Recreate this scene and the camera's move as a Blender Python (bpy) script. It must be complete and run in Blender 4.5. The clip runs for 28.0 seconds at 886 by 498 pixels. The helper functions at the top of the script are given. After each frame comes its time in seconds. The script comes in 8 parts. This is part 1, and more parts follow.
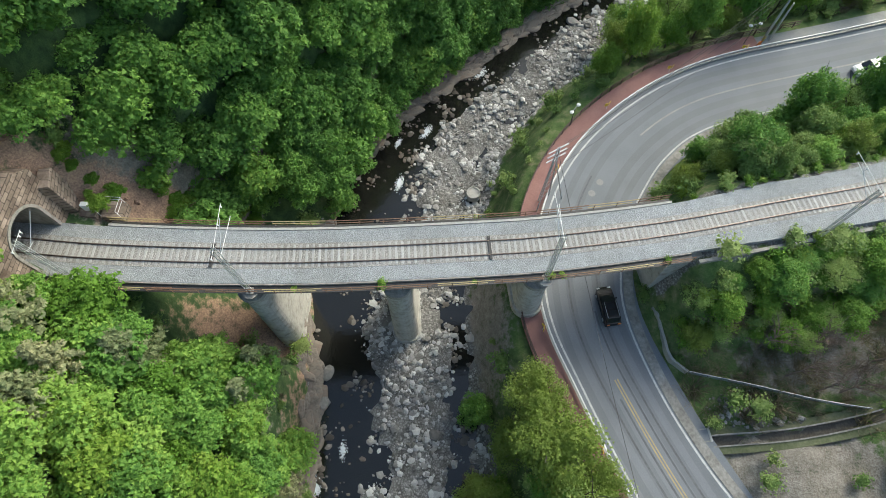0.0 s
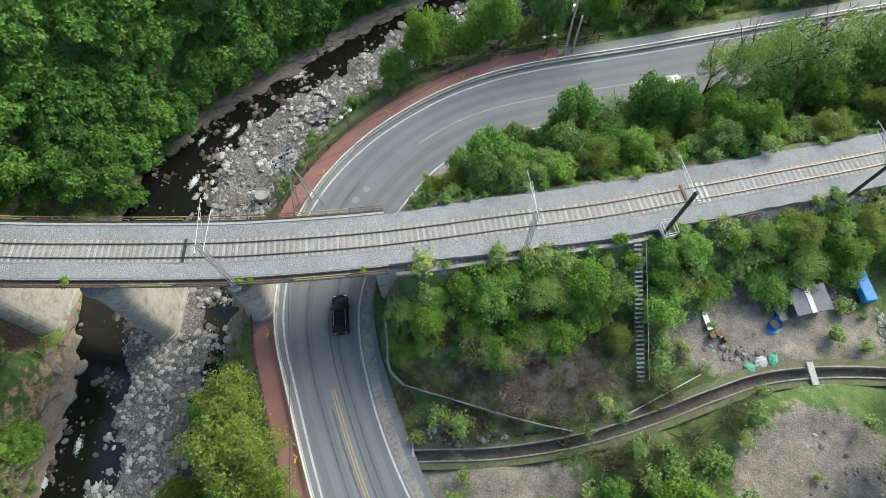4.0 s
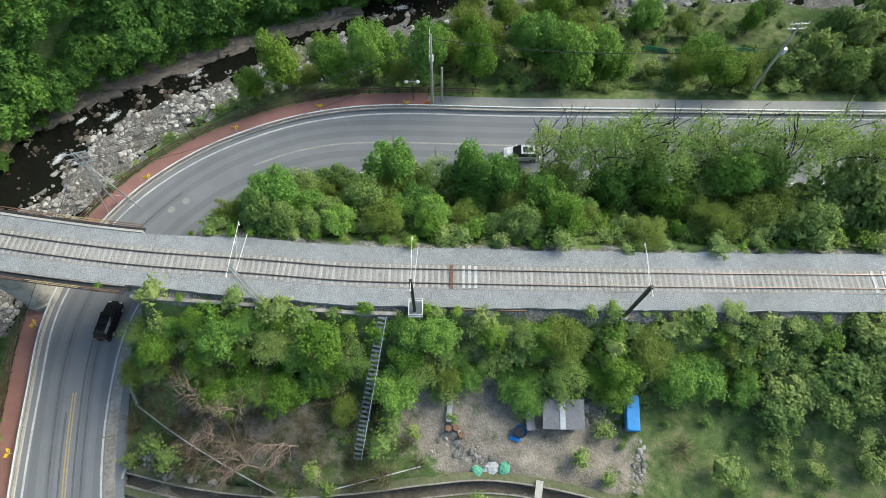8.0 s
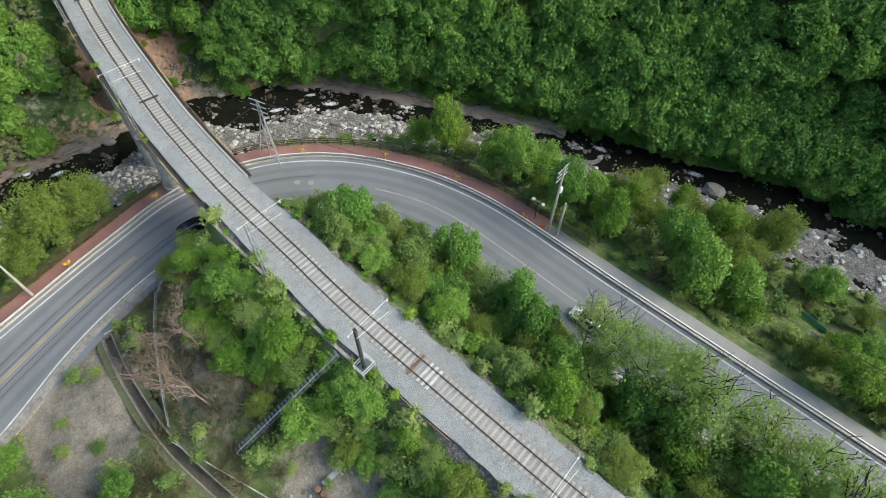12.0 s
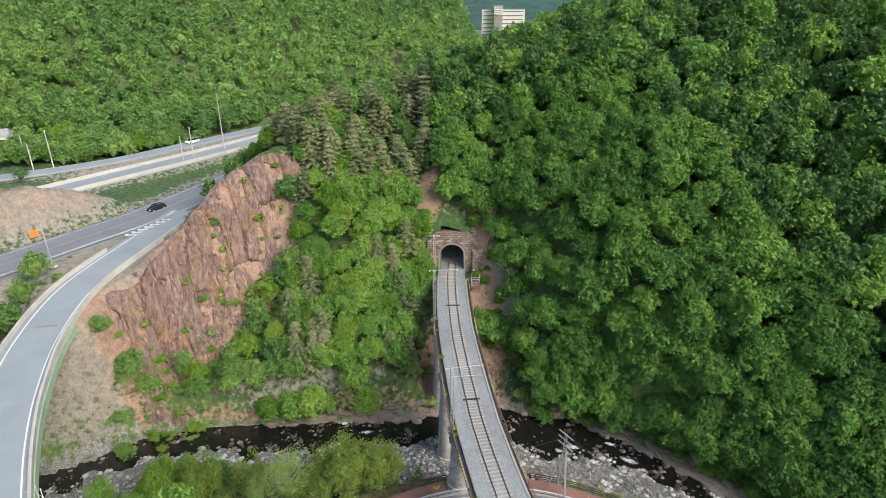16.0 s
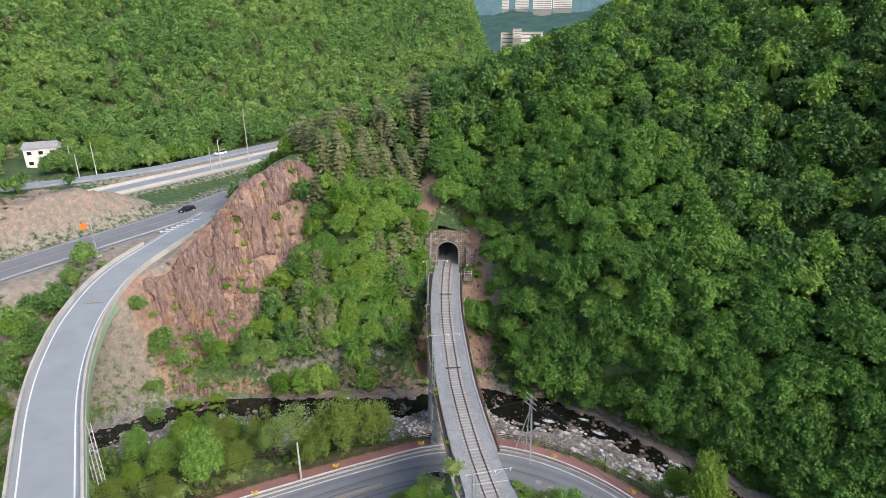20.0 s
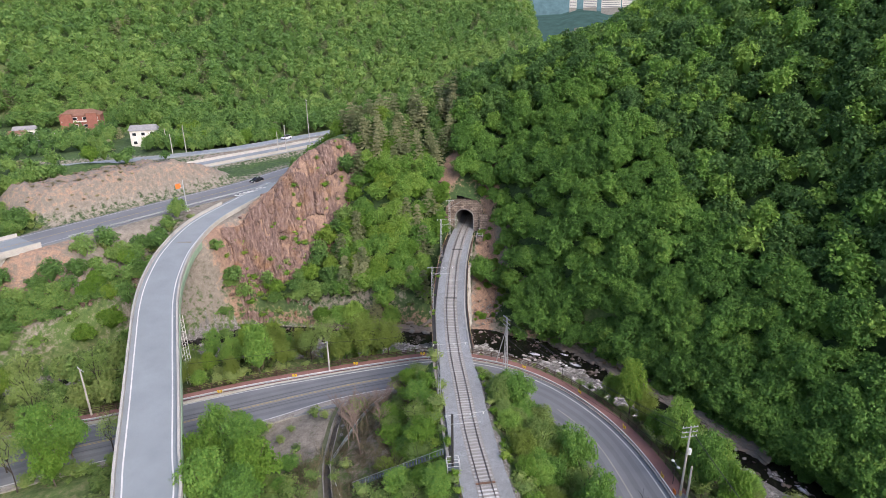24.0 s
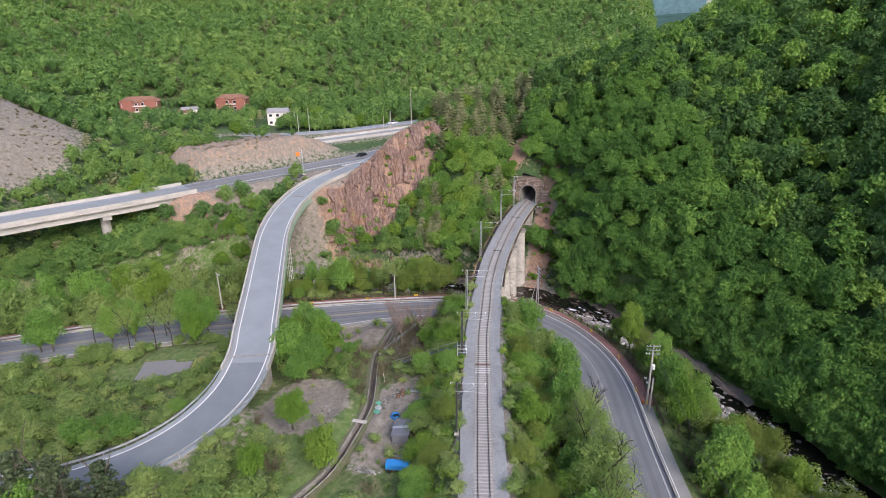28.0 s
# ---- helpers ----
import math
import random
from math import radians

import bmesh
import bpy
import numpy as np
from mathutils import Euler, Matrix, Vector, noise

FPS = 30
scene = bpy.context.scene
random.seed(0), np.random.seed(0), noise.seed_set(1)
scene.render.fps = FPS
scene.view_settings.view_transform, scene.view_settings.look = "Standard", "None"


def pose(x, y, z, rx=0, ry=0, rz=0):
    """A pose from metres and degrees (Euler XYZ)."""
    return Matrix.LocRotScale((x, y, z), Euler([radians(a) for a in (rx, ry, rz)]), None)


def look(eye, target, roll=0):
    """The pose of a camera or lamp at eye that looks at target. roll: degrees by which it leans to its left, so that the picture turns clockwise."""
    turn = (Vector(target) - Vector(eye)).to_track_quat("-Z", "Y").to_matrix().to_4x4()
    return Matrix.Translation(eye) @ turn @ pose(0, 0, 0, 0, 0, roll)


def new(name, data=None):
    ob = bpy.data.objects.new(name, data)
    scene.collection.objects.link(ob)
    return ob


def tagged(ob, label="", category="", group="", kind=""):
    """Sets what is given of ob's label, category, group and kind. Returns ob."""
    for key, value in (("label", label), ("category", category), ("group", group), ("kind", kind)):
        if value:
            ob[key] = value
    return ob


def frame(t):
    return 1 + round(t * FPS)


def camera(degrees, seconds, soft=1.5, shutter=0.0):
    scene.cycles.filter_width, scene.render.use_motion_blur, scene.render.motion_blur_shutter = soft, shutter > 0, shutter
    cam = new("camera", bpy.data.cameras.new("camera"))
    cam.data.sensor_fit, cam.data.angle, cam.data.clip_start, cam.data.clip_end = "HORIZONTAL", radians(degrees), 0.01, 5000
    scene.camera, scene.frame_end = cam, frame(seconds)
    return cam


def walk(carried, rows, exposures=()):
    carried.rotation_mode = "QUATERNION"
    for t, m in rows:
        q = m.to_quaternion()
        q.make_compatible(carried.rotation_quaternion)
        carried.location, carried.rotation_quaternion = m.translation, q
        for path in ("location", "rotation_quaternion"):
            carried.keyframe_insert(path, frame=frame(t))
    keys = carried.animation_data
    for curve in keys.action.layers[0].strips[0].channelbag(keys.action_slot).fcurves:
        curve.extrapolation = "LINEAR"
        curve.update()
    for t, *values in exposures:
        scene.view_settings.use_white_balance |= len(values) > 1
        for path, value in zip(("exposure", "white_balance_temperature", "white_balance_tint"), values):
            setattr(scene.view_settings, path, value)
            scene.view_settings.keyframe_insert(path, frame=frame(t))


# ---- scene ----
cam = camera(75.4, 28.0, 0.7)
METRES, EYE, TILT, LEAN, TURN = 179.2, 62.6, -66.0, 0.0, 0.0
PATH = [
    (0, (-0.084, -0.06, 62.678), (-0.089, 0.762, 60.854), -0.8),
    (0.5, (3.748, 0.124, 62.598), (3.742, 0.943, 60.774), -0.8),
    (1, (7.471, 0.254, 62.586), (7.464, 1.074, 60.762), -0.7),
    (1.5, (11.497, 0.311, 62.564), (11.487, 1.132, 60.74), -0.8),
    (2, (15.395, 0.404, 62.568), (15.383, 1.223, 60.743), -0.9),
    (2.5, (19.341, 0.513, 62.597), (19.327, 1.331, 60.772), -0.7),
    (3, (23.212, 0.686, 62.544), (23.191, 1.502, 60.719), -0.7),
    (3.5, (27.149, 0.978, 62.552), (27.12, 1.792, 60.726), -0.7),
    (5.5, (41.856, 5.207, 62.584), (41.751, 6.016, 60.758), -0.4),
    (6, (45.272, 6.821, 62.701), (45.148, 7.627, 60.874), -0.5),
    (6.5, (48.992, 8.287, 62.799), (48.845, 9.091, 60.973), -0.7),
    (7, (52.656, 9.6, 62.823), (52.484, 10.4, 60.998), -0.8),
    (7.5, (56.357, 10.819, 62.894), (56.16, 11.615, 61.07), -0.6),
    (8, (59.866, 11.991, 62.773), (59.646, 12.784, 60.95), -0.3),
    (8.5, (63.466, 13.425, 62.738), (63.192, 14.202, 60.915), 0.0),
    (9, (66.795, 15.163, 62.673), (66.459, 15.913, 60.85), 0.2),
    (9.5, (69.973, 17.165, 62.503), (69.576, 17.886, 60.68), 0.5),
    (10, (73.074, 19.551, 62.401), (72.594, 20.256, 60.592), 0.6),
    (10.5, (75.828, 22.072, 62.278), (75.254, 22.776, 60.496), 0.9),
    (11, (77.098, 23.469, 62.187), (76.416, 24.168, 60.442), 1.0),
    (11.5, (76.63, 23.065, 62.096), (75.822, 23.754, 60.401), 1.0),
    (12, (75.372, 21.21, 62.038), (74.432, 21.873, 60.403), 1.0),
    (12.5, (73.962, 18.711, 61.975), (72.896, 19.325, 60.397), 0.9),
    (14.5, (71.649, 12.523, 62.073), (70.065, 12.88, 60.905), -0.6),
    (15, (71.849, 13.318, 61.905), (70.154, 13.561, 60.872), -0.4),
    (15.5, (71.767, 14.641, 61.884), (69.986, 14.778, 60.984), -0.5),
    (16, (71.783, 16.49, 61.834), (69.933, 16.569, 61.079), -0.4),
    (16.5, (71.907, 17.952, 61.776), (70.033, 18.033, 61.082), -0.4),
    (17, (72.011, 19.308, 61.77), (70.136, 19.39, 61.079), -0.3),
    (17.5, (72.174, 20.36, 61.775), (70.299, 20.441, 61.084), -0.3),
    (18, (73.551, 21.029, 61.76), (71.676, 21.111, 61.068), -0.4),
    (18.5, (75.89, 21.316, 61.733), (74.016, 21.398, 61.039), -0.5),
    (19, (79.003, 21.472, 61.751), (77.129, 21.547, 61.056), -0.7),
    (19.5, (82.385, 21.422, 61.813), (80.509, 21.48, 61.122), -0.6),
    (20, (86.124, 21.629, 61.973), (84.247, 21.634, 61.283), -0.6),
    (20.5, (89.834, 21.753, 62.139), (87.958, 21.72, 61.449), -0.6),
    (21, (93.565, 22.302, 62.179), (91.688, 22.241, 61.49), -0.7),
    (21.5, (97.394, 23.047, 62.163), (95.518, 22.959, 61.475), -0.7),
    (23.5, (110.285, 31.378, 62.03), (108.414, 31.204, 61.344), -0.7),
    (24, (112.908, 34.138, 62.055), (111.043, 33.926, 61.366), -0.8),
    (24.5, (115.604, 37.222, 61.892), (113.744, 36.962, 61.204), -0.7),
    (25, (118.191, 40.25, 61.824), (116.339, 39.944, 61.135), -0.6),
    (25.5, (120.979, 43.264, 61.734), (119.135, 42.911, 61.045), -0.6),
    (26, (123.908, 45.662, 61.669), (122.074, 45.262, 60.979), -0.6),
    (26.5, (127.218, 47.85, 61.63), (125.396, 47.4, 60.939), -0.6),
    (27, (130.518, 49.708, 61.549), (128.711, 49.201, 60.859), -0.6),
    (27.5, (134.087, 51.587, 61.48), (132.293, 51.033, 60.79), -0.6),
    (28, (137.561, 53.266, 61.402), (135.78, 52.67, 60.715), -0.6),
]
walk(cam, [(t, look(eye, target, roll)) for t, eye, target, roll in PATH], exposures=((0.0, 0.92, 6400, 0), (12.0, 0.86, 6420, 2), (17.0, 0.74, 6350, 9), (28.0, 0.59, 6150, 19)))

# ---------------------------------------------------------------- sky and sun
world = bpy.data.worlds.new("sky")
scene.world = world
world.use_nodes = True
wn = world.node_tree
sky = wn.nodes.new("ShaderNodeTexSky")
sky.sky_type = 'NISHITA'
sky.sun_disc = False
SUN_ELEV, SUN_AZ = 36.0, 44.0
sky.sun_elevation = radians(SUN_ELEV)
sky.sun_rotation = radians(SUN_AZ)
sky.dust_density = 3.0
sky.air_density = 1.0
wn.nodes["Background"].inputs["Strength"].default_value = 0.15
wn.links.new(sky.outputs[0], wn.nodes["Background"].inputs["Color"])
sun = bpy.data.lights.new("sun", 'SUN')
sun.energy, sun.angle, sun.color = 1.8, radians(36), (1.0, 0.93, 0.84)
new("sun", sun).matrix_world = look((math.sin(radians(SUN_AZ)) * math.cos(radians(SUN_ELEV)) * 300, math.cos(radians(SUN_AZ)) * math.cos(radians(SUN_ELEV)) * 300, math.sin(radians(SUN_ELEV)) * 300), (0, 0, 0))

# ---------------------------------------------------------------- materials


def material(name, rough=0.8, metal=0.0):
    m = bpy.data.materials.new(name)
    m.use_nodes = True
    b = m.node_tree.nodes["Principled BSDF"]
    b.inputs["Roughness"].default_value = rough
    b.inputs["Metallic"].default_value = metal
    return m, m.node_tree, b


def node(tree, kind, **values):
    n = tree.nodes.new("ShaderNode" + kind)
    for k, v in values.items():
        n.inputs[k.replace("_", " ")].default_value = v
    return n


def ramp(tree, fac, stops):
    n = tree.nodes.new("ShaderNodeValToRGB")
    while len(n.color_ramp.elements) < len(stops):
        n.color_ramp.elements.new(0.5)
    for e, (p, c) in zip(n.color_ramp.elements, stops):
        e.position, e.color = p, (*c, 1)
    tree.links.new(fac, n.inputs[0])
    return n.outputs[0]


def blend(tree, fac, a, b, kind='MIX'):
    n = tree.nodes.new("ShaderNodeMix")
    n.data_type, n.blend_type = 'RGBA', kind
    for s, v in ((0, fac), (6, a), (7, b)):
        if hasattr(v, "links"):
            tree.links.new(v, n.inputs[s])
        else:
            n.inputs[s].default_value = v if s == 0 else (*v, 1)
    return n.outputs[2]


def surface(name, dark, light, grain=8.0, stain=0.6, rough=0.85, metal=0.0, bump=0.3, depth=0.02, third=None):
    """A worn surface: fine grain and broad stains between two colours, with relief."""
    m, t, b = material(name, rough, metal)
    geo = t.nodes.new("ShaderNodeNewGeometry")
    fine = node(t, "TexNoise", Scale=grain, Detail=5.0, Roughness=0.65)
    broad = node(t, "TexNoise", Scale=stain, Detail=4.0, Roughness=0.6)
    for n in (fine, broad):
        t.links.new(geo.outputs["Position"], n.inputs["Vector"])
    add = t.nodes.new("ShaderNodeMath")
    add.operation = 'MULTIPLY_ADD'
    t.links.new(fine.outputs[0], add.inputs[0])
    add.inputs[1].default_value = 0.55
    half = t.nodes.new("ShaderNodeMath")
    half.operation = 'MULTIPLY'
    half.inputs[1].default_value = 0.45
    t.links.new(broad.outputs[0], half.inputs[0])
    t.links.new(half.outputs[0], add.inputs[2])
    stops = [(0.3, dark), (0.7, light)] if third is None else [(0.28, dark), (0.5, light), (0.72, third)]
    t.links.new(ramp(t, add.outputs[0], stops), b.inputs["Base Color"])
    bp = node(t, "Bump", Strength=bump, Distance=depth)
    t.links.new(fine.outputs[0], bp.inputs["Height"])
    t.links.new(bp.outputs[0], b.inputs["Normal"])
    return m


def pieces(name, stops, grain=6.0, rough=0.85, bump=0.3, island=False, depth=0.02):
    """Single stones, boards or sleepers: each its own colour, with grain."""
    m, t, b = material(name, rough)
    rnd = t.nodes.new("ShaderNodeNewGeometry").outputs["Random Per Island"] if island else t.nodes.new("ShaderNodeObjectInfo").outputs["Random"]
    geo = t.nodes.new("ShaderNodeNewGeometry")
    fine = node(t, "TexNoise", Scale=grain, Detail=4.0, Roughness=0.65)
    t.links.new(geo.outputs["Position"], fine.inputs["Vector"])
    c = blend(t, 0.5, ramp(t, rnd, stops), ramp(t, fine.outputs[0], [(0.3, (0.5, 0.5, 0.5)), (0.7, (1, 1, 1))]), 'MULTIPLY')
    t.links.new(c, b.inputs["Base Color"])
    bp = node(t, "Bump", Strength=bump, Distance=depth)
    t.links.new(fine.outputs[0], bp.inputs["Height"])
    t.links.new(bp.outputs[0], b.inputs["Normal"])
    return m


def foliage(name, stops, through_light=0.35):
    """Leaves: colour differs leaf by leaf and crown by crown; some light passes through."""
    m, t, b = material(name, 0.55)
    geo, info = t.nodes.new("ShaderNodeNewGeometry"), t.nodes.new("ShaderNodeObjectInfo")
    tint = t.nodes.new("ShaderNodeAttribute")
    tint.attribute_name = "tint"
    mixv = t.nodes.new("ShaderNodeMath")
    mixv.operation = 'MULTIPLY_ADD'
    t.links.new(geo.outputs["Random Per Island"], mixv.inputs[0])
    mixv.inputs[1].default_value = 0.3
    more = t.nodes.new("ShaderNodeMath")
    more.operation = 'MULTIPLY_ADD'
    t.links.new(info.outputs["Random"], more.inputs[0])
    more.inputs[1].default_value = 0.35
    t.links.new(tint.outputs["Fac"], more.inputs[2])
    t.links.new(more.outputs[0], mixv.inputs[2])
    mottle = node(t, "TexNoise", Scale=2.4, Detail=4.0, Roughness=0.7)
    t.links.new(geo.outputs["Position"], mottle.inputs["Vector"])
    final = t.nodes.new("ShaderNodeMath")
    final.operation = 'MULTIPLY_ADD'
    t.links.new(mottle.outputs[0], final.inputs[0])
    final.inputs[1].default_value = 0.9
    shift = t.nodes.new("ShaderNodeMath")
    shift.operation = 'SUBTRACT'
    shift.inputs[1].default_value = 0.42
    t.links.new(mixv.outputs[0], shift.inputs[0])
    t.links.new(shift.outputs[0], final.inputs[2])
    col = ramp(t, final.outputs[0], stops)
    relief = node(t, "Bump", Strength=0.8, Distance=0.25)
    t.links.new(mottle.outputs[0], relief.inputs["Height"])
    t.links.new(relief.outputs[0], b.inputs["Normal"])
    t.links.new(col, b.inputs["Base Color"])
    b.inputs["Specular IOR Level"].default_value = 0.25
    tr = t.nodes.new("ShaderNodeBsdfTranslucent")
    t.links.new(col, tr.inputs["Color"])
    ms = t.nodes.new("ShaderNodeMixShader")
    ms.inputs[0].default_value = through_light
    t.links.new(b.outputs[0], ms.inputs[1])
    t.links.new(tr.outputs[0], ms.inputs[2])
    t.links.new(ms.outputs[0], t.nodes["Material Output"].inputs["Surface"])
    return m


def plain(name, colour, rough=0.5, metal=0.0):
    c = Vector(colour)
    return surface(name, tuple(c * 0.8), tuple(c * 1.12), 12.0, 1.5, rough, metal, 0.15, 0.005)


LEAF = foliage("broad_leaf", [(0.0, (0.0478, 0.106, 0.031)), (0.35, (0.103, 0.21, 0.057)), (0.65, (0.164, 0.293, 0.074)), (1.0, (0.27, 0.4, 0.105))])
LEAF_HILL = foliage("hillside_leaf", [(0.0, (0.053, 0.126, 0.028)), (0.35, (0.117, 0.248, 0.051)), (0.65, (0.188, 0.35, 0.065)), (1.0, (0.31, 0.46, 0.09))])
LEAF_OLIVE = foliage("olive_leaf", [(0.0, (0.07, 0.13, 0.036)), (0.35, (0.138, 0.232, 0.062)), (0.65, (0.208, 0.31, 0.084)), (1.0, (0.315, 0.39, 0.125))])
LEAF_ROADSIDE = foliage("roadside_leaf", [(0.0, (0.13, 0.19, 0.036)), (0.35, (0.185, 0.262, 0.05)), (0.65, (0.23, 0.31, 0.064)), (1.0, (0.3, 0.36, 0.095))], 0.45)
LEDGE = surface("river_ledge_rock", (0.08, 0.068, 0.055), (0.24, 0.205, 0.17), 3.0, 0.5, 0.85, 0, 0.8, 0.1, (0.25, 0.165, 0.115))
WET_STONE = pieces("wet_brown_stone", [(0.0, (0.05, 0.04, 0.03)), (0.6, (0.16, 0.13, 0.1)), (1.0, (0.36, 0.32, 0.28))], 5.0, 0.5, 0.4, True)
FOAM = surface("river_foam", (0.5, 0.53, 0.54), (0.85, 0.87, 0.88), 8.0, 1.2, 0.6)
DRY_GRASS = foliage("dry_grass", [(0.0, (0.16, 0.135, 0.07)), (0.5, (0.29, 0.25, 0.14)), (1.0, (0.36, 0.34, 0.18))], 0.3)
LEAF_YELLOW = foliage("fresh_leaf", [(0.0, (0.0714, 0.169, 0.0218)), (0.5, (0.143, 0.275, 0.0348)), (1.0, (0.265, 0.38, 0.0595))])
LEAF_PALE = foliage("pale_young_leaf", [(0.0, (0.156, 0.268, 0.065)), (0.5, (0.26, 0.39, 0.104)), (1.0, (0.429, 0.512, 0.169))], 0.5)
NEEDLE = foliage("pine_needle", [(0.0, (0.125, 0.183, 0.0765)), (0.5, (0.25, 0.287, 0.139)), (1.0, (0.416, 0.409, 0.223))], 0.3)
NEEDLE_OLIVE = foliage("olive_pine_needle", [(0.0, (0.09, 0.12, 0.05)), (0.5, (0.15, 0.19, 0.08)), (1.0, (0.22, 0.25, 0.12))], 0.3)
NEEDLE_GREEN = foliage("green_pine_needle", [(0.0, (0.03, 0.055, 0.025)), (0.5, (0.06, 0.09, 0.04)), (1.0, (0.11, 0.14, 0.065))], 0.15)
BRUSH = foliage("dry_brush", [(0.0, (0.09, 0.075, 0.05)), (0.6, (0.17, 0.14, 0.09)), (1.0, (0.22, 0.2, 0.11))], 0.2)
BARK = surface("bark", (0.05, 0.04, 0.03), (0.16, 0.13, 0.1), 14.0, 2.0, 0.9, 0, 0.6)
ASPHALT = surface("asphalt", (0.14, 0.15, 0.162), (0.232, 0.245, 0.26), 9.0, 0.16, 0.85, 0, 0.25, 0.01)
ASPHALT_NEW = surface("darker_asphalt", (0.085, 0.09, 0.1), (0.14, 0.147, 0.16), 9.0, 0.2, 0.8, 0, 0.25, 0.01)
TYRE_TRACK = surface("tyre_polished_asphalt", (0.115, 0.122, 0.132), (0.195, 0.205, 0.218), 9.0, 0.16, 0.75, 0, 0.15, 0.01)
SKID = surface("skid_mark", (0.07, 0.073, 0.078), (0.15, 0.155, 0.165), 4.0, 0.5, 0.75, 0, 0.15, 0.01)
RAMP_ASPHALT = surface("pale_asphalt", (0.2, 0.226, 0.238), (0.31, 0.346, 0.36), 9.0, 0.2, 0.85, 0, 0.2, 0.01)
WHITE_LINE = surface("road_paint_white", (0.3, 0.3, 0.29), (0.68, 0.68, 0.66), 5.0, 0.9, 0.7)
LINE_BRIGHT = surface("fresh_road_paint", (0.55, 0.55, 0.54), (0.8, 0.8, 0.78), 5.0, 0.9, 0.7)
YELLOW_LINE = surface("road_paint_yellow", (0.26, 0.22, 0.14), (0.5, 0.38, 0.16), 5.0, 0.9, 0.7)
RED_WALK = surface("red_walkway", (0.2, 0.1, 0.085), (0.34, 0.18, 0.155), 10.0, 0.4, 0.85)
CONCRETE = surface("concrete", (0.3, 0.29, 0.26), (0.55, 0.53, 0.48), 5.0, 0.35, 0.85, 0, 0.3, 0.02)
PAVING = surface("grey_paving", (0.2, 0.2, 0.19), (0.33, 0.33, 0.31), 6.0, 0.4, 0.85, 0, 0.2, 0.01)
PIER = surface("weathered_pier_concrete", (0.15, 0.135, 0.11), (0.42, 0.4, 0.355), 1.6, 0.45, 0.9, 0, 0.3, 0.02, (0.56, 0.54, 0.5))
CONCRETE_STAINED = surface("stained_concrete", (0.12, 0.11, 0.095), (0.42, 0.4, 0.36), 2.5, 0.5, 0.9, 0, 0.4, 0.03)
def coursed_stone(name):
    """Old blockwork in courses: each block its own grey-brown, dark joints, soot and lime stains."""
    m, t, b = material(name, 0.9)
    geo = t.nodes.new("ShaderNodeNewGeometry")
    sep, com = t.nodes.new("ShaderNodeSeparateXYZ"), t.nodes.new("ShaderNodeCombineXYZ")
    t.links.new(geo.outputs["Position"], sep.inputs[0])
    t.links.new(sep.outputs["Y"], com.inputs["X"])
    t.links.new(sep.outputs["Z"], com.inputs["Y"])
    wall = node(t, "TexBrick", Scale=1.0, Mortar_Size=0.035, Brick_Width=1.0, Row_Height=0.5, Bias=0.0)
    wall.inputs["Color1"].default_value = (0.2, 0.155, 0.125, 1)
    wall.inputs["Color2"].default_value = (0.36, 0.29, 0.24, 1)
    wall.inputs["Mortar"].default_value = (0.07, 0.055, 0.045, 1)
    t.links.new(com.outputs[0], wall.inputs["Vector"])
    stain, fine = node(t, "TexNoise", Scale=0.7, Detail=5.0, Roughness=0.65), node(t, "TexNoise", Scale=6.0, Detail=4.0)
    for n in (stain, fine):
        t.links.new(geo.outputs["Position"], n.inputs["Vector"])
    c = blend(t, 0.8, wall.outputs["Color"], ramp(t, stain.outputs[0], [(0.35, (0.45, 0.4, 0.37)), (0.5, (0.9, 0.88, 0.85)), (0.65, (1.25, 1.22, 1.18))]), 'MULTIPLY')
    c = blend(t, 0.5, c, ramp(t, fine.outputs[0], [(0.3, (0.6, 0.6, 0.6)), (0.7, (1.1, 1.1, 1.1))]), 'MULTIPLY')
    t.links.new(c, b.inputs["Base Color"])
    bp = node(t, "Bump", Strength=0.7, Distance=0.06)
    t.links.new(fine.outputs[0], bp.inputs["Height"])
    t.links.new(bp.outputs[0], b.inputs["Normal"])
    return m


PORTAL_STONE = coursed_stone("weathered_portal_stone")


def stone_bed(name, stops, size, rough=0.95):
    """Crushed stone: every stone its own grey, dark gaps between them."""
    m, t, b = material(name, rough)
    geo = t.nodes.new("ShaderNodeNewGeometry")
    cell, big, wide = node(t, "TexVoronoi", Scale=1 / size), node(t, "TexNoise", Scale=1.1, Detail=3.0), node(t, "TexNoise", Scale=0.16, Detail=3.0)
    for n in (cell, big, wide):
        t.links.new(geo.outputs["Position"], n.inputs["Vector"])
    c = ramp(t, cell.outputs["Color"], stops)
    c = blend(t, 0.6, c, ramp(t, cell.outputs["Distance"], [(0.3, (1, 1, 1)), (0.68, (0.5, 0.5, 0.5))]), 'MULTIPLY')
    c = blend(t, 0.6, c, ramp(t, big.outputs[0], [(0.3, (0.72, 0.71, 0.7)), (0.7, (1, 1, 1))]), 'MULTIPLY')
    c = blend(t, 0.6, c, ramp(t, wide.outputs[0], [(0.35, (0.75, 0.74, 0.71)), (0.6, (1, 1, 1))]), 'MULTIPLY')
    t.links.new(c, b.inputs["Base Color"])
    bp = node(t, "Bump", Strength=0.9, Distance=0.05)
    bp.invert = True
    t.links.new(cell.outputs["Distance"], bp.inputs["Height"])
    t.links.new(bp.outputs[0], b.inputs["Normal"])
    return m


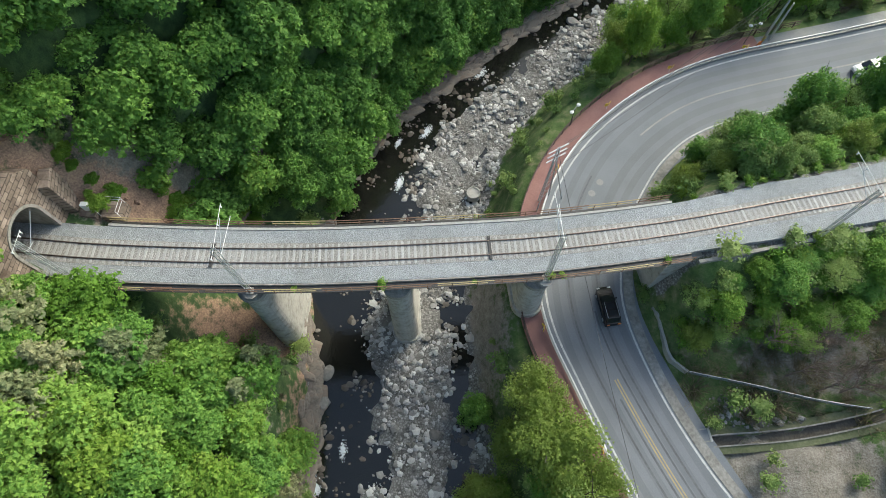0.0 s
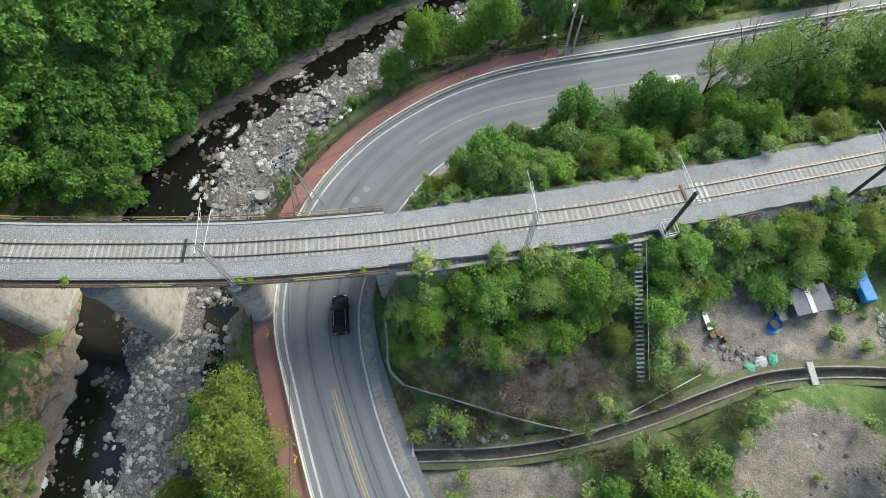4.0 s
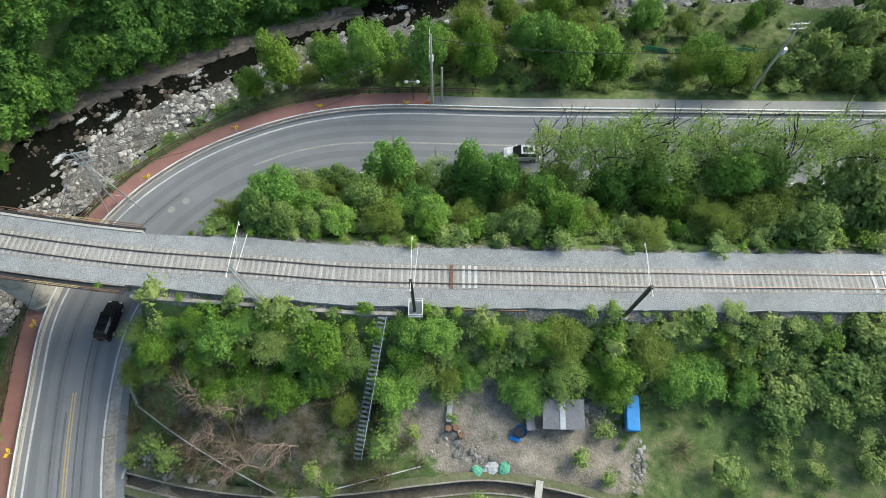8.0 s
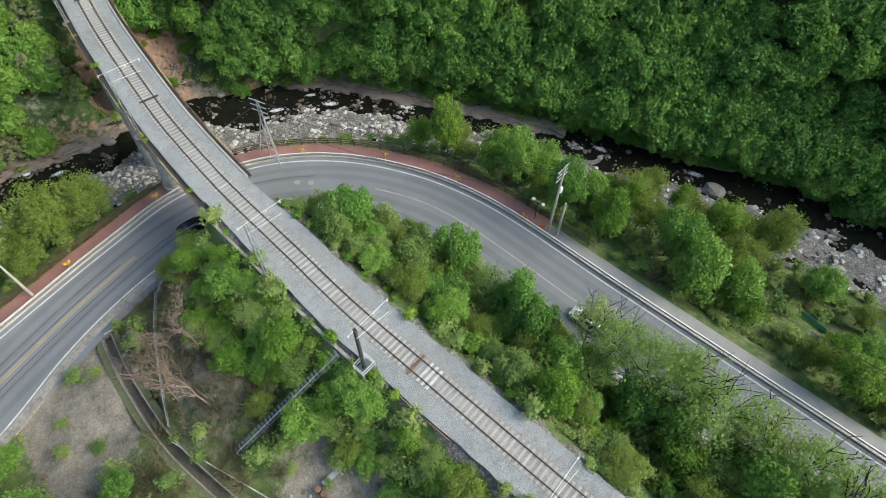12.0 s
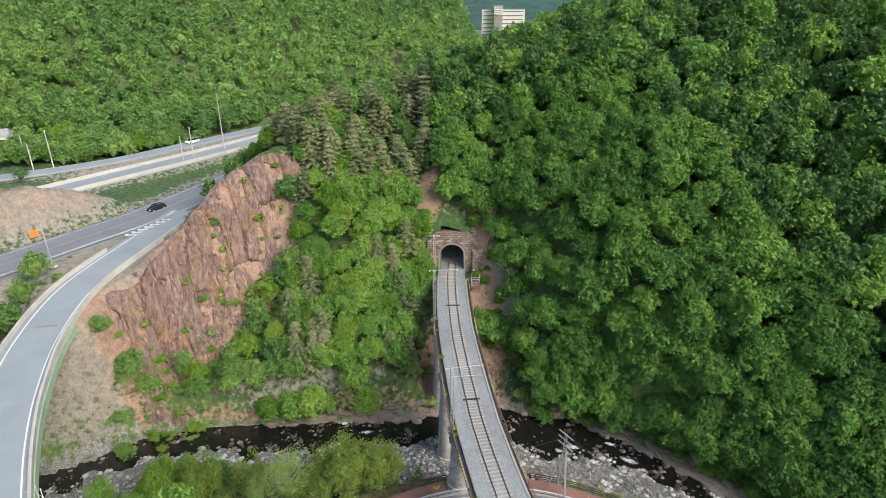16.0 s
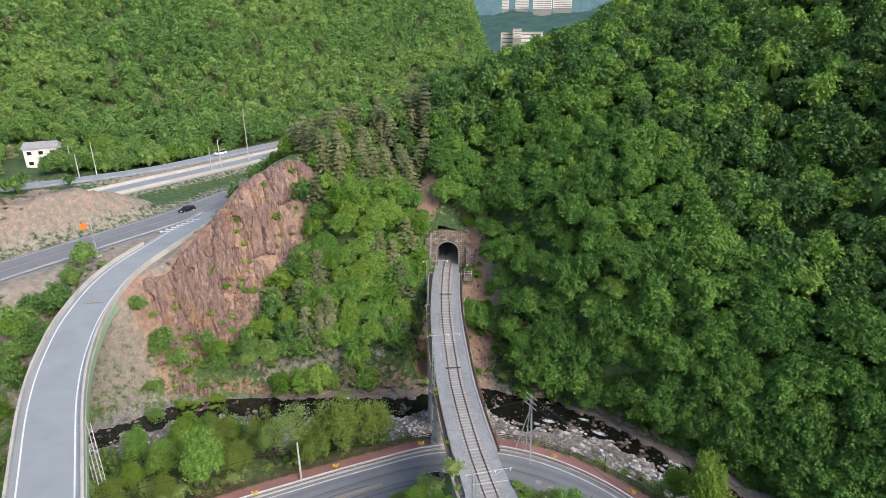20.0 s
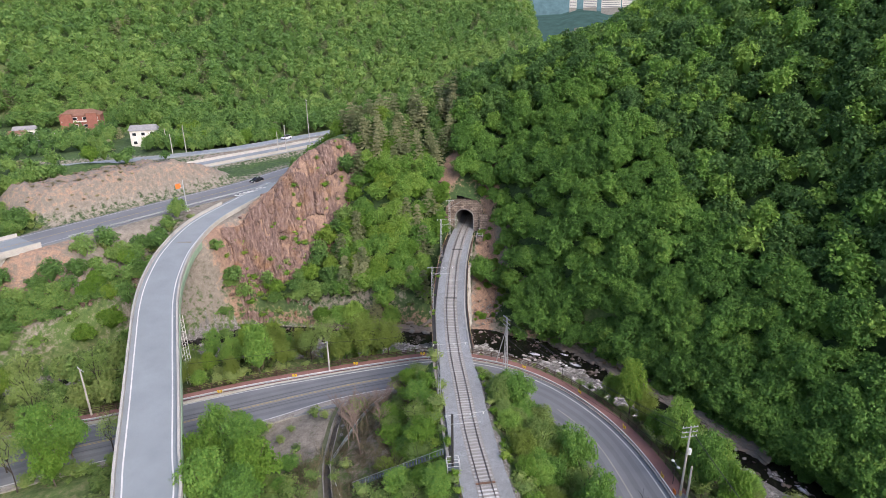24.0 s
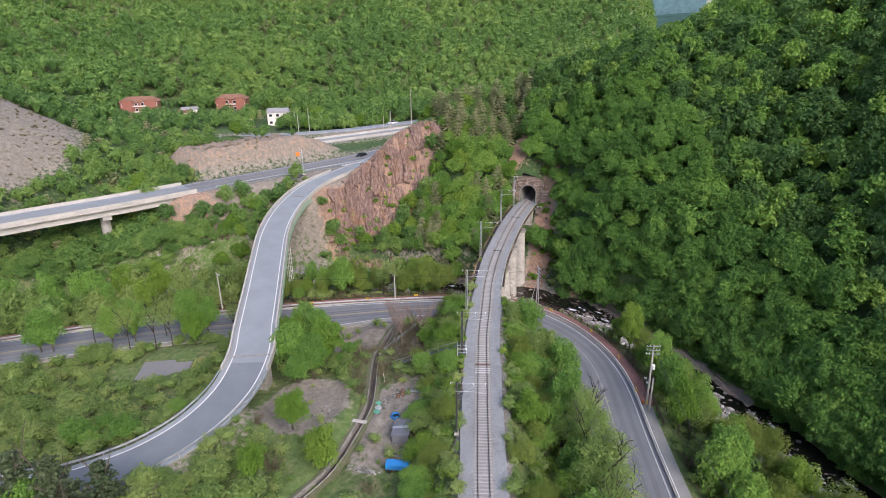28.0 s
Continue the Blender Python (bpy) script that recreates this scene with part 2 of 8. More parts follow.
BALLAST = stone_bed("ballast", [(0.0, (0.285, 0.3, 0.31)), (0.5, (0.37, 0.39, 0.4)), (1.0, (0.46, 0.482, 0.492))], 0.1)
WARM_BALLAST = stone_bed("trodden_ballast", [(0.0, (0.29, 0.272, 0.25)), (0.5, (0.385, 0.368, 0.345)), (1.0, (0.48, 0.465, 0.44))], 0.09)
RAIL = surface("rail_steel", (0.12, 0.092, 0.075), (0.27, 0.22, 0.19), 10.0, 1.0, 0.45, 0.7, 0.1)
STEEL = surface("galvanised_steel", (0.38, 0.4, 0.41), (0.6, 0.62, 0.63), 9.0, 1.5, 0.45, 0.6, 0.1)
RUST = surface("rusted_steel", (0.09, 0.05, 0.035), (0.27, 0.16, 0.1), 6.0, 1.2, 0.85, 0.1)
DARK_STEEL = surface("dark_steel", (0.03, 0.03, 0.032), (0.09, 0.085, 0.08), 8.0, 1.5, 0.6, 0.4)
GREEN_PAINT = surface("green_girder_paint", (0.22, 0.34, 0.24), (0.4, 0.52, 0.36), 4.0, 0.6, 0.6)
BROWN_RAIL = surface("brown_fence_paint", (0.05, 0.03, 0.024), (0.12, 0.07, 0.05), 8.0, 2.0, 0.6)
WHITE_PAINT = plain("white_paint", (0.72, 0.72, 0.7), 0.5)
YELLOW = plain("sign_yellow", (0.75, 0.5, 0.03), 0.4)
BLACK = plain("black_rubber", (0.02, 0.02, 0.02), 0.7)
ORANGE = plain("barrier_orange", (0.8, 0.22, 0.04), 0.5)
BLUE = plain("blue_tarpaulin", (0.03, 0.25, 0.62), 0.5)
GREY_SHEET = surface("grey_sheet", (0.1, 0.105, 0.12), (0.22, 0.225, 0.24), 5.0, 0.8, 0.6)
GLASS = plain("dark_glass", (0.02, 0.023, 0.027), 0.06)
BRICK = surface("red_brick", (0.2, 0.075, 0.05), (0.35, 0.15, 0.11), 5.0, 0.8, 0.85)
PLASTER = surface("pale_plaster", (0.55, 0.52, 0.46), (0.78, 0.75, 0.7), 4.0, 0.6, 0.8)
ROOF_BROWN = surface("brown_roof", (0.16, 0.08, 0.05), (0.34, 0.18, 0.12), 5.0, 0.6, 0.8)
ROCKS = pieces("river_stone", [(0.0, (0.15, 0.138, 0.12)), (0.35, (0.33, 0.312, 0.285)), (0.75, (0.5, 0.485, 0.455)), (1.0, (0.68, 0.665, 0.63))], 5.0, 0.85, 0.4, True)
RUBBLE = pieces("rubble_stone", [(0.0, (0.12, 0.115, 0.1)), (0.6, (0.26, 0.25, 0.225)), (1.0, (0.45, 0.43, 0.4))], 5.0, 0.9, 0.4, True)
ROCKS_SINGLE = pieces("boulder_stone", [(0.0, (0.17, 0.155, 0.135)), (1.0, (0.42, 0.39, 0.35))], 3.0, 0.85, 0.5, False, 0.05)
def cliff_material():
    """Jointed rock: upright streaks of pinkish grey, rust and dark seams, paler where broken fresh."""
    m, t, b = material("cliff_rock", 0.92)
    geo = t.nodes.new("ShaderNodeNewGeometry")
    tall = t.nodes.new("ShaderNodeMapping")
    tall.inputs["Scale"].default_value = (1.0, 1.0, 0.22)
    t.links.new(geo.outputs["Position"], tall.inputs["Vector"])
    streak, fine, broad = node(t, "TexNoise", Scale=1.5, Detail=6.0, Roughness=0.7), node(t, "TexNoise", Scale=5.0, Detail=5.0, Roughness=0.7), node(t, "TexNoise", Scale=0.2, Detail=4.0, Roughness=0.6)
    t.links.new(tall.outputs[0], streak.inputs["Vector"])
    for n in (fine, broad):
        t.links.new(geo.outputs["Position"], n.inputs["Vector"])
    rock = ramp(t, blend(t, 0.4, streak.outputs[0], fine.outputs[0]), [(0.35, (0.06, 0.041, 0.034)), (0.44, (0.145, 0.095, 0.076)), (0.55, (0.235, 0.158, 0.13)), (0.68, (0.42, 0.335, 0.3))])
    rust = ramp(t, blend(t, 0.5, streak.outputs[0], fine.outputs[0]), [(0.36, (0.08, 0.045, 0.027)), (0.5, (0.24, 0.135, 0.075)), (0.64, (0.36, 0.24, 0.145))])
    c = blend(t, ramp(t, broad.outputs[0], [(0.5, (0, 0, 0)), (0.68, (1, 1, 1))]), rock, rust)
    t.links.new(c, b.inputs["Base Color"])
    bp = node(t, "Bump", Strength=0.9, Distance=0.25)
    t.links.new(blend(t, 0.5, streak.outputs[0], fine.outputs[0]), bp.inputs["Height"])
    t.links.new(bp.outputs[0], b.inputs["Normal"])
    return m


CLIFF = cliff_material()
SLEEPER = pieces("sleeper_concrete", [(0.0, (0.38, 0.375, 0.35)), (0.7, (0.43, 0.425, 0.4)), (1.0, (0.5, 0.495, 0.47))], 6.0, 0.85, 0.2)

# ---------------------------------------------------------------- plan: lines of the place


def smooth(points, step=1.0):
    """A smooth curve through the points, cut into even steps."""
    p = np.array(points, float)
    p = np.vstack([2 * p[0] - p[1], p, 2 * p[-1] - p[-2]])
    out = []
    for i in range(1, len(p) - 2):
        n = max(2, int(np.linalg.norm(p[i + 1] - p[i]) / step * 2))
        u = np.linspace(0, 1, n, endpoint=False)[:, None]
        a, b, c, d = p[i - 1], p[i], p[i + 1], p[i + 2]
        out.append(0.5 * (2 * b + (c - a) * u + (2 * a - 5 * b + 4 * c - d) * u * u + (3 * b - a - 3 * c + d) * u ** 3))
    q = np.vstack(out + [p[-2:-1]])
    s = np.concatenate([[0], np.cumsum(np.linalg.norm(np.diff(q[:, :2], axis=0), axis=1))])
    t = np.linspace(0, s[-1], max(2, int(round(s[-1] / step)) + 1))
    return np.stack([np.interp(t, s, q[:, k]) for k in range(q.shape[1])], 1)


def sideways(line):
    """Unit vectors to the left of the line, level."""
    d = np.gradient(line[:, :2], axis=0)
    d /= np.linalg.norm(d, axis=1)[:, None]
    return np.stack([-d[:, 1], d[:, 0]], 1)


def offset(line, away):
    out = line.copy()
    out[:, :2] += sideways(line) * away
    return out


def near_line(line, x, y):
    """Distance to the line, the side (left is positive) and the index of the nearest point."""
    best, idx = np.full(x.shape, 1e9), np.zeros(x.shape, int)
    for i in range(len(line)):
        d = (x - line[i, 0]) ** 2 + (y - line[i, 1]) ** 2
        m = d < best
        best[m], idx[m] = d[m], i
    n = sideways(line)[idx]
    side = (x - line[idx, 0]) * n[..., 0] + (y - line[idx, 1]) * n[..., 1]
    return np.sqrt(best), side, idx


def track_z(x):
    return 11.1 - 0.034 * (x - 4)


_t = smooth([(-75, 27.5), (-60, 25.2), (-40, 23.2), (-32, 22.6), (-21.2, 22.3), (-10.4, 22.45), (4.4, 23.3), (11.9, 24.0), (23.6, 25.7), (36, 28.2), (45.5, 30.1), (55.3, 32.6), (71.2, 36.8), (84, 40.3), (110, 47.5), (150, 58.5), (210, 75)], 0.6)
TRACK = np.column_stack([_t, track_z(_t[:, 0])])
ROAD_Z = 0.1
OUTER = smooth([(95, -118), (78, -93), (62, -72), (42.9, -46.6), (36, -33), (25.9, -14.5), (18.3, 2.5), (14.5, 12), (12.3, 18), (11.6, 23), (12, 30), (14.4, 36.8), (18.9, 43.4), (25.1, 49.1), (32, 53.4), (40.8, 56.8), (56.8, 60.7), (77, 65.9), (92.7, 69.9), (130, 79.5), (200, 97)], 1.0)
INNER = smooth([(104, -112), (86, -86), (69, -64), (52, -39), (44, -25), (34, -7.5), (27.9, 1.2), (24.3, 7.8), (21.8, 14.2), (20.4, 20), (20.6, 25), (22.4, 31.3), (25.1, 36.3), (28.3, 40.6), (33, 44.4), (40, 47.0), (58, 51.2), (79, 56.4), (95, 60.2), (132, 69.7), (202, 87)], 1.0)
ROAD = smooth([(99, -115), (82, -89.5), (65.5, -68), (47.5, -42.5), (40, -29), (30, -11), (23.1, 1.9), (19.4, 9.9), (17.0, 16.2), (16, 21.5), (16.3, 27.8), (18.3, 34), (21.8, 40), (26.6, 45), (32.5, 49), (40.4, 51.9), (57.4, 56), (78, 61.1), (94, 65), (131, 74.6), (201, 92)], 1.0)
RIVER = smooth([(160, 128), (120, 116), (84, 107), (60, 98), (40, 85), (20, 72), (7, 60), (-1, 51), (-5, 42), (-6.5, 31), (-6.5, 20), (-6, 5), (-5, -10), (-5, -25), (2, -42), (20, -61), (42, -86), (70, -122)], 1.5)
RAMP = smooth([(100, -34, 4.2), (97.5, -20, 4.7), (90.5, -11, 5.5), (82, -6.4, 6.3), (72.5, -5.6, 7.3), (62.9, -8.4, 8.4), (54.4, -13.2, 9.3), (43.2, -19.4, 10.6), (28.3, -27.8, 12.2), (16, -34.5, 13.6), (5, -39.2, 14.8), (-8, -43, 16.1), (-23.5, -44.4, 17.6), (-41.5, -41.4, 18.8), (-60, -38.6, 19.35)], 1.0)
HIGHWAY = smooth([(110, -148, 16.5), (70, -120, 17.3), (38, -101, 18), (16, -87.5, 18.3), (-11.7, -73, 18.5), (-38.7, -58, 18.8), (-57, -47, 19.2), (-80, -38, 19.6), (-120, -22, 20), (-180, 10, 20)], 2.0)
UPPER = smooth([(-40, -105, 20.5), (-66, -79, 21.5), (-86, -64, 22), (-104, -51, 22.4), (-135, -32, 22.8), (-180, -5, 23)], 2.0)
BACK_ROAD = smooth([(-66, -120, 22.5), (-82, -90, 23.2), (-97, -71, 23.5), (-116, -58, 23.7), (-150, -36, 24), (-190, -12, 24)], 2.0)
DITCH = smooth([(27.5, 6), (36, 6.6), (44.7, 8.2), (52, 10.6), (58, 13), (64, 15), (72, 15.9), (80, 15.8), (88, 14.2)], 0.8)

# ---------------------------------------------------------------- ground
# places where the ground's height is known, region by region (x, y, z)
NORTH_HILL = [(-32, 77, 42), (-13, 79, 23), (1, 92, 19), (-56, 51, 48), (-43, 49, 38), (-34, 39, 25), (-20, 57, 25), (-22, 46, 15), (-22, 40, 3), (-16.6, 42, -3.5), (-8, 57, 7), (0, 68, 6), (14, 82, 0), (29, 96, 0), (-41, 59, 42.5), (-49, 80, 54), (-17, 93, 37.5), (-8, 76.4, 19), (11, 88.4, 13), (-31, 106, 56.5), (-62.6, 44.7, 50.5), (-68, 55.2, 54.5), (-62.6, 33.5, 47), (-50.7, 51.5, 47), (-40, 112, 64), (10, 118, 48), (50, 126, 22), (90, 137, 22), (70, 112, 0), (50, 104, 1), (100, 124, 0), (122, 133, 2), (84, 118, 1), (-100, 75, 62), (-100, 130, 100), (0, 170, 90), (140, 170, 50), (60, 190, 80)]
RIDGE = [(-140, 50, 38), (-140, 0, 26), (-190, 70, 36), (-160, 130, 100), (-110, 40, 42), (-84, 15, 37), (-58, 21.4, 42), (-67, 7.6, 41), (-66, -0.8, 37.5), (-67, -12.3, 33), (-67, -20, 30), (-54, 9.3, 33), (-105, 5, 30), (-42, 19, 27.5), (-43.8, 31, 27), (-46, 25, 29.5), (-38.4, 31, 17.5), (-31, 32, 6.5), (-28.5, 31, 1), (-25.4, 34.6, -2), (-34, 14.5, 15), (-44, 12, 26)]
CLIFF_HILL = [(-47, -13, 36.8), (-44, -12, 35.5), (-42, -19.5, 36.5), (-38, -23.7, 32.4), (-34.5, -27.3, 28.4), (-31.5, -30.6, 25.2), (-28.5, -34, 21.8), (-24, -39.3, 17.2), (-36.5, -21.5, 27.5), (-37.3, -15.5, 19.5), (-40.5, -10.5, 25), (-31.5, -22.5, 15), (-26.8, -28.8, 11), (-30, -10.4, 6.5), (-33.5, -15.5, 11.5), (-27.5, -19, 6), (-36.5, -7, 18), (-42, -3, 29), (-33, 2, 17), (-41.5, -27.3, 24), (-37.5, -31, 20.3), (-34.5, -34, 18.8), (-46.5, -23, 28.5), (-39, -30, 20.8), (-36, -33, 18.8), (-55, -14, 34), (-52, -28, 23.5), (-62, -33, 21.5), (-12, -33, 1), (-18, -40, 8), (-23, -33, 5), (-22, 6, 4), (-15, -1, -3), (-17, -22, -2), (-25.5, -33.5, 9), (-74, -18, 27), (-28, 12, 7)]
SOUTH = [(-3, -57, 10), (-45, -90, 26), (-28, -88, 25), (-60, -84, 23), (-25, -110, 20), (-15, -98, 18), (10, -112, 15), (2, -130, 31), (20, -75, 5), (-97, -107, 23.5), (-80, -120, 24), (-60, -100, 25), (-120, -140, 27), (-35, -150, 27), (30, -150, 52), (60, -170, 64), (14, -130, 33), (-14, -140, 34.5), (-4, -152, 44), (-21, -125, 26), (-27, -118, 22), (12, -47, -2), (-20, -52, 14), (-95, -35, 20)]
VALLEY = [(30, 16, 2.5), (38, 18, 3.5), (50, 14, 3.2), (60, 20, 3), (75, 22, 2.4), (90, 24, 3), (66, 0, 3), (45, -2, 1), (78, 2, 3.5), (35, 8, 0.5), (60, -30, 0.6), (75, -40, 0.6), (40, -30, 0), (90, -30, 2), (120, -20, 5), (130, 20, 6), (150, -60, 8), (25, 62, -2.5), (50, 70, -3), (75, 78, -4), (110, 92, -3), (8, 5, -1.5), (14, -12, -1.5), (5, 30, -5), (100, 44, 6), (30, 33, 3), (50, -76, -1), (28, -94, 2), (60, -100, 2), (80, -112, 4)]
KNOWN = np.array(NORTH_HILL + RIDGE + CLIFF_HILL + SOUTH + VALLEY, float)
TUNNEL_X = -38.0
# a smooth sheet through the known heights
_k = np.sqrt((KNOWN[:, None, 0] - KNOWN[None, :, 0]) ** 2 + (KNOWN[:, None, 1] - KNOWN[None, :, 1]) ** 2 + 16)
_q = np.column_stack([np.ones(len(KNOWN)), KNOWN[:, :2]])
_a = np.block([[_k - 1.5 * np.eye(len(KNOWN)), _q], [_q.T, np.zeros((3, 3))]])
LEVEL = np.linalg.solve(_a, np.concatenate([KNOWN[:, 2], np.zeros(3)]))


def hills_far(x, y):
    """The wooded mountain behind the houses and the high ground beyond the north hill."""
    u = -(x + 118) * 0.86 - (y + 70) * 0.5 - 48
    rise = np.clip(u / 300, 0, 1.2)
    m = 25 + 125 * rise ** 1.05 + 10 * np.sin(x * 0.021 + y * 0.013) * rise + 6 * np.sin(y * 0.05) * rise
    fade = np.clip((88 - y) / 62, 0, 1)
    return 21 + (m - 21) * fade * fade * (3 - 2 * fade)


def fbm(x, y, scale, octaves=3):
    out, amp = np.zeros_like(x), 1.0
    for k in range(octaves):
        f = 2 ** k / scale
        out += amp * np.sin(x * f * 2.1 + 1.7 * np.sin(y * f * 1.3 + k) + k * 2.3) * np.cos(y * f * 1.9 + 1.4 * np.sin(x * f * 1.1 + 2 * k))
        amp *= 0.5
    return out


def step01(v):
    v = np.clip(v, 0, 1)
    return v * v * (3 - 2 * v)


def ground(x, y):
    """Height of the ground and the kinds of cover: gravel, bare soil, rock, grass."""
    x, y = np.asarray(x, float), np.asarray(y, float)
    z = np.full(x.shape, LEVEL[-3]) + LEVEL[-2] * x + LEVEL[-1] * y
    for (px, py, pz), w in zip(KNOWN, LEVEL):
        z += w * np.sqrt((x - px) ** 2 + (y - py) ** 2 + 16)
    z = np.clip(z, -9, 125)
    far = step01((np.hypot(x + 10, (y - 10)) - 130) / 60) * step01((-x - 90) / 40 + (-y - 110) / 60)
    z = z * (1 - far) + hills_far(x, y) * far
    out = step01((np.hypot(x, y) - 700) / 500)
    z = z * (1 - out) + 30 * out
    z = z + fbm(x, y, 9.0) * 0.5
    u, v = 0.69 * (x + 35) - 0.73 * (y + 21), 0.73 * (x + 35) + 0.69 * (y + 21)
    cliff = 1.3 * np.exp(-(((u - 4) / 20) ** 2 + ((v - 1.2) / 7.2) ** 2) ** 2) + 0.85 * np.exp(-(((x + 27) / 13) ** 2 + ((y - 29.5) / 3.6) ** 2) ** 2) + 0.9 * np.exp(-(((x + 45) / 3.4) ** 2 + ((y - 19.5) / 2.4) ** 2)) + 0.55 * np.exp(-(((x - 3) / 13) ** 2 + ((y + 72) / 9) ** 2) ** 2) + 0.5 * np.exp(-(((x - 1) / 8) ** 2 + ((y + 35) / 6) ** 2) ** 2) + 0.95 * np.exp(-(((x + 42) / 2.6) ** 2 + ((y - 17.5) / 2.6) ** 2)) + 0.75 * np.exp(-(((x + 42) / 3) ** 2 + ((y - 30.5) / 2.2) ** 2)) + 0.4 * np.exp(-(((x + 44) / 5) ** 2 + ((y - 27) / 6) ** 2)) + 0.6 * np.exp(-(((x + 17) / 5) ** 2 + ((y + 38) / 7) ** 2))
    cliff = np.clip(cliff + 0.75 * np.exp(-(((x + 23) / 6.5) ** 2 + ((y - 19) / 4) ** 2) ** 2), 0, 1)
    z = z + cliff * (np.abs(fbm(x * 1.3, y, 2.2, 4)) * 0.7 - 0.3 + 0.5 * np.abs(np.sin(y * 0.45 + 0.3 * x)))
    soil = 0.75 * np.exp(-(((u - 3) / 18) ** 2 + ((v + 7) / 6) ** 2) ** 2)
    soil += 1.3 * np.exp(-(((x + 40) / 20) ** 2 + ((y + 86) / 7) ** 2) ** 2) + 1.2 * np.exp(-(((x - 25) / 48) ** 2 + ((y + 146) / 29) ** 2) ** 2)
    soil += 0.9 * np.exp(-(((x + 25) / 14) ** 2 + ((y - 28.5) / 3.6) ** 2) ** 2) + 0.8 * np.exp(-(((x + 14) / 6) ** 2 + ((y - 31) / 5) ** 2) ** 2) + 0.6 * np.exp(-(((x + 42) / 3) ** 2 + ((y - 17.5) / 3) ** 2)) + 0.9 * np.exp(-(((x + 30) / 7) ** 2 + ((y - 32.5) / 4) ** 2) ** 2) + 0.7 * np.exp(-(((x + 19) / 8) ** 2 + ((y + 39) / 8) ** 2)) + 0.5 * np.exp(-(((x + 10) / 14) ** 2 + ((y + 60) / 9) ** 2)) + 0.5 * np.exp(-(((x + 19) / 5) ** 2 + ((y + 6) / 18) ** 2) ** 2) + 0.7 * np.exp(-(((x + 44) / 3) ** 2 + ((y - 30.5) / 2.4) ** 2))
    soil += 0.9 * np.exp(-(((x - 3) / 15) ** 2 + ((y + 72) / 10) ** 2) ** 2) + 0.7 * np.exp(-(((x + 45) / 3.4) ** 2 + ((y - 19.5) / 2.4) ** 2))
    soil += 0.8 * np.exp(-(((x - 4) / 4) ** 2 + ((y - 19) / 9) ** 2) ** 2)
    soil += step01((8.0 - np.hypot((x - 67) / 1.2, y - 5.0)) / 2.0) + 0.75 * step01((8 - np.hypot((x - 65) / 2.2, y - 20)) / 4) + 0.6 * np.exp(-(((x + 6) / 9) ** 2 + ((y + 52) / 6) ** 2)) + 0.8 * step01((8 - np.hypot((x - 36) / 1.6, y - 1)) / 3) + 0.6 * np.exp(-(((x - 40) / 12) ** 2 + ((y - 14) / 5) ** 2) ** 2) + 0.65 * np.exp(-(((x - 82) / 9) ** 2 + ((y - 80.5) / 3) ** 2) ** 2)
    z = z + 0.8 * np.exp(-((np.hypot((x - 67) / 1.2, y - 5.0) - 7.0) / 1.0) ** 2)
    # railway bank, then cutting at the tunnel mouth
    d, s, i = near_line(TRACK[::3], x, y)
    tz = track_z(x)
    bank = tz - 0.55 - np.clip(d - 3.3, 0, None) * 0.85
    z = np.where((x > 23.5) & (d < 20), np.maximum(z, bank), z)
    on = step01((4.6 - d) / 1.2)
    z = np.where(x > 23.5, z * (1 - on) + (tz - 0.55) * on, z)
    cut = np.where((x > TUNNEL_X - 1.4) & (x <= -28), step01((6.6 - d) / 1.2), 0)
    z = z * (1 - cut) + np.minimum(z, tz - 0.6) * cut
    under = np.where((x > -28) & (x <= 23.5), step01((np.where(x < -12, 8.5, 6.5) - d) / 3), 0)
    z = z * (1 - under) + np.minimum(z, np.interp(x, [-28, -24, -20, 3, 9, 20, 23.5], [3, -3.0, -6.6, -7, -0.4, -0.2, 6])) * under
    behind = step01((6.5 - d) / 2) * (x <= TUNNEL_X - 2.6) * (x > -60)
    z = np.where(behind > 0, np.maximum(z, 20.5 + 0.25 * (TUNNEL_X - x)), z)
    # roads
    for line, half, wide, z0, z1 in ((RAMP[:40], 4.4, 7, None, 0), (HIGHWAY[(HIGHWAY[:, 0] < -2)], 7.5, 7, None, 0), (UPPER, 5, 6, None, 0), (BACK_ROAD, 4, 5, None, 0), (RAMP[RAMP[:, 0] < -14], 4.6, 5, None, 0)):
        d, s, i = near_line(line, x, y)
        w = step01((half + wide - d) / wide)
        z = z * (1 - w) + (line[i, 2] - 0.35) * w
        soil = soil + 0.5 * step01((half + 5 - d) / 3)
    # bare cutting left standing beside the highway
    d, s, i = near_line(HIGHWAY, x, y)
    rise = step01((s - 8) / 6) * step01((36 - s) / 14) * step01((x + 72) / 22) * step01((-13 - x) / 9) * (s > 0)
    hump = HIGHWAY[i, 2] + (9.0 + 0.7 * fbm(x, y, 6.0) + 0.5 * np.abs(fbm(x, y, 2.5))) * rise
    z = np.where(rise > 0.02, np.maximum(z, hump), z)
    soil = np.maximum(soil, step01(rise * 3 - 0.2) * (s < 26))
    cliff = np.maximum(cliff, 0.4 * step01(rise * 3 - 0.2) * (s < 26))
    d, s, i = near_line(ROAD, x, y)
    w = np.where(s > 0, step01((8.9 + 4 - d) / 4.0), step01((6.2 + 4.5 - d) / 4.5))
    z = z * (1 - w) + (ROAD_Z - 0.3) * w
    d, s, i = near_line(DITCH, x, y)
    w = step01((1.3 - d) / 0.6)
    z = z - 1.2 * w
    # river bed: dark water against the steep bank, stones on the other side
    d, s, i = near_line(RIVER, x, y)
    up = step01((y - 28) / 10)
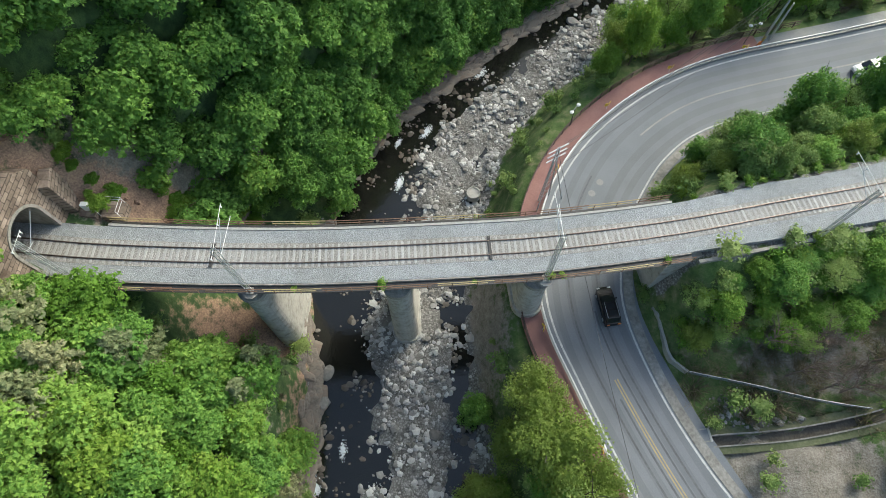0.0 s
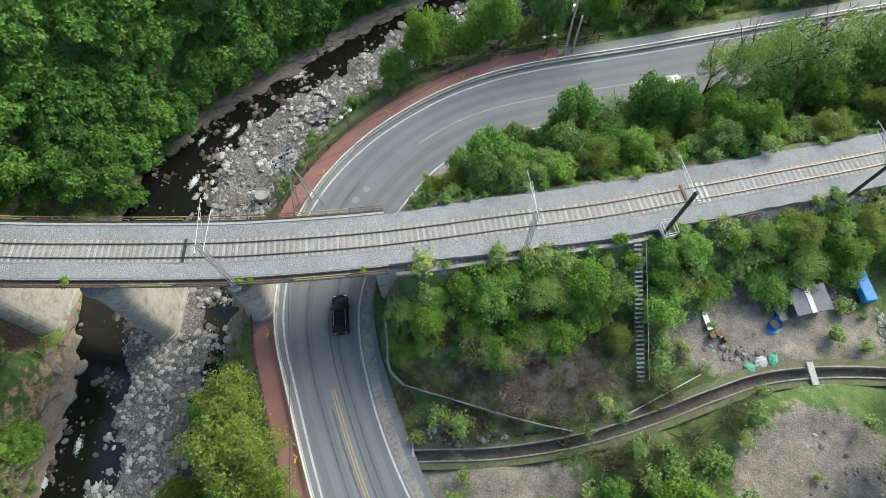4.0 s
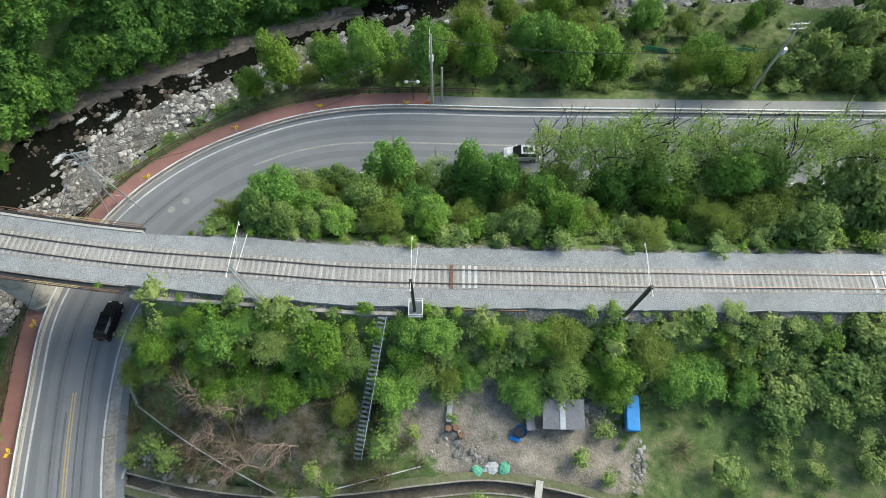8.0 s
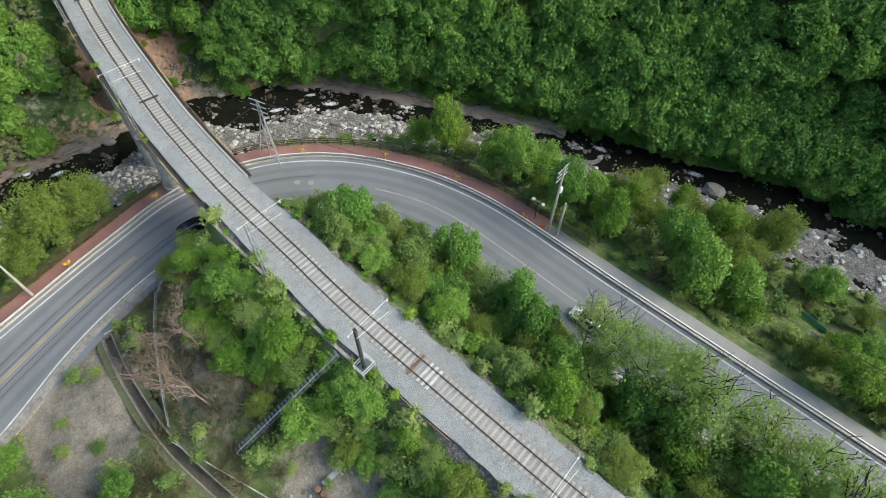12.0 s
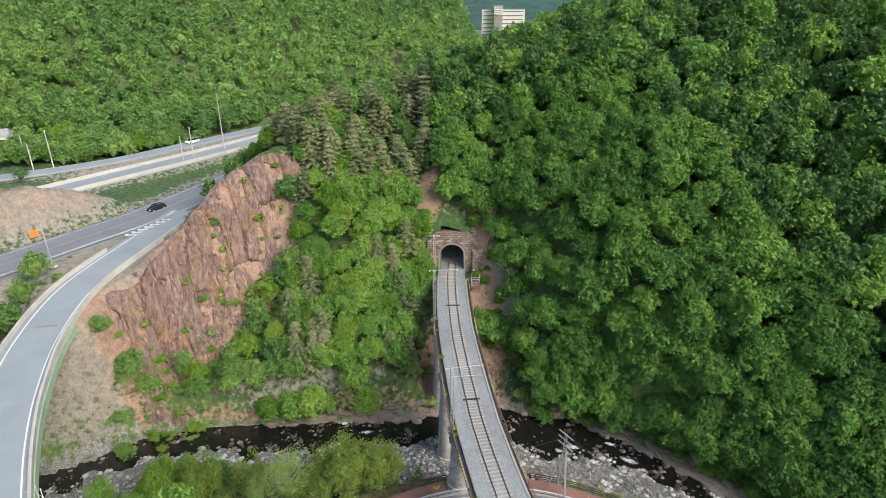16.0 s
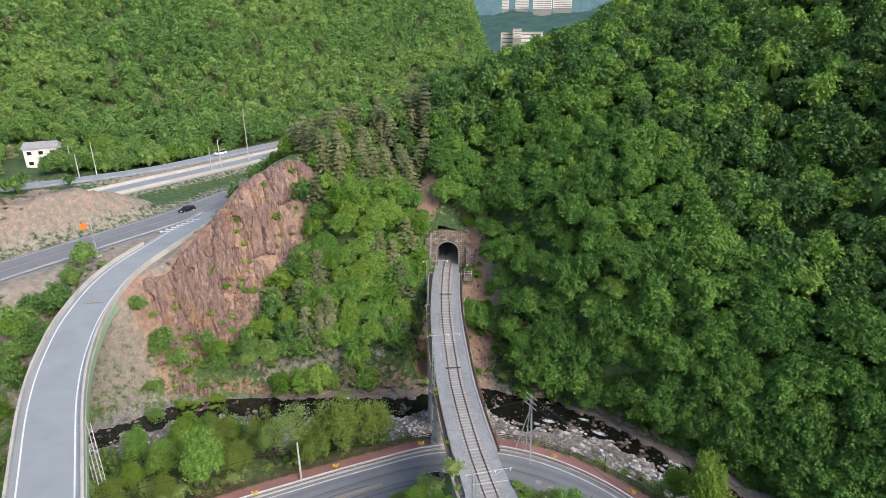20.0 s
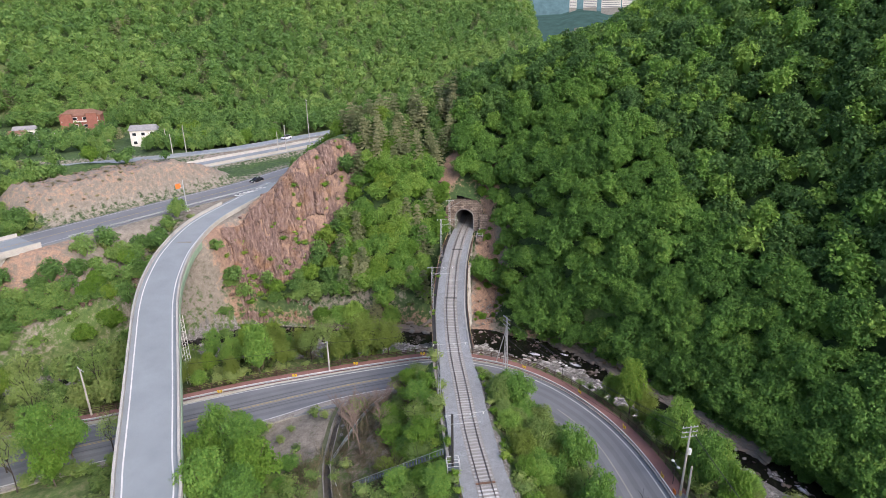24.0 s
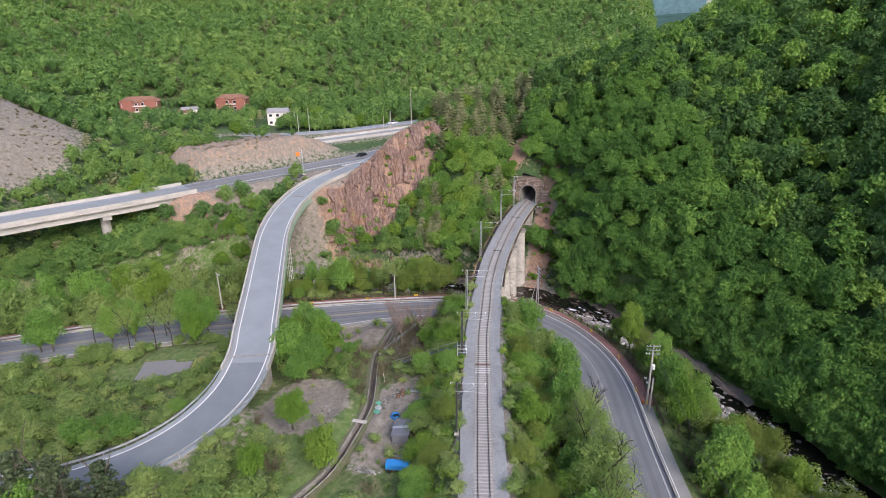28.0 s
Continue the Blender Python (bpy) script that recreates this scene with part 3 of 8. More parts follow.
    half = 10.2 + 1.0 * np.sin(i * 0.21) + np.where(s < 0, -3.2 * up - 2.6 * step01((y - 44) / 10) - 3.5 * step01((-32 - y) / 10), -1.0 * step01((y - 50) / 8) - 3.0 * step01((-32 - y) / 10))
    raw = s
    s = s + 1.3 * fbm(x, y, 5.0) + 0.6 * fbm(x, y, 1.7)
    lower = np.interp(s, [-12, -5, -3, -1, 4.5, 6.0, 9.0, 11], [-8.4, -8.3, -7.95, -7.3, -7.1, -7.85, -8.05, -7.0])
    upper = np.interp(s, [-8, -1, 1.0, 2.6, 5.5, 7.5, 9, 11], [-8.4, -8.2, -7.85, -7.4, -7.1, -7.8, -7.75, -7.0])
    bed = lower * (1 - up) + upper * up + 0.3 * fbm(x, y, 2.0) * np.exp(-((s + 1) / 9) ** 2)
    s = raw
    steep = 3.0 + 5.5 * step01((y - 40) / 6)
    w = np.where(s < 0, step01((half + steep - d) / steep), step01((half + 4.5 - d) / 4.5))
    z = z * (1 - w) + bed * w
    gravel = np.maximum(step01((half + 1.5 - d) / 2), np.where((x > 24) & (near_line(TRACK[::3], x, y)[0] < 3.9), 1.0, 0.0))
    rockbank = step01((half + 3.0 - d) / 2.5) * (s < 0) * (y > -34)
    return z, gravel, np.clip(soil, 0, 1), np.clip(np.maximum(cliff, 0.8 * rockbank * (1 - gravel)), 0, 1)


def spaced(lo, fine_lo, fine_hi, hi, step):
    mid = np.arange(fine_lo, fine_hi + step / 2, step)

    def tail(start, end):
        out, v, st = [], abs(start), step
        while st < abs(end - start):
            st *= 1.12
            v += st
            if v > abs(end):
                break
            out.append(v)
        return np.array(out + [abs(end)])
    return np.concatenate([-tail(fine_lo, lo)[::-1], mid, tail(fine_hi, hi)])


GX, GY = spaced(-3500, -120, 150, 3500, 1.3), spaced(-3500, -130, 130, 3500, 1.3)
gx, gy = np.meshgrid(GX, GY, indexing="ij")
gz, g_gravel, g_soil, g_rock = ground(gx.ravel(), gy.ravel())


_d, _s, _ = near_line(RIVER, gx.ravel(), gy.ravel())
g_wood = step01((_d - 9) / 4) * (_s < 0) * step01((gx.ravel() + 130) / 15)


def grid_mesh(name, x, y, z, keep=None):
    n, m = x.shape
    co = np.stack([x.ravel(), y.ravel(), z.ravel()], 1)
    k = np.arange(n * m).reshape(n, m)
    f = np.stack([k[:-1, :-1], k[1:, :-1], k[1:, 1:], k[:-1, 1:]], -1).reshape(-1, 4)
    if keep is not None:
        f = f[keep(co[f].mean(1))]
    return raw_mesh(name, co, f)


def raw_mesh(name, co, faces, smooth_faces=True):
    me = bpy.data.meshes.new(name)
    faces = np.asarray(faces)
    n, k = faces.shape
    me.vertices.add(len(co))
    me.vertices.foreach_set("co", np.asarray(co, np.float32).ravel())
    me.loops.add(n * k)
    me.loops.foreach_set("vertex_index", faces.astype(np.int32).ravel())
    me.polygons.add(n)
    me.polygons.foreach_set("loop_start", np.arange(0, n * k, k, dtype=np.int32))
    me.polygons.foreach_set("use_smooth", np.full(n, smooth_faces))
    me.update(calc_edges=True)
    return me


def ground_material():
    m, t, b = material("ground_cover", 0.95)
    cov = t.nodes.new("ShaderNodeAttribute")
    cov.attribute_name = "cover"
    sep = t.nodes.new("ShaderNodeSeparateColor")
    t.links.new(cov.outputs["Color"], sep.inputs[0])
    geo = t.nodes.new("ShaderNodeNewGeometry")

    def tex(scale, detail=5.0, kind="TexNoise"):
        n = node(t, kind, Scale=scale)
        if kind == "TexNoise":
            n.inputs["Detail"].default_value = detail
            n.inputs["Roughness"].default_value = 0.65
        t.links.new(geo.outputs["Position"], n.inputs["Vector"])
        return n.outputs["Color" if kind == "TexVoronoi" else 0]
    fine, mid, broad = tex(5.0), tex(0.9), tex(0.12)
    stones = tex(4.4, kind="TexVoronoi")
    cell = node(t, "TexVoronoi", Scale=4.4)
    t.links.new(geo.outputs["Position"], cell.inputs["Vector"])
    gaps = ramp(t, cell.outputs["Distance"], [(0.25, (1, 1, 1)), (0.6, (0.22, 0.21, 0.2))])
    litter = ramp(t, mid, [(0.3, (0.045, 0.075, 0.022)), (0.46, (0.09, 0.135, 0.04)), (0.56, (0.15, 0.175, 0.068)), (0.68, (0.25, 0.215, 0.13))])
    grass = ramp(t, blend(t, 0.5, fine, mid), [(0.32, (0.045, 0.09, 0.02)), (0.5, (0.1, 0.165, 0.042)), (0.66, (0.19, 0.22, 0.085))])
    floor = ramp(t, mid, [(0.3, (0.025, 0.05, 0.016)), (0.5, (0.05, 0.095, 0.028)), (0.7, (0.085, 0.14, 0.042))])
    base = blend(t, ramp(t, broad, [(0.42, (0, 0, 0)), (0.58, (1, 1, 1))]), litter, grass)
    soil = ramp(t, blend(t, 0.5, fine, mid), [(0.32, (0.11, 0.096, 0.073)), (0.5, (0.225, 0.2, 0.163)), (0.66, (0.35, 0.32, 0.27))])
    rock = ramp(t, blend(t, 0.6, mid, fine), [(0.32, (0.1, 0.065, 0.05)), (0.5, (0.29, 0.19, 0.14)), (0.62, (0.42, 0.28, 0.18)), (0.72, (0.5, 0.42, 0.35))])
    gravel = blend(t, 0.55, ramp(t, fine, [(0.3, (0.1, 0.094, 0.085)), (0.7, (0.4, 0.385, 0.355))]), ramp(t, stones, [(0.0, (0.12, 0.115, 0.105)), (1.0, (0.6, 0.585, 0.55))]))
    gravel = blend(t, 0.6, gravel, gaps, 'MULTIPLY')
    gravel = blend(t, 0.75, gravel, ramp(t, tex(0.45), [(0.38, (0.5, 0.48, 0.45)), (0.56, (1, 1, 1))]), 'MULTIPLY')

    def edge(mask):
        a = t.nodes.new("ShaderNodeMath")
        a.operation = 'ADD'
        t.links.new(mask, a.inputs[0])
        k = t.nodes.new("ShaderNodeMath")
        k.operation = 'MULTIPLY_ADD'
        t.links.new(mid, k.inputs[0])
        k.inputs[1].default_value, k.inputs[2].default_value = 1.5, -0.75
        t.links.new(k.outputs[0], a.inputs[1])
        return ramp(t, a.outputs[0], [(0.35, (0, 0, 0)), (0.6, (1, 1, 1))])
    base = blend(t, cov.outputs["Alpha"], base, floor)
    c = blend(t, edge(sep.outputs[1]), base, soil)
    c = blend(t, edge(sep.outputs[2]), c, rock)
    c = blend(t, edge(sep.outputs[0]), c, gravel)
    t.links.new(c, b.inputs["Base Color"])
    bp = node(t, "Bump", Strength=0.9, Distance=0.2)
    t.links.new(blend(t, 0.5, fine, mid), bp.inputs["Height"])
    t.links.new(bp.outputs[0], b.inputs["Normal"])
    return m


GROUND = ground_material()
me = grid_mesh("ground", gx, gy, gz.reshape(gx.shape), lambda c: ~((c[:, 0] < TUNNEL_X + 0.9) & (c[:, 0] > TUNNEL_X - 4.2) & (np.abs(c[:, 1] - 23.1) < 2.9) & (c[:, 2] < 19.6)))
at = me.color_attributes.new("cover", 'FLOAT_COLOR', 'POINT')
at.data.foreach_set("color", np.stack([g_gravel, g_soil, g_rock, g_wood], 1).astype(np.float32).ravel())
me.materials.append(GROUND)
tagged(new("ground", me), "valley floor and wooded hillsides with soil, rock and undergrowth", "ground", kind="structure")


def height(x, y):
    return float(ground(np.array([x]), np.array([y]))[0][0])


# ---------------------------------------------------------------- helpers for things


def part(name, bm, mat, parent=None, label=""):
    """Links a bmesh as one mesh object, under its thing if there is one."""
    me = bpy.data.meshes.new(name)
    bm.to_mesh(me)
    bm.free()
    me.materials.append(mat)
    ob = new(name, me)
    if parent:
        ob.parent = parent
    return tagged(ob, label)


def thing(name, label, category, group="", at=None, kind=""):
    ob = new(name)
    if at is not None:
        ob.matrix_basis = at
    return tagged(ob, label, category, group, kind)


def add_box(bm, size, m=Matrix.Identity(4), bevel=0.0):
    r = bmesh.ops.create_cube(bm, size=1, matrix=m @ Matrix.Diagonal((*size, 1)))
    if bevel:
        es = list({e for v in r["verts"] for e in v.link_edges})
        bmesh.ops.bevel(bm, geom=es, offset=bevel, segments=2, affect='EDGES', profile=0.5)
    return bm


def add_tube(bm, a, b, r0, r1=None, seg=8, caps=True):
    a, b = Vector(a), Vector(b)
    d = b - a
    m = Matrix.Translation((a + b) / 2) @ d.to_track_quat('Z', 'Y').to_matrix().to_4x4()
    bmesh.ops.create_cone(bm, cap_ends=caps, segments=seg, radius1=r0, radius2=r0 if r1 is None else r1, depth=d.length, matrix=m)
    return bm


def box(size, m=Matrix.Identity(4), bevel=0.0):
    return add_box(bmesh.new(), size, m, bevel)


def tube(a, b, r0, r1=None, seg=8):
    return add_tube(bmesh.new(), a, b, r0, r1, seg)


def strip(name, line, inner, outer, lift, thick, mat, closed_under=True):
    """A band along a line between two sideways offsets, with thickness."""
    inner = np.broadcast_to(inner, len(line))
    outer = np.broadcast_to(outer, len(line))
    n = sideways(line)
    z = line[:, 2] if line.shape[1] > 2 else np.full(len(line), ROAD_Z)
    a, b = line[:, :2] + n * inner[:, None], line[:, :2] + n * outer[:, None]
    top = z + lift
    rows = [np.column_stack([a, top - thick]), np.column_stack([a, top]), np.column_stack([b, top]), np.column_stack([b, top - thick])]
    co = np.stack(rows, 1).reshape(-1, 3)
    k = np.arange(len(line) - 1)[:, None] * 4
    quads = [[0, 1, 5, 4], [1, 2, 6, 5], [2, 3, 7, 6], [3, 0, 4, 7]]
    f = np.concatenate([k + np.array(q)[None] for q in quads])
    f = np.vstack([f, [[0, 3, 2, 1]], [[len(co) - 4, len(co) - 3, len(co) - 2, len(co) - 1]]])
    if outer[0] > inner[0]:
        f = f[:, ::-1]
    me = raw_mesh(name, co, f, False)
    me.materials.append(mat)
    return new(name, me)


def along(line, gap, start=0.0, end=None):
    """Places every gap metres along a line: point and heading in degrees."""
    s = np.concatenate([[0], np.cumsum(np.linalg.norm(np.diff(line[:, :2], axis=0), axis=1))])
    for d in np.arange(start, s[-1] if end is None else min(end, s[-1]), gap):
        p = [np.interp(d, s, line[:, k]) for k in range(line.shape[1])]
        q = [np.interp(min(d + 0.5, s[-1]), s, line[:, k]) for k in range(2)]
        o = [np.interp(max(d - 0.5, 0), s, line[:, k]) for k in range(2)]
        yield p, math.degrees(math.atan2(q[1] - o[1], q[0] - o[0]))


# ---------------------------------------------------------------- water
def water_material():
    m, t, b = material("river_water", 0.06)
    geo = t.nodes.new("ShaderNodeNewGeometry")
    n = node(t, "TexNoise", Scale=1.6, Detail=4.0, Roughness=0.6)
    t.links.new(geo.outputs["Position"], n.inputs["Vector"])
    b.inputs["Base Color"].default_value = (0.012, 0.012, 0.01, 1)
    bp = node(t, "Bump", Strength=0.25, Distance=0.08)
    t.links.new(n.outputs[0], bp.inputs["Height"])
    t.links.new(bp.outputs[0], b.inputs["Normal"])
    return m


WATER = water_material()
WATER_Z = -7.78
_r = np.column_stack([RIVER, np.full(len(RIVER), WATER_Z)])
tagged(strip("water", _r, -13.0, 11.0, 0, 0.02, WATER), "dark shallow mountain river water among stones", "river", kind="structure")

# ---------------------------------------------------------------- lower road
WORN_LINE = surface("worn_line_paint", (0.2, 0.2, 0.19), (0.4, 0.39, 0.35), 3.0, 0.5, 0.8)
_road = strip("road", ROAD, -6.0, 5.6, 0.0, 0.5, ASPHALT)
tagged(_road, "worn grey two-lane asphalt road curving under the railway bridge", "road", kind="structure")
for name, line, a, b, mat in (("edge_line", OUTER, -0.1, 0.12, WHITE_LINE), ("edge_line", INNER, -0.12, 0.1, WHITE_LINE), ("centre_line", ROAD[ROAD[:, 1] < 13], -0.28, -0.14, YELLOW_LINE), ("centre_line", ROAD[ROAD[:, 1] < 13], 0.02, 0.16, YELLOW_LINE), ("worn_line", ROAD[(ROAD[:, 1] > 44)], -0.12, 0.1, WORN_LINE)):
    o = strip(name, line, a, b, 0.012, 0.012, mat)
    o.parent = _road
for a, w in ((-3.3, 0.42), (-1.6, 0.5), (1.5, 0.45), (3.2, 0.4)):
    strip("wheel_track", ROAD, a - w, a + w, 0.004, 0.004, TYRE_TRACK).parent = _road
for a, lo, hi in ((-1.7, 92, 168), (0.55, 96, 150), (1.6, 110, 178), (-0.9, 120, 160)):
    strip("skid_mark", ROAD[lo:hi], a - 0.11, a + 0.11, 0.008, 0.004, SKID).parent = _road
_cut = int(np.argmin(np.abs(OUTER[:, 0] - 45) + (OUTER[:, 1] < 0) * 99))
tagged(strip("pavement", OUTER[_cut:], 0.95, 2.9, 0.15, 0.6, PAVING), "pale concrete footway beside the road", "footway", kind="structure")
tagged(strip("pavement", OUTER[:_cut + 1], 0.95, 3.35, 0.16, 0.6, RED_WALK), "red coloured footway beside the road", "footway", kind="structure")
tagged(strip("kerb", OUTER, 0.7, 0.95, 0.2, 0.6, CONCRETE), "pale concrete kerb between road and footway", "kerb", kind="structure")
tagged(strip("verge", INNER, -1.4, -0.3, 0.05, 0.5, CONCRETE_STAINED), "dirty concrete gutter beside the road", "gutter", kind="structure")

# ---------------------------------------------------------------- railway
W0, W1 = -28.5, 24.5
_deckline = TRACK[(TRACK[:, 0] > -33.5) & (TRACK[:, 0] < W1)]
_east = TRACK[(TRACK[:, 0] >= W1 - 0.6)]
_west = TRACK[(TRACK[:, 0] <= -33)]
for nm, ln, wl, wr in (("ballast_bed", TRACK[(TRACK[:, 0] > -60)], 2.9, -2.9),):
    n = len(ln)
    wob = np.array([0.05 * math.sin(i * 0.31) + 0.03 * math.sin(i * 1.13 + 1) + random.uniform(-0.05, 0.05) for i in range(n)])
    easty = np.clip((ln[:, 0] - 25) / 10, 0, 1)
    o = strip(nm, ln, -(2.85 + 0.35 * easty) + wob * easty, 2.75 + 0.35 * easty - wob * easty, -0.065, 0.5, BALLAST)
    tagged(o, "pale grey crushed stone ballast carrying one railway track", "ballast", kind="structure")
bed = strip("ballast_shoulder", TRACK[(TRACK[:, 0] > -60)], -1.35, 1.35, -0.035, 0.3, WARM_BALLAST)
tagged(bed, "ballast heaped between and beside the sleepers", "ballast", kind="structure")

railway = thing("railway_track", "single railway track of rusty rails on concrete sleepers", "railway track", kind="structure")
_sl = box((0.26, 2.4, 0.2), Matrix.Translation((0, 0, 0.0)), 0.03)
_m = bpy.data.meshes.new("sleeper")
_sl.to_mesh(_m)
_sl.free()
_m.materials.append(SLEEPER)
for (x, y, z), a in along(TRACK[(TRACK[:, 0] > -52) & (TRACK[:, 0] < 150)], 0.62):
    if -50 < x < 128:
        o = new("sleeper", _m)
        o.parent = railway
        o.matrix_basis = pose(x, y, z - 0.12, 0, 0, a + random.uniform(-0.6, 0.6))
for off in (-0.7525, 0.7525):
    strip("rail", TRACK[(TRACK[:, 0] > -60)], off - 0.034, off + 0.034, 0.12, 0.14, RAIL).parent = railway
    strip("rail_foot", TRACK[(TRACK[:, 0] > -60)], off - 0.06, off + 0.06, -0.01, 0.03, RAIL).parent = railway

# bridge: deck, edge walkways, rails, piers
bridge = thing("railway_bridge", "concrete railway bridge with rounded piers over river and road", "bridge")
for nm, a, b, lift, th, mat in (("deck", -3.15, 3.05, -0.45, 0.9, CONCRETE_STAINED), ("girder", -2.2, -1.2, -1.3, 1.1, CONCRETE_STAINED), ("girder", 1.2, 2.2, -1.3, 1.1, CONCRETE_STAINED), ("parapet", 2.8, 3.05, 0.0, 0.6, CONCRETE), ("parapet", -3.0, -2.8, -0.1, 0.5, CONCRETE_STAINED), ("walkway", -3.72, -3.0, -0.35, 0.08, DARK_STEEL), ("walkway", 3.05, 3.5, -0.4, 0.08, DARK_STEEL)):
    strip(nm, _deckline, a, b, lift, th, mat).parent = bridge
for off, top in ((-3.72, 0.65), (3.46, 0.55)):
    for k, h in enumerate((top, top - 0.5)):
        seg = _deckline
        cuts = list(range(0, len(seg) - 4, 9))
        for c in cuts:
            bit = seg[c:c + 9] if k else seg[c:c + 10]
            if len(bit) > 2:
                strip("handrail", bit, off - 0.035, off + 0.035, h, 0.07, RUST if (c // 9) % 3 else YELLOW_LINE).parent = bridge
    for (x, y, z), a in along(offset(_deckline, off), 2.4, 0.6):
        part("post", tube((x, y, z - 0.5), (x, y, z + top), 0.035, seg=6), RUST, bridge)


def pier(cx, cy, angle, base, top, wide=1.55, long=2.2):
    """A round-ended pier with a cap and a footing ring."""
    def slab(r, l, z0, z1, taper=1.0):
        bm = bmesh.new()
        n = 12
        low, high = [], []
        for zz, k, ring in ((z0, taper, low), (z1, 1.0, high)):
            for sgn, a0 in ((1, -90), (-1, 90)):
                for j in range(n + 1):
                    a = radians(a0 + 180 * j / n)
                    ring.append(bm.verts.new((r * k * math.cos(a) * 1.0, 0, zz)))
                    ring[-1].co = Vector((r * k * math.sin(a) * (1 if sgn > 0 else 1), sgn * l * k + r * k * math.cos(a), zz)) if sgn > 0 else Vector((r * k * math.sin(a), -l * k + r * k * math.cos(a), zz))
        m = len(low)
        for j in range(m):
            bm.faces.new((low[j], low[(j + 1) % m], high[(j + 1) % m], high[j]))
        bm.faces.new(high)
        bm.faces.new(low[::-1])
        bmesh.ops.recalc_face_normals(bm, faces=bm.faces)
        bmesh.ops.transform(bm, matrix=pose(cx, cy, 0, 0, 0, angle), verts=bm.verts)
        return bm
    for nm, r, l, z0, z1, tp, mat in (("pier", wide * 0.88, long, base, top - 0.6, 1.14, PIER), ("pier_cap", wide * 0.95, long + 0.2, top - 0.6, top, 1.0, CONCRETE_STAINED), ("footing", wide * 1.16, long + 0.2, base - 1.2, base + 0.9, 1.03, PIER)):
        part(nm, slab(r, l, z0, z1, tp), mat, bridge)


for cx, base in ((-19.2, -7.5), (-5.0, -7.6), (9.0, 0.0)):
    i = int(np.argmin(np.abs(TRACK[:, 0] - cx)))
    d = TRACK[i + 1] - TRACK[i - 1]
    pier(cx, TRACK[i, 1], math.degrees(math.atan2(d[1], d[0])), base, TRACK[i, 2] - 2.4)
for cx, w in ((24.2, 3.4), (-33.0, 3.0)):
    i = int(np.argmin(np.abs(TRACK[:, 0] - cx)))
    zt = TRACK[i, 2] - 1.4
    z0 = -0.5 if cx > 0 else 7
    part("abutment", box((w, 6.0, zt - z0), pose(cx, TRACK[i, 1], (zt + z0) / 2, 0, 0, 9 if cx > 0 else -3), 0.08), PIER, bridge)

tagged(strip("trim", TRACK[(TRACK[:, 0] > 24.2) & (TRACK[:, 0] < 50)], -4.0, -3.65, -0.42, 0.5, CONCRETE_STAINED), "pale concrete coping along the edge of the railway bank", "coping", kind="structure")

# tunnel mouth
portal = thing("tunnel_portal", "weathered concrete tunnel portal with a horseshoe arch", "tunnel portal")
PX, PY, PZ = TUNNEL_X, 23.05, track_z(TUNNEL_X)
PR, PH = 2.45, 3.4


def arch_points(r, h, n=14):
    pts = [(-r, 0.0)]
    for j in range(n + 1):
        a = math.pi - math.pi * j / n
        pts.append((r * math.cos(a), h + r * 0.98 * math.sin(a)))
    pts.append((r, 0.0))
    return pts


def portal_wall(outline, depth):
    """Headwall round the arch; outline: its edge from the left foot over the top to the right foot."""
    bm = bmesh.new()
    inner = arch_points(PR, PH, 28)
    outer = []
    for (a, b) in inner:
        if b <= 0:
            outer.append((outline[0][0] if a < 0 else outline[-1][0], b))
            continue
        dy, dz, best = a, b - PH, 99.0
        for (y0, z0), (y1, z1) in zip(outline, outline[1:]):
            det = dy * (z0 - z1) - dz * (y0 - y1)
            if abs(det) < 1e-9:
                continue
            k = (y0 * (z0 - z1) - (z0 - PH) * (y0 - y1)) / det
            u = (dy * (z0 - PH) - dz * y0) / det
            if k > 0 and -1e-6 <= u <= 1 + 1e-6:
                best = min(best, k)
        outer.append((dy * best, PH + dz * best))
    rings = [[bm.verts.new((x, p[0], p[1] - 0.9 if p[1] == 0 else p[1])) for p in pts] for x in (0, -depth) for pts in (inner, outer)]
    for i in range(len(inner) - 1):
        bm.faces.new((rings[0][i], rings[0][i + 1], rings[1][i + 1], rings[1][i]))
        bm.faces.new((rings[2][i], rings[3][i], rings[3][i + 1], rings[2][i + 1]))
        bm.faces.new((rings[1][i], rings[1][i + 1], rings[3][i + 1], rings[3][i]))
        bm.faces.new((rings[0][i], rings[2][i], rings[2][i + 1], rings[0][i + 1]))
    bmesh.ops.recalc_face_normals(bm, faces=bm.faces)
    return bm


def ring(r0, r1, x0, x1, h=PH):
    bm = bmesh.new()
    a, b = arch_points(r0, h), arch_points(r1, h)
    rs = [[bm.verts.new((x, p[0], p[1])) for p in pts] for x in (x0, x1) for pts in (a, b)]
    for i in range(len(a) - 1):
        bm.faces.new((rs[0][i], rs[0][i + 1], rs[1][i + 1], rs[1][i]))
        bm.faces.new((rs[1][i], rs[1][i + 1], rs[3][i + 1], rs[3][i]))
        bm.faces.new((rs[0][i], rs[2][i], rs[2][i + 1], rs[0][i + 1]))
        bm.faces.new((rs[2][i], rs[3][i], rs[3][i + 1], rs[2][i + 1]))
    bmesh.ops.recalc_face_normals(bm, faces=bm.faces)
    return bm


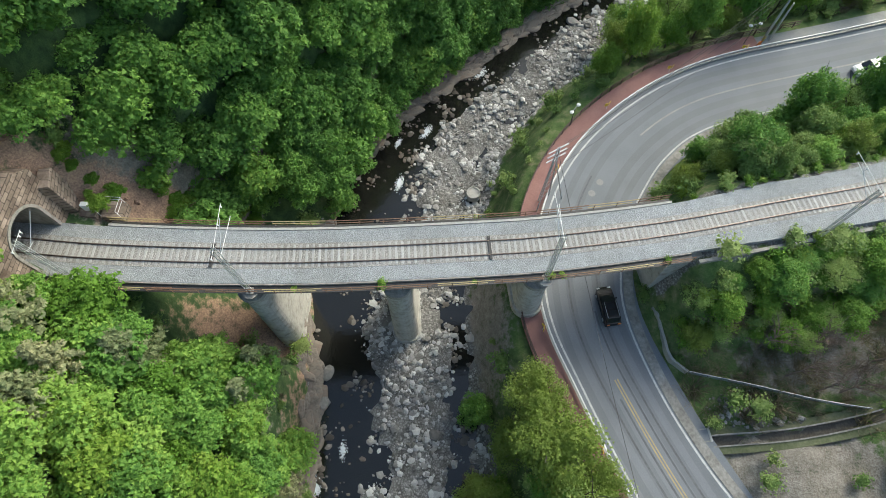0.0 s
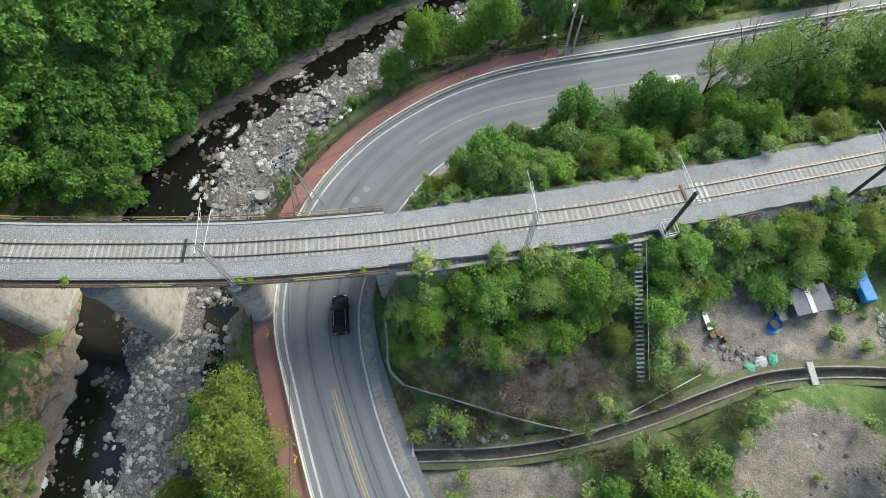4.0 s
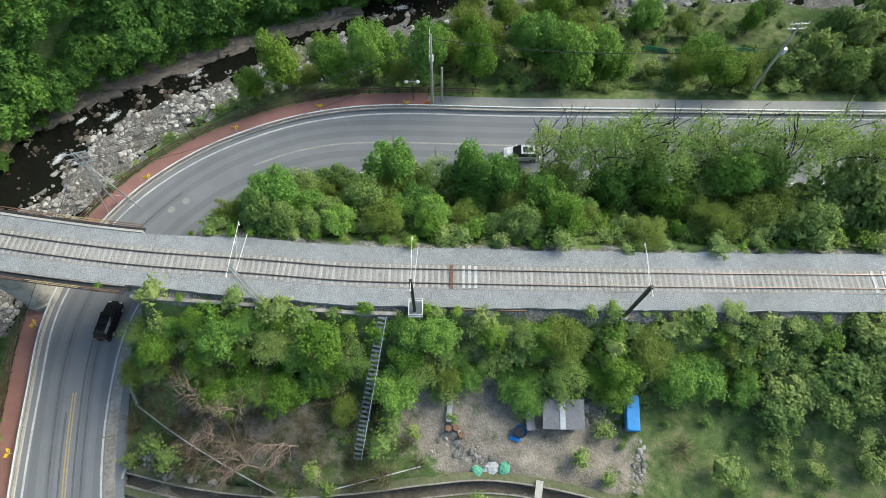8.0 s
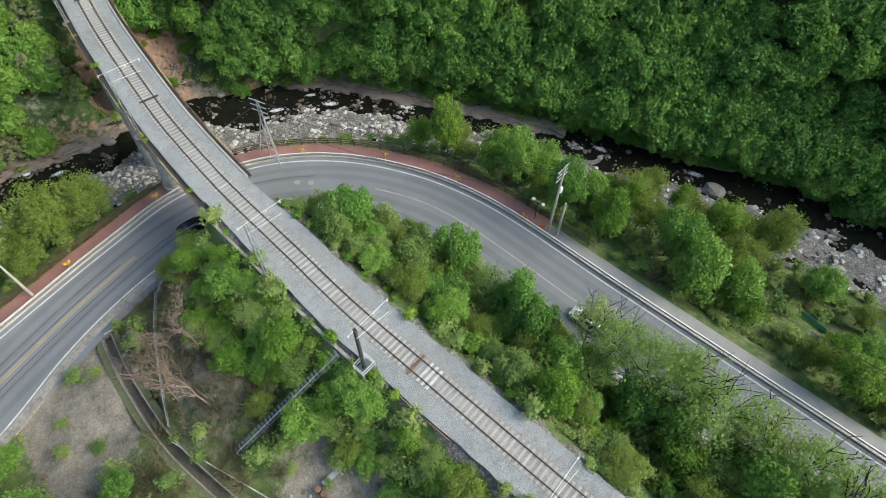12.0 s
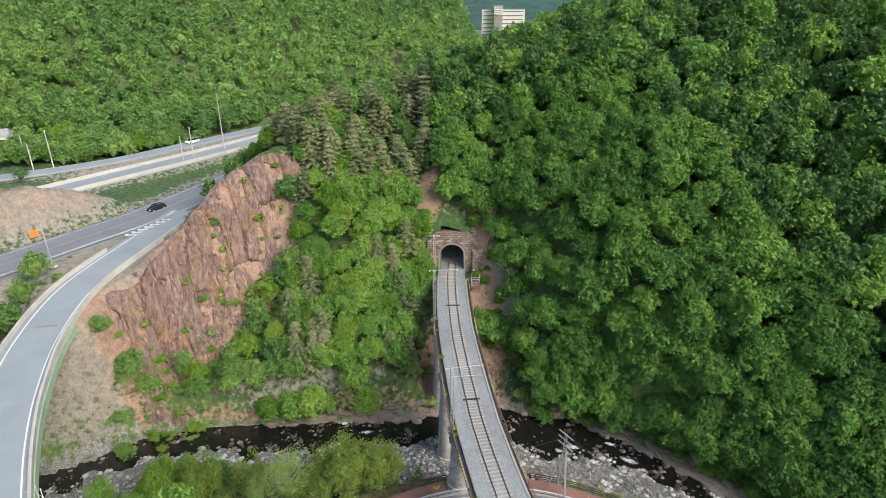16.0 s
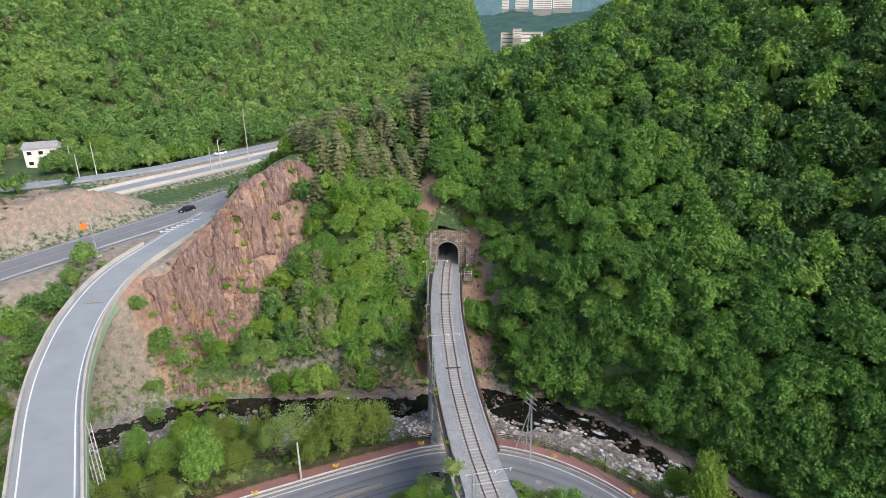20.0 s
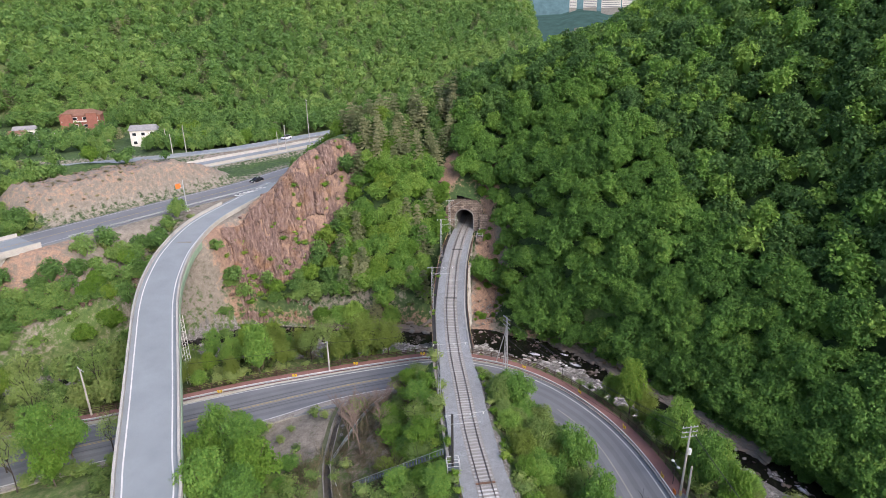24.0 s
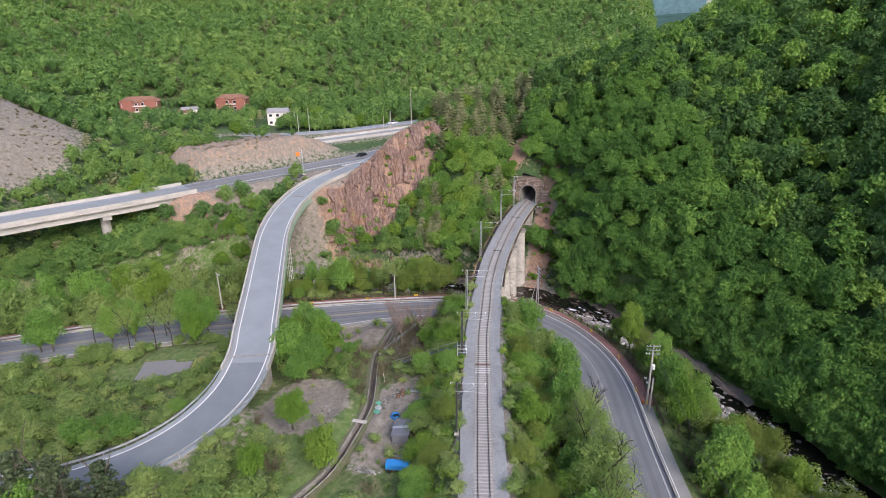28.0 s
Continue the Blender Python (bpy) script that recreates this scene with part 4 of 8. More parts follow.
portal.matrix_basis = pose(PX, PY, PZ - 0.3, 0, 0, -4)
part("headwall", portal_wall([(-5.2, 0), (-5.2, 6.3), (-3.5, 8.1), (3.2, 8.1), (5.0, 6.6), (5.0, 0)], 3.5), PORTAL_STONE, portal)
part("arch_ring", ring(PR, PR + 0.28, 0.0, 0.1), CONCRETE_STAINED, portal)
part("coping", box((0.9, 6.9, 0.22), pose(-0.3, 0, 8.2), 0.05), PORTAL_STONE, portal)
part("tunnel_lining", ring(PR - 0.02, PR + 0.3, -34, -0.05), CONCRETE_STAINED, portal)
# Added dark plate stands in for the darkness deeper in the tunnel.
part("dark_bore_plate", box((0.3, 7, 8), pose(-34, 0, 3)), DARK_STEEL, portal)
for s in (-1, 1):
    part("wing_wall", box((1.2, 2.2, 5.2), pose(0.1, s * 5.2, 2.0, 0, 0, s * 14), 0.08), PORTAL_STONE, portal)

# ---------------------------------------------------------------- ramp flyover and highway
flyover = thing("flyover_ramp", "curving concrete road ramp on a green steel girder", "flyover")
_deck = RAMP
strip("deck", _deck, -4.05, 4.05, 0.0, 0.45, RAMP_ASPHALT).parent = flyover
for s in (-1, 1):
    strip("edge_line", _deck, s * 3.0 - 0.1, s * 3.0 + 0.1, 0.016, 0.016, LINE_BRIGHT).parent = flyover
    strip("barrier", _deck[(_deck[:, 0] < 67) & (_deck[:, 0] > (-37 if s > 0 else -99))], s * 3.75, s * 4.1, 0.75, 1.2, CONCRETE).parent = flyover
    _g = _deck[_deck[:, 0] >= 67]
    strip("guard_beam", _g, s * 3.92, s * 4.0, 0.78, 0.32, STEEL).parent = flyover
    for (x, y, z), a in along(offset(_g, s * 4.02), 3.0, 0.5):
        part("guard_post", tube((x, y, z - 0.4), (x, y, z + 0.72), 0.06, seg=8), STEEL, flyover)
span = _deck[(_deck[:, 0] < 62) & (_deck[:, 0] > -12)]
for a in (-2.6, 1.4):
    strip("girder", span, a, a + 1.2, -0.45, 1.7, GREEN_PAINT).parent = flyover
for a in (-4.22, 4.11):
    strip("side_plate", span, a, a + 0.11, -0.3, 1.5, GREEN_PAINT).parent = flyover
_j = RAMP[int(np.argmin(np.abs(RAMP[:, 0] - 63.0)))]
part("joint", box((0.45, 7.4, 0.03), pose(_j[0], _j[1], _j[2] + 0.02, 0, 0, 26)), CONCRETE_STAINED, flyover)
for px, py, pz in ((19.5, -32.6, 11.3), (45.0, -18.6, 8.3)):
    g = height(px, py)
    part("column", tube((px, py, g - 0.5), (px, py, pz - 0.9), 0.9, seg=20), CONCRETE, flyover)
    part("pier_head", box((1.8, 6.4, 1.0), pose(px, py, pz - 0.45, 0, 0, 29), 0.1), CONCRETE, flyover)
part("abutment", box((3, 6.6, 8), pose(64.2, -7.9, 3.2, 0, 0, 16), 0.1), CONCRETE_STAINED, flyover)
part("abutment", box((5, 7.2, 5.5), pose(-13.5, -43.6, 12.8, 0, 0, 8), 0.1), CONCRETE_STAINED, flyover)

highway = thing("highway_bridge", "pale concrete highway bridge with girders and a pier", "bridge")
strip("deck", HIGHWAY, -6.2, 6.2, 0.0, 0.5, ASPHALT).parent = highway
for s in (-1, 1):
    strip("edge_line", HIGHWAY, s * 5.2 - 0.08, s * 5.2 + 0.08, 0.015, 0.015, WHITE_LINE).parent = highway
    strip("parapet", HIGHWAY[HIGHWAY[:, 0] > -5], s * 5.9, s * 6.3, 0.9, 1.5, CONCRETE).parent = highway
strip("slab", HIGHWAY[HIGHWAY[:, 0] > -5], -5.85, 5.85, 0.012, 0.012, RAMP_ASPHALT).parent = highway
strip("new_surface", RAMP[RAMP[:, 0] > 64.5], -2.85, 2.85, 0.008, 0.008, surface("ramp_newer_asphalt", (0.14, 0.16, 0.172), (0.215, 0.242, 0.257), 9.0, 0.2, 0.85, 0, 0.2, 0.01)).parent = flyover
strip("centre_line", HIGHWAY, -0.1, 0.1, 0.015, 0.015, YELLOW_LINE).parent = highway
span = HIGHWAY[HIGHWAY[:, 0] > -4]
for a in (-5.2, -1.7, 1.8, 4.0):
    strip("girder", span, a, a + 1.2, -0.5, 2.0, CONCRETE).parent = highway
for px, py in ((18.5, -89), (50, -109)):
    g = height(px, py)
    part("column", tube((px, py, g - 1), (px, py, 14.6), 1.3, seg=20), CONCRETE, highway)
    part("pier_head", box((2.4, 9.5, 1.4), pose(px, py, 15.1, 0, 0, -32), 0.15), CONCRETE, highway)
part("abutment", box((4, 13, 9), pose(-5, -76.5, 13.3, 0, 0, -28), 0.1), CONCRETE, highway)
for nm, ln, hw in (("upper_road", UPPER, 5.0), ("back_road", BACK_ROAD, 3.4)):
    o = strip(nm, ln, -hw, hw, 0.0, 0.5, RAMP_ASPHALT)
    tagged(o, "distant asphalt road on the valley side", "road", kind="structure")
    for s in (-1, 1):
        strip("edge_line", ln, s * (hw - 0.4) - 0.08, s * (hw - 0.4) + 0.08, 0.015, 0.015, WHITE_LINE).parent = o

# ---------------------------------------------------------------- trees


def leaf_cloud(rng, lobes, per, size, squash=0.75, shell=0.72, fold=False, stray=0.5, flat=1.0):
    """Sprigs over the outside of some lobes: each a small leaf blade, folded near by. Returns points and triangles."""
    pts = []
    for (cx, cy, cz, r) in lobes:
        n = max(3, int(per * r * r))
        v = rng.normal(size=(n, 3))
        v /= np.linalg.norm(v, axis=1)[:, None]
        v[:, 2] = np.where(v[:, 2] < -0.3, -v[:, 2], v[:, 2])
        rad = r * (shell + (1.12 - shell) * rng.random(n))
        c = np.array([cx, cy, cz]) + v * rad[:, None] * np.array([1, 1, squash])
        nrm = v * 0.7 + rng.normal(size=(n, 3)) * stray + np.array([0, 0, 0.75])
        nrm /= np.linalg.norm(nrm, axis=1)[:, None]
        a = np.cross(nrm, rng.normal(size=(n, 3)))
        a /= np.linalg.norm(a, axis=1)[:, None]
        b = np.cross(nrm, a)
        s = size * (0.55 + 0.9 * rng.random(n))[:, None]
        droop = nrm * s * 0.3
        low = np.array([1, 1, flat])
        a, b, droop = a * low, b * low, droop * low
        if fold:
            pts.append(np.stack([c - a * s, c + b * s * 0.5, c + a * s - droop, c - b * s * 0.5 - droop], 1))
        else:
            pts.append(np.stack([c - a * s - droop, c + b * s * 0.85 + a * s * 0.45, c - b * s * 0.85 + a * s * 0.35 - droop], 1))
    p = np.concatenate(pts).reshape(-1, 3)
    if fold:
        k = np.arange(len(p) // 4)[:, None] * 4
        return p, np.concatenate([k + np.array([[0, 3, 1]]), k + np.array([[1, 3, 2]])])
    return p, np.arange(len(p)).reshape(-1, 3)


def broad_crown(seed, clumps=36, per=600, size=0.05, fold=False, mass=2, lump=1.0, fill=0.62, shell=0.5, open_air=0.12):
    """A domed crown about 2 wide and 1.35 high: sprays of leaves in tiers over a darker leafy heart, on z = 0."""
    rng = np.random.default_rng(seed)
    ls = []
    lean = rng.normal(size=2) * 0.08
    for k in range(clumps):
        zc = 1 - 1.2 * (k + 0.5) / clumps
        q = math.sqrt(max(0.0, 1 - zc * zc)) * 0.76
        a = k * 2.39996 + rng.uniform(-0.45, 0.45) + seed
        w = rng.uniform(0.72, 1.18) * (1 - open_air * rng.random())
        lr = rng.uniform(0.17, 0.36) * lump
        ls.append((q * w * math.cos(a) + lean[0] * zc, q * w * math.sin(a) + lean[1] * zc, 0.6 + 0.56 * zc * w + rng.uniform(-0.05, 0.05), lr))
    p, f = leaf_cloud(rng, ls, per, size, 0.62, shell, fold, 0.5, 0.75)
    if not mass:
        return p, f
    bm = bmesh.new()
    bmesh.ops.create_icosphere(bm, subdivisions=mass, radius=1)
    v = np.array([w.co[:] for w in bm.verts])
    t = np.array([[w.index for w in q.verts] for q in bm.faces])
    bm.free()
    c = np.array([(q[0], q[1], q[2]) for q in ls])
    c0 = np.array([0, 0, 0.5])
    b = v @ (c - c0).T
    under = b * b - ((c - c0) ** 2).sum(1)[None] + np.array([q[3] for q in ls])[None] ** 2
    reach = np.where(under > 0, b + np.sqrt(np.clip(under, 0, None)), 0).max(1)
    reach = np.clip(reach, 0.5, None) * fill * (1 + 0.1 * rng.normal(size=len(v)))
    q = c0 + v * reach[:, None]
    q[:, 2] = np.clip(q[:, 2], 0.02, None)
    return np.vstack([p, q]), np.vstack([f, t + len(p)])


def pine_crown(seed, per=420, size=0.1, tiers=10, arms=6, knots=(0.3, 0.62, 0.92)):
    """A cone of whorled boughs: flat sprays of needles along each bough, bare stem showing between."""
    rng = np.random.default_rng(seed)
    ls = []
    for k in range(tiers):
        z = 0.2 + 0.8 * k / tiers
        q = 0.95 * (1 - k / (tiers + 0.5)) ** 0.75 * rng.uniform(0.8, 1.1)
        for j in range(arms):
            a = j * 6.283 / arms + k * 0.6 + rng.uniform(-0.3, 0.3)
            for u in knots:
                ls.append((q * u * math.cos(a), q * u * math.sin(a), z - 0.05 * u + rng.uniform(-0.015, 0.015), 0.1 + 0.1 * q))
    return leaf_cloud(rng, ls, per, size, 0.12, 0.3, False, 0.5, 0.3)


def joined(name, places, templates, mat, label, category, tint_of=None):
    """Many crowns as one uncountable growth. places: x, y, z, radius, height, turn, tint, template."""
    co, fa, ti, base = [], [], [], 0
    for (x, y, z, r, h, a, tint, k) in places:
        p, f = templates[int(k) % len(templates)]
        ca, sa = math.cos(a), math.sin(a)
        q = np.empty_like(p)
        q[:, 0] = (p[:, 0] * ca - p[:, 1] * sa) * r + x
        q[:, 1] = (p[:, 0] * sa + p[:, 1] * ca) * r + y
        q[:, 2] = p[:, 2] * h + z
        co.append(q)
        fa.append(f + base)
        ti.append(np.full(len(p), tint))
        base += len(p)
    me = raw_mesh(name, np.concatenate(co), np.concatenate(fa), False)
    at = me.attributes.new("tint", 'FLOAT', 'POINT')
    at.data.foreach_set("value", np.concatenate(ti).astype(np.float32))
    me.materials.append(mat)
    return tagged(new(name, me), label, category, kind="stuff")


def scatter(x0, x1, y0, y1, gap, seed, wanted):
    """Jittered places in a rectangle that pass a test; with ground heights."""
    rng = np.random.default_rng(seed)
    xs, ys = np.meshgrid(np.arange(x0, x1, gap), np.arange(y0, y1, gap), indexing="ij")
    xs = (xs + rng.uniform(-0.42, 0.42, xs.shape) * gap).ravel()
    ys = (ys + rng.uniform(-0.42, 0.42, ys.shape) * gap).ravel()
    m = wanted(xs, ys)
    xs, ys = xs[m], ys[m]
    z = ground(xs, ys)[0] if len(xs) else xs
    return xs, ys, z, rng


def clear(x, y, track=4.6, road_out=4.8, road_in=1.6, river=12.0, ramp_gap=6.0, high=3.0):
    """Whether a place is free of track, roads and river."""
    ok = near_line(TRACK[::3], x, y)[0] > track
    d, s, _ = near_line(ROAD, x, y)
    ok &= np.where(s > 0, d > 5 + road_out, d > 5.3 + road_in)
    ok &= near_line(RIVER, x, y)[0] > river
    ok &= near_line(RAMP, x, y)[0] > ramp_gap
    ok &= near_line(HIGHWAY[HIGHWAY[:, 0] < -2], x, y)[0] > 9 + high
    ok &= near_line(UPPER, x, y)[0] > 7 + high
    ok &= near_line(BACK_ROAD, x, y)[0] > 6 + high
    return ok


def river_side(x, y):
    d, s, _ = near_line(RIVER, x, y)
    return d, s


HILL = [broad_crown(10 + s, 40, 900, 0.064) for s in range(8)]
MID = [broad_crown(20 + s, 34, 420, 0.08, mass=1) for s in range(6)]
UPPER_CROWNS = [broad_crown(40 + s, 30, 380, 0.088, mass=1) for s in range(8)]
FAR = [broad_crown(40 + s, 24, 200, 0.11, mass=1, lump=1.1) for s in range(6)]
FAR_PINES = [pine_crown(60 + s, 130, 0.22, 6, 5, (0.35, 0.85)) for s in range(3)]
PINES = [pine_crown(60 + s, 900, 0.075, 8, 6) for s in range(4)]

# wooded north hill above the river
def north(x, y):
    d, s = river_side(x, y)
    tx = near_line(TRACK[::3], x, y)[0]
    ok = (s < -1) & (d > np.where(y > 48, 5.6, np.where(y > 38, 7.6, 11.5))) & (x > -125) & ((tx > 5.2) | (x < TUNNEL_X - 2.6)) & (y > 20 + 0.0 * x)
    bare = (x > -39) & (x < -8) & (y < 33.5 + 0.3 * (x + 28)) & (np.sin(x * 12.9898 + y * 78.233) * 43758.5453 % 1 < 0.93)
    ok &= ~bare
    return ok


def near_hill(x, y):
    return (y - 0.6 * x < 84) & (x < 85) & (x > -50)


rows_near, rows_far = [], []
for gap, seed, close in ((2.9, 3, True), (3.35, 4, False)):
    xs, ys, zs, rng = scatter(-125, 150, 22, 175, gap, seed, lambda x, y: north(x, y) & (near_hill(x, y) == close))
    for x, y, z in zip(xs, ys, zs):
        r = rng.uniform(2.6, 4.1) if close else rng.uniform(2.7, 4.1)
        (rows_near if close else rows_far).append((x, y, z + rng.uniform(0.4, 2.2), r, r * rng.uniform(1.35, 1.85), rng.random() * 6.28, rng.uniform(0.0, 0.25) + 0.3 * rng.random() ** 3, rng.integers(0, 60)))
# trees leaning out over the water along the north bank
xs, ys, zs, rng = scatter(-24, 125, 33, 135, 2.2, 6, lambda x, y: (river_side(x, y)[1] < 0) & (river_side(x, y)[0] > np.where(y > 58, 4.6, np.where(y > 48, 6.2, 8.5))) & (river_side(x, y)[0] < np.where(y > 50, 11.0, 13.5)) & (y > 40))
for x, y, z in zip(xs, ys, zs):
    r = rng.uniform(2.4, 3.9)
    rows_near.append((x, y, z + rng.uniform(-0.2, 2.6), r, r * rng.uniform(1.3, 1.8), rng.random() * 6.28, rng.uniform(0.0, 0.4), rng.integers(0, 60)))
xs, ys, zs, rng = scatter(-62, 20, 34, 92, 2.6, 19, north)
low = [(x, y, z - 0.2, r, r * 1.2, rng.random() * 6.28, rng.uniform(0, 0.3), rng.integers(0, 60)) for x, y, z, r in zip(xs, ys, zs, rng.uniform(1.3, 2.4, len(xs)))]
xs, ys, zs, rng = scatter(-24, 70, 38, 112, 1.5, 29, lambda x, y: (river_side(x, y)[1] < 0) & (river_side(x, y)[0] > np.interp(y, [40, 47, 53, 60, 66], [12.0, 9.0, 7.4, 5.6, 5.0])) & (river_side(x, y)[0] < 15) & (y > 39.5))
rows_near += [(x, y, z - 0.5, r, r * 1.25, rng.random() * 6.28, rng.uniform(0, 0.35), rng.integers(0, 60)) for x, y, z, r in zip(xs, ys, zs, rng.uniform(1.3, 2.3, len(xs)))]
joined("understorey", low, FAR, LEAF_HILL, "green shrubs growing under the hillside trees", "bushes")
joined("hillside_forest", rows_near, HILL, LEAF_HILL, "dense fresh green broadleaf forest on the steep hillside", "forest")
# Two crowns in three take the darker leaf, dimming the upper hill by colour.
joined("oak_forest", rows_far[::3] + rows_far[1::3], UPPER_CROWNS, LEAF, "green broadleaf forest high on the hill in the darker leaf colour", "forest")
joined("upper_forest", rows_far[2::3], UPPER_CROWNS, LEAF_HILL, "dense green broadleaf forest high on the hill", "forest")

# wooded hill round the tunnel and the cliff
def west(x, y):
    d, s = river_side(x, y)
    ok = clear(x, y, np.where(x > -30, 7.5, 5.5), 4, 1, np.where(y < -36, 7.5, 10.8), 6.5, 2.5) & (s < 0) & (y < 24) & ((x < -12) | (y < -35))
    u, v = 0.69 * (x + 35) - 0.73 * (y + 21), 0.73 * (x + 35) + 0.69 * (y + 21)
    bare = np.exp(-(((u - 3) / 18) ** 2 + ((v - 1.5) / 6.8) ** 2) ** 3) + 0.5 * np.exp(-(((x + 24) / 9) ** 2 + ((y + 30) / 11) ** 2)) + 0.75 * np.exp(-(((x + 20) / 6) ** 2 + ((y + 40) / 6) ** 2))
    ok &= ~((np.abs(u - 3) < 22) & (v < 0) & (v > -24))
    keep = np.sin(x * 12.9898 + y * 78.233) * 43758.5453 % 1
    ok &= ~((near_line(HIGHWAY, x, y)[0] < 34) & (near_line(UPPER, x, y)[0] < 34) & (x < -48))
    return ok & (keep > bare * 1.1) & ((ground(x, y)[2] < 0.5) | (x > -14) | ((x > -27) & (y > -14))) & ~((np.abs(x - TUNNEL_X) < 3.5) & (np.abs(y - 23) < 6)) & (np.hypot((x + 45) / 1.5, y - 19.5) > 2.6)


xs, ys, zs, rng = scatter(-125, 70, -100, 26, 3.3, 7, west)
rows, yell, pin = [], [], []
_x, _y, _z, _g = scatter(-47, -10, -8, 21, 3.0, 8, west)
xs, ys, zs = np.concatenate([xs, _x]), np.concatenate([ys, _y]), np.concatenate([zs, _z])
for x, y, z in zip(xs, ys, zs):
    r = rng.uniform(1.9, 3.3)
    row = (x, y, z - 0.5 + rng.uniform(0, 1.2), r, r * rng.uniform(1.4, 1.9), rng.random() * 6.28, rng.uniform(0.0, 0.5), rng.integers(0, 9))
    if (x < -42 and rng.random() < 0.62 and -19 < y < 20 and x > -74) or (x > -42 and y > -9 and rng.random() < 0.1):
        pin.append((x, y, z - 0.3, rng.uniform(2.3, 3.4), rng.uniform(8, 11.5), rng.random() * 6.28, rng.uniform(0.0, 0.5), rng.integers(0, 60)))
    elif x > -40 and y > -8 and rng.random() < 0.3 or rng.random() < 0.12:
        yell.append(row)
    else:
        rows.append(row)
xs, ys, zs, rng = scatter(-14, 60, -105, -34, 2.3, 9, lambda x, y: (river_side(x, y)[1] < -5.8) & (river_side(x, y)[1] > -14.5) & (near_line(RAMP, x, y)[0] > 6))
for x, y, z in zip(xs, ys, zs):
    r = rng.uniform(1.5, 2.8)
    rows.append((x, y, z - 0.5, r, r * rng.uniform(0.8, 1.4), rng.random() * 6.28, rng.uniform(0.0, 0.5), rng.integers(0, 9)))
_px, _py = np.meshgrid(np.arange(-47, -38.4, 1.2), np.arange(17.6, 29.5, 1.4), indexing="ij")
_px, _py = (_px + rng.uniform(-0.4, 0.4, _px.shape)).ravel(), (_py + rng.uniform(-0.5, 0.5, _py.shape)).ravel()
_c = ground(_px, _py)
yell += [(x, y, z - 0.2, q, q * 1.3, rng.random() * 6.28, rng.uniform(0, 0.4), rng.integers(0, 60)) for x, y, z, q, bare in zip(_px, _py, _c[0], rng.uniform(1.0, 1.9, len(_px)), _c[3]) if bare < 0.62 and (abs(y - 23.1) > 4.4 or x < TUNNEL_X - 4.5) and not (y < 21.5 and -48 < x < -41.5)]
_px, _py = rng.uniform(-37, -20, 46), rng.uniform(26.8, 34, 46)
_c = ground(_px, _py)
yell += [(x, y, z - 0.2, q, q * 1.3, rng.random() * 6.28, rng.uniform(0, 0.4), rng.integers(0, 60)) for x, y, z, q in zip(_px, _py, _c[0], rng.uniform(0.5, 1.4, 46)) if math.sin(x * 0.9 + y * 0.7) > -0.2]
joined("spur_forest", [q for q in rows if q[0] > -47 and -9 < q[1]], HILL, LEAF_HILL, "dense green broadleaf trees on the spur beside the tunnel", "forest")
joined("portal_forest", [q for q in rows if q[0] > -58 and not (q[0] > -47 and -9 < q[1])], MID, LEAF, "green broadleaf trees on the rocky spur", "forest")
joined("ridge_forest", [q for q in rows if q[0] <= -58], FAR, LEAF, "green broadleaf trees behind the ridge", "forest")
joined("fresh_thicket", yell, HILL, LEAF_YELLOW, "yellow-green fresh spring trees on the spur", "forest")
joined("pine_stand", pin, PINES, NEEDLE, "olive-brown pines along the ridge", "forest")

# far mountain
def mountain(x, y):
    u = -(x + 118) * 0.86 - (y + 70) * 0.5 - 48
    return clear(x, y) & ((u > 2) | (x < -128)) & ~((np.abs(x + 100) < 22) & (np.abs(y + 145) < 62) & (x > -118))


xs, ys, zs, rng = scatter(-560, -60, -520, 85, 5.8, 11, mountain)
rows = [(x, y, z - 0.5 + rng.uniform(0, 1.5), q, q * rng.uniform(1.2, 1.7), rng.random() * 6.28, float(np.clip(0.16 + 0.16 * math.sin(x * 0.031 + 1.3 * math.sin(y * 0.022)) * math.cos(y * 0.027 + x * 0.011) + rng.uniform(-0.1, 0.1), 0, 0.6)) + 0.3 * rng.random() ** 4, rng.integers(0, 60)) for x, y, z, q in zip(xs, ys, zs, 2.8 + 2.4 * rng.random(len(xs)))]
TINY = [broad_crown(80 + s, 13, 95, 0.145, mass=1, lump=1.25, fill=0.7) for s in range(5)]
olive = [q for k, q in enumerate(rows) if k % 37 == 4 or (k % 5 == 1 and fbm(np.array([q[0]]), np.array([q[1]]), 30.0)[0] > 0.6)]
joined("far_pines", [(x, y, z, r * 0.62, h * 1.3, a, ti, k) for x, y, z, r, h, a, ti, k in olive], FAR_PINES, NEEDLE_OLIVE, "olive pines among the far forest", "forest")
_o = {q[:2] for q in olive}
joined("mountain_foot", [q for q in rows if q[:2] not in _o and q[0] > -185 and q[1] > -210], FAR, LEAF, "green broadleaf wood at the foot of the mountain", "forest")
joined("far_forest", [q for q in rows if q[:2] not in _o and not (q[0] > -185 and q[1] > -210)], TINY, LEAF, "far green forest covering the mountain behind the houses", "forest")

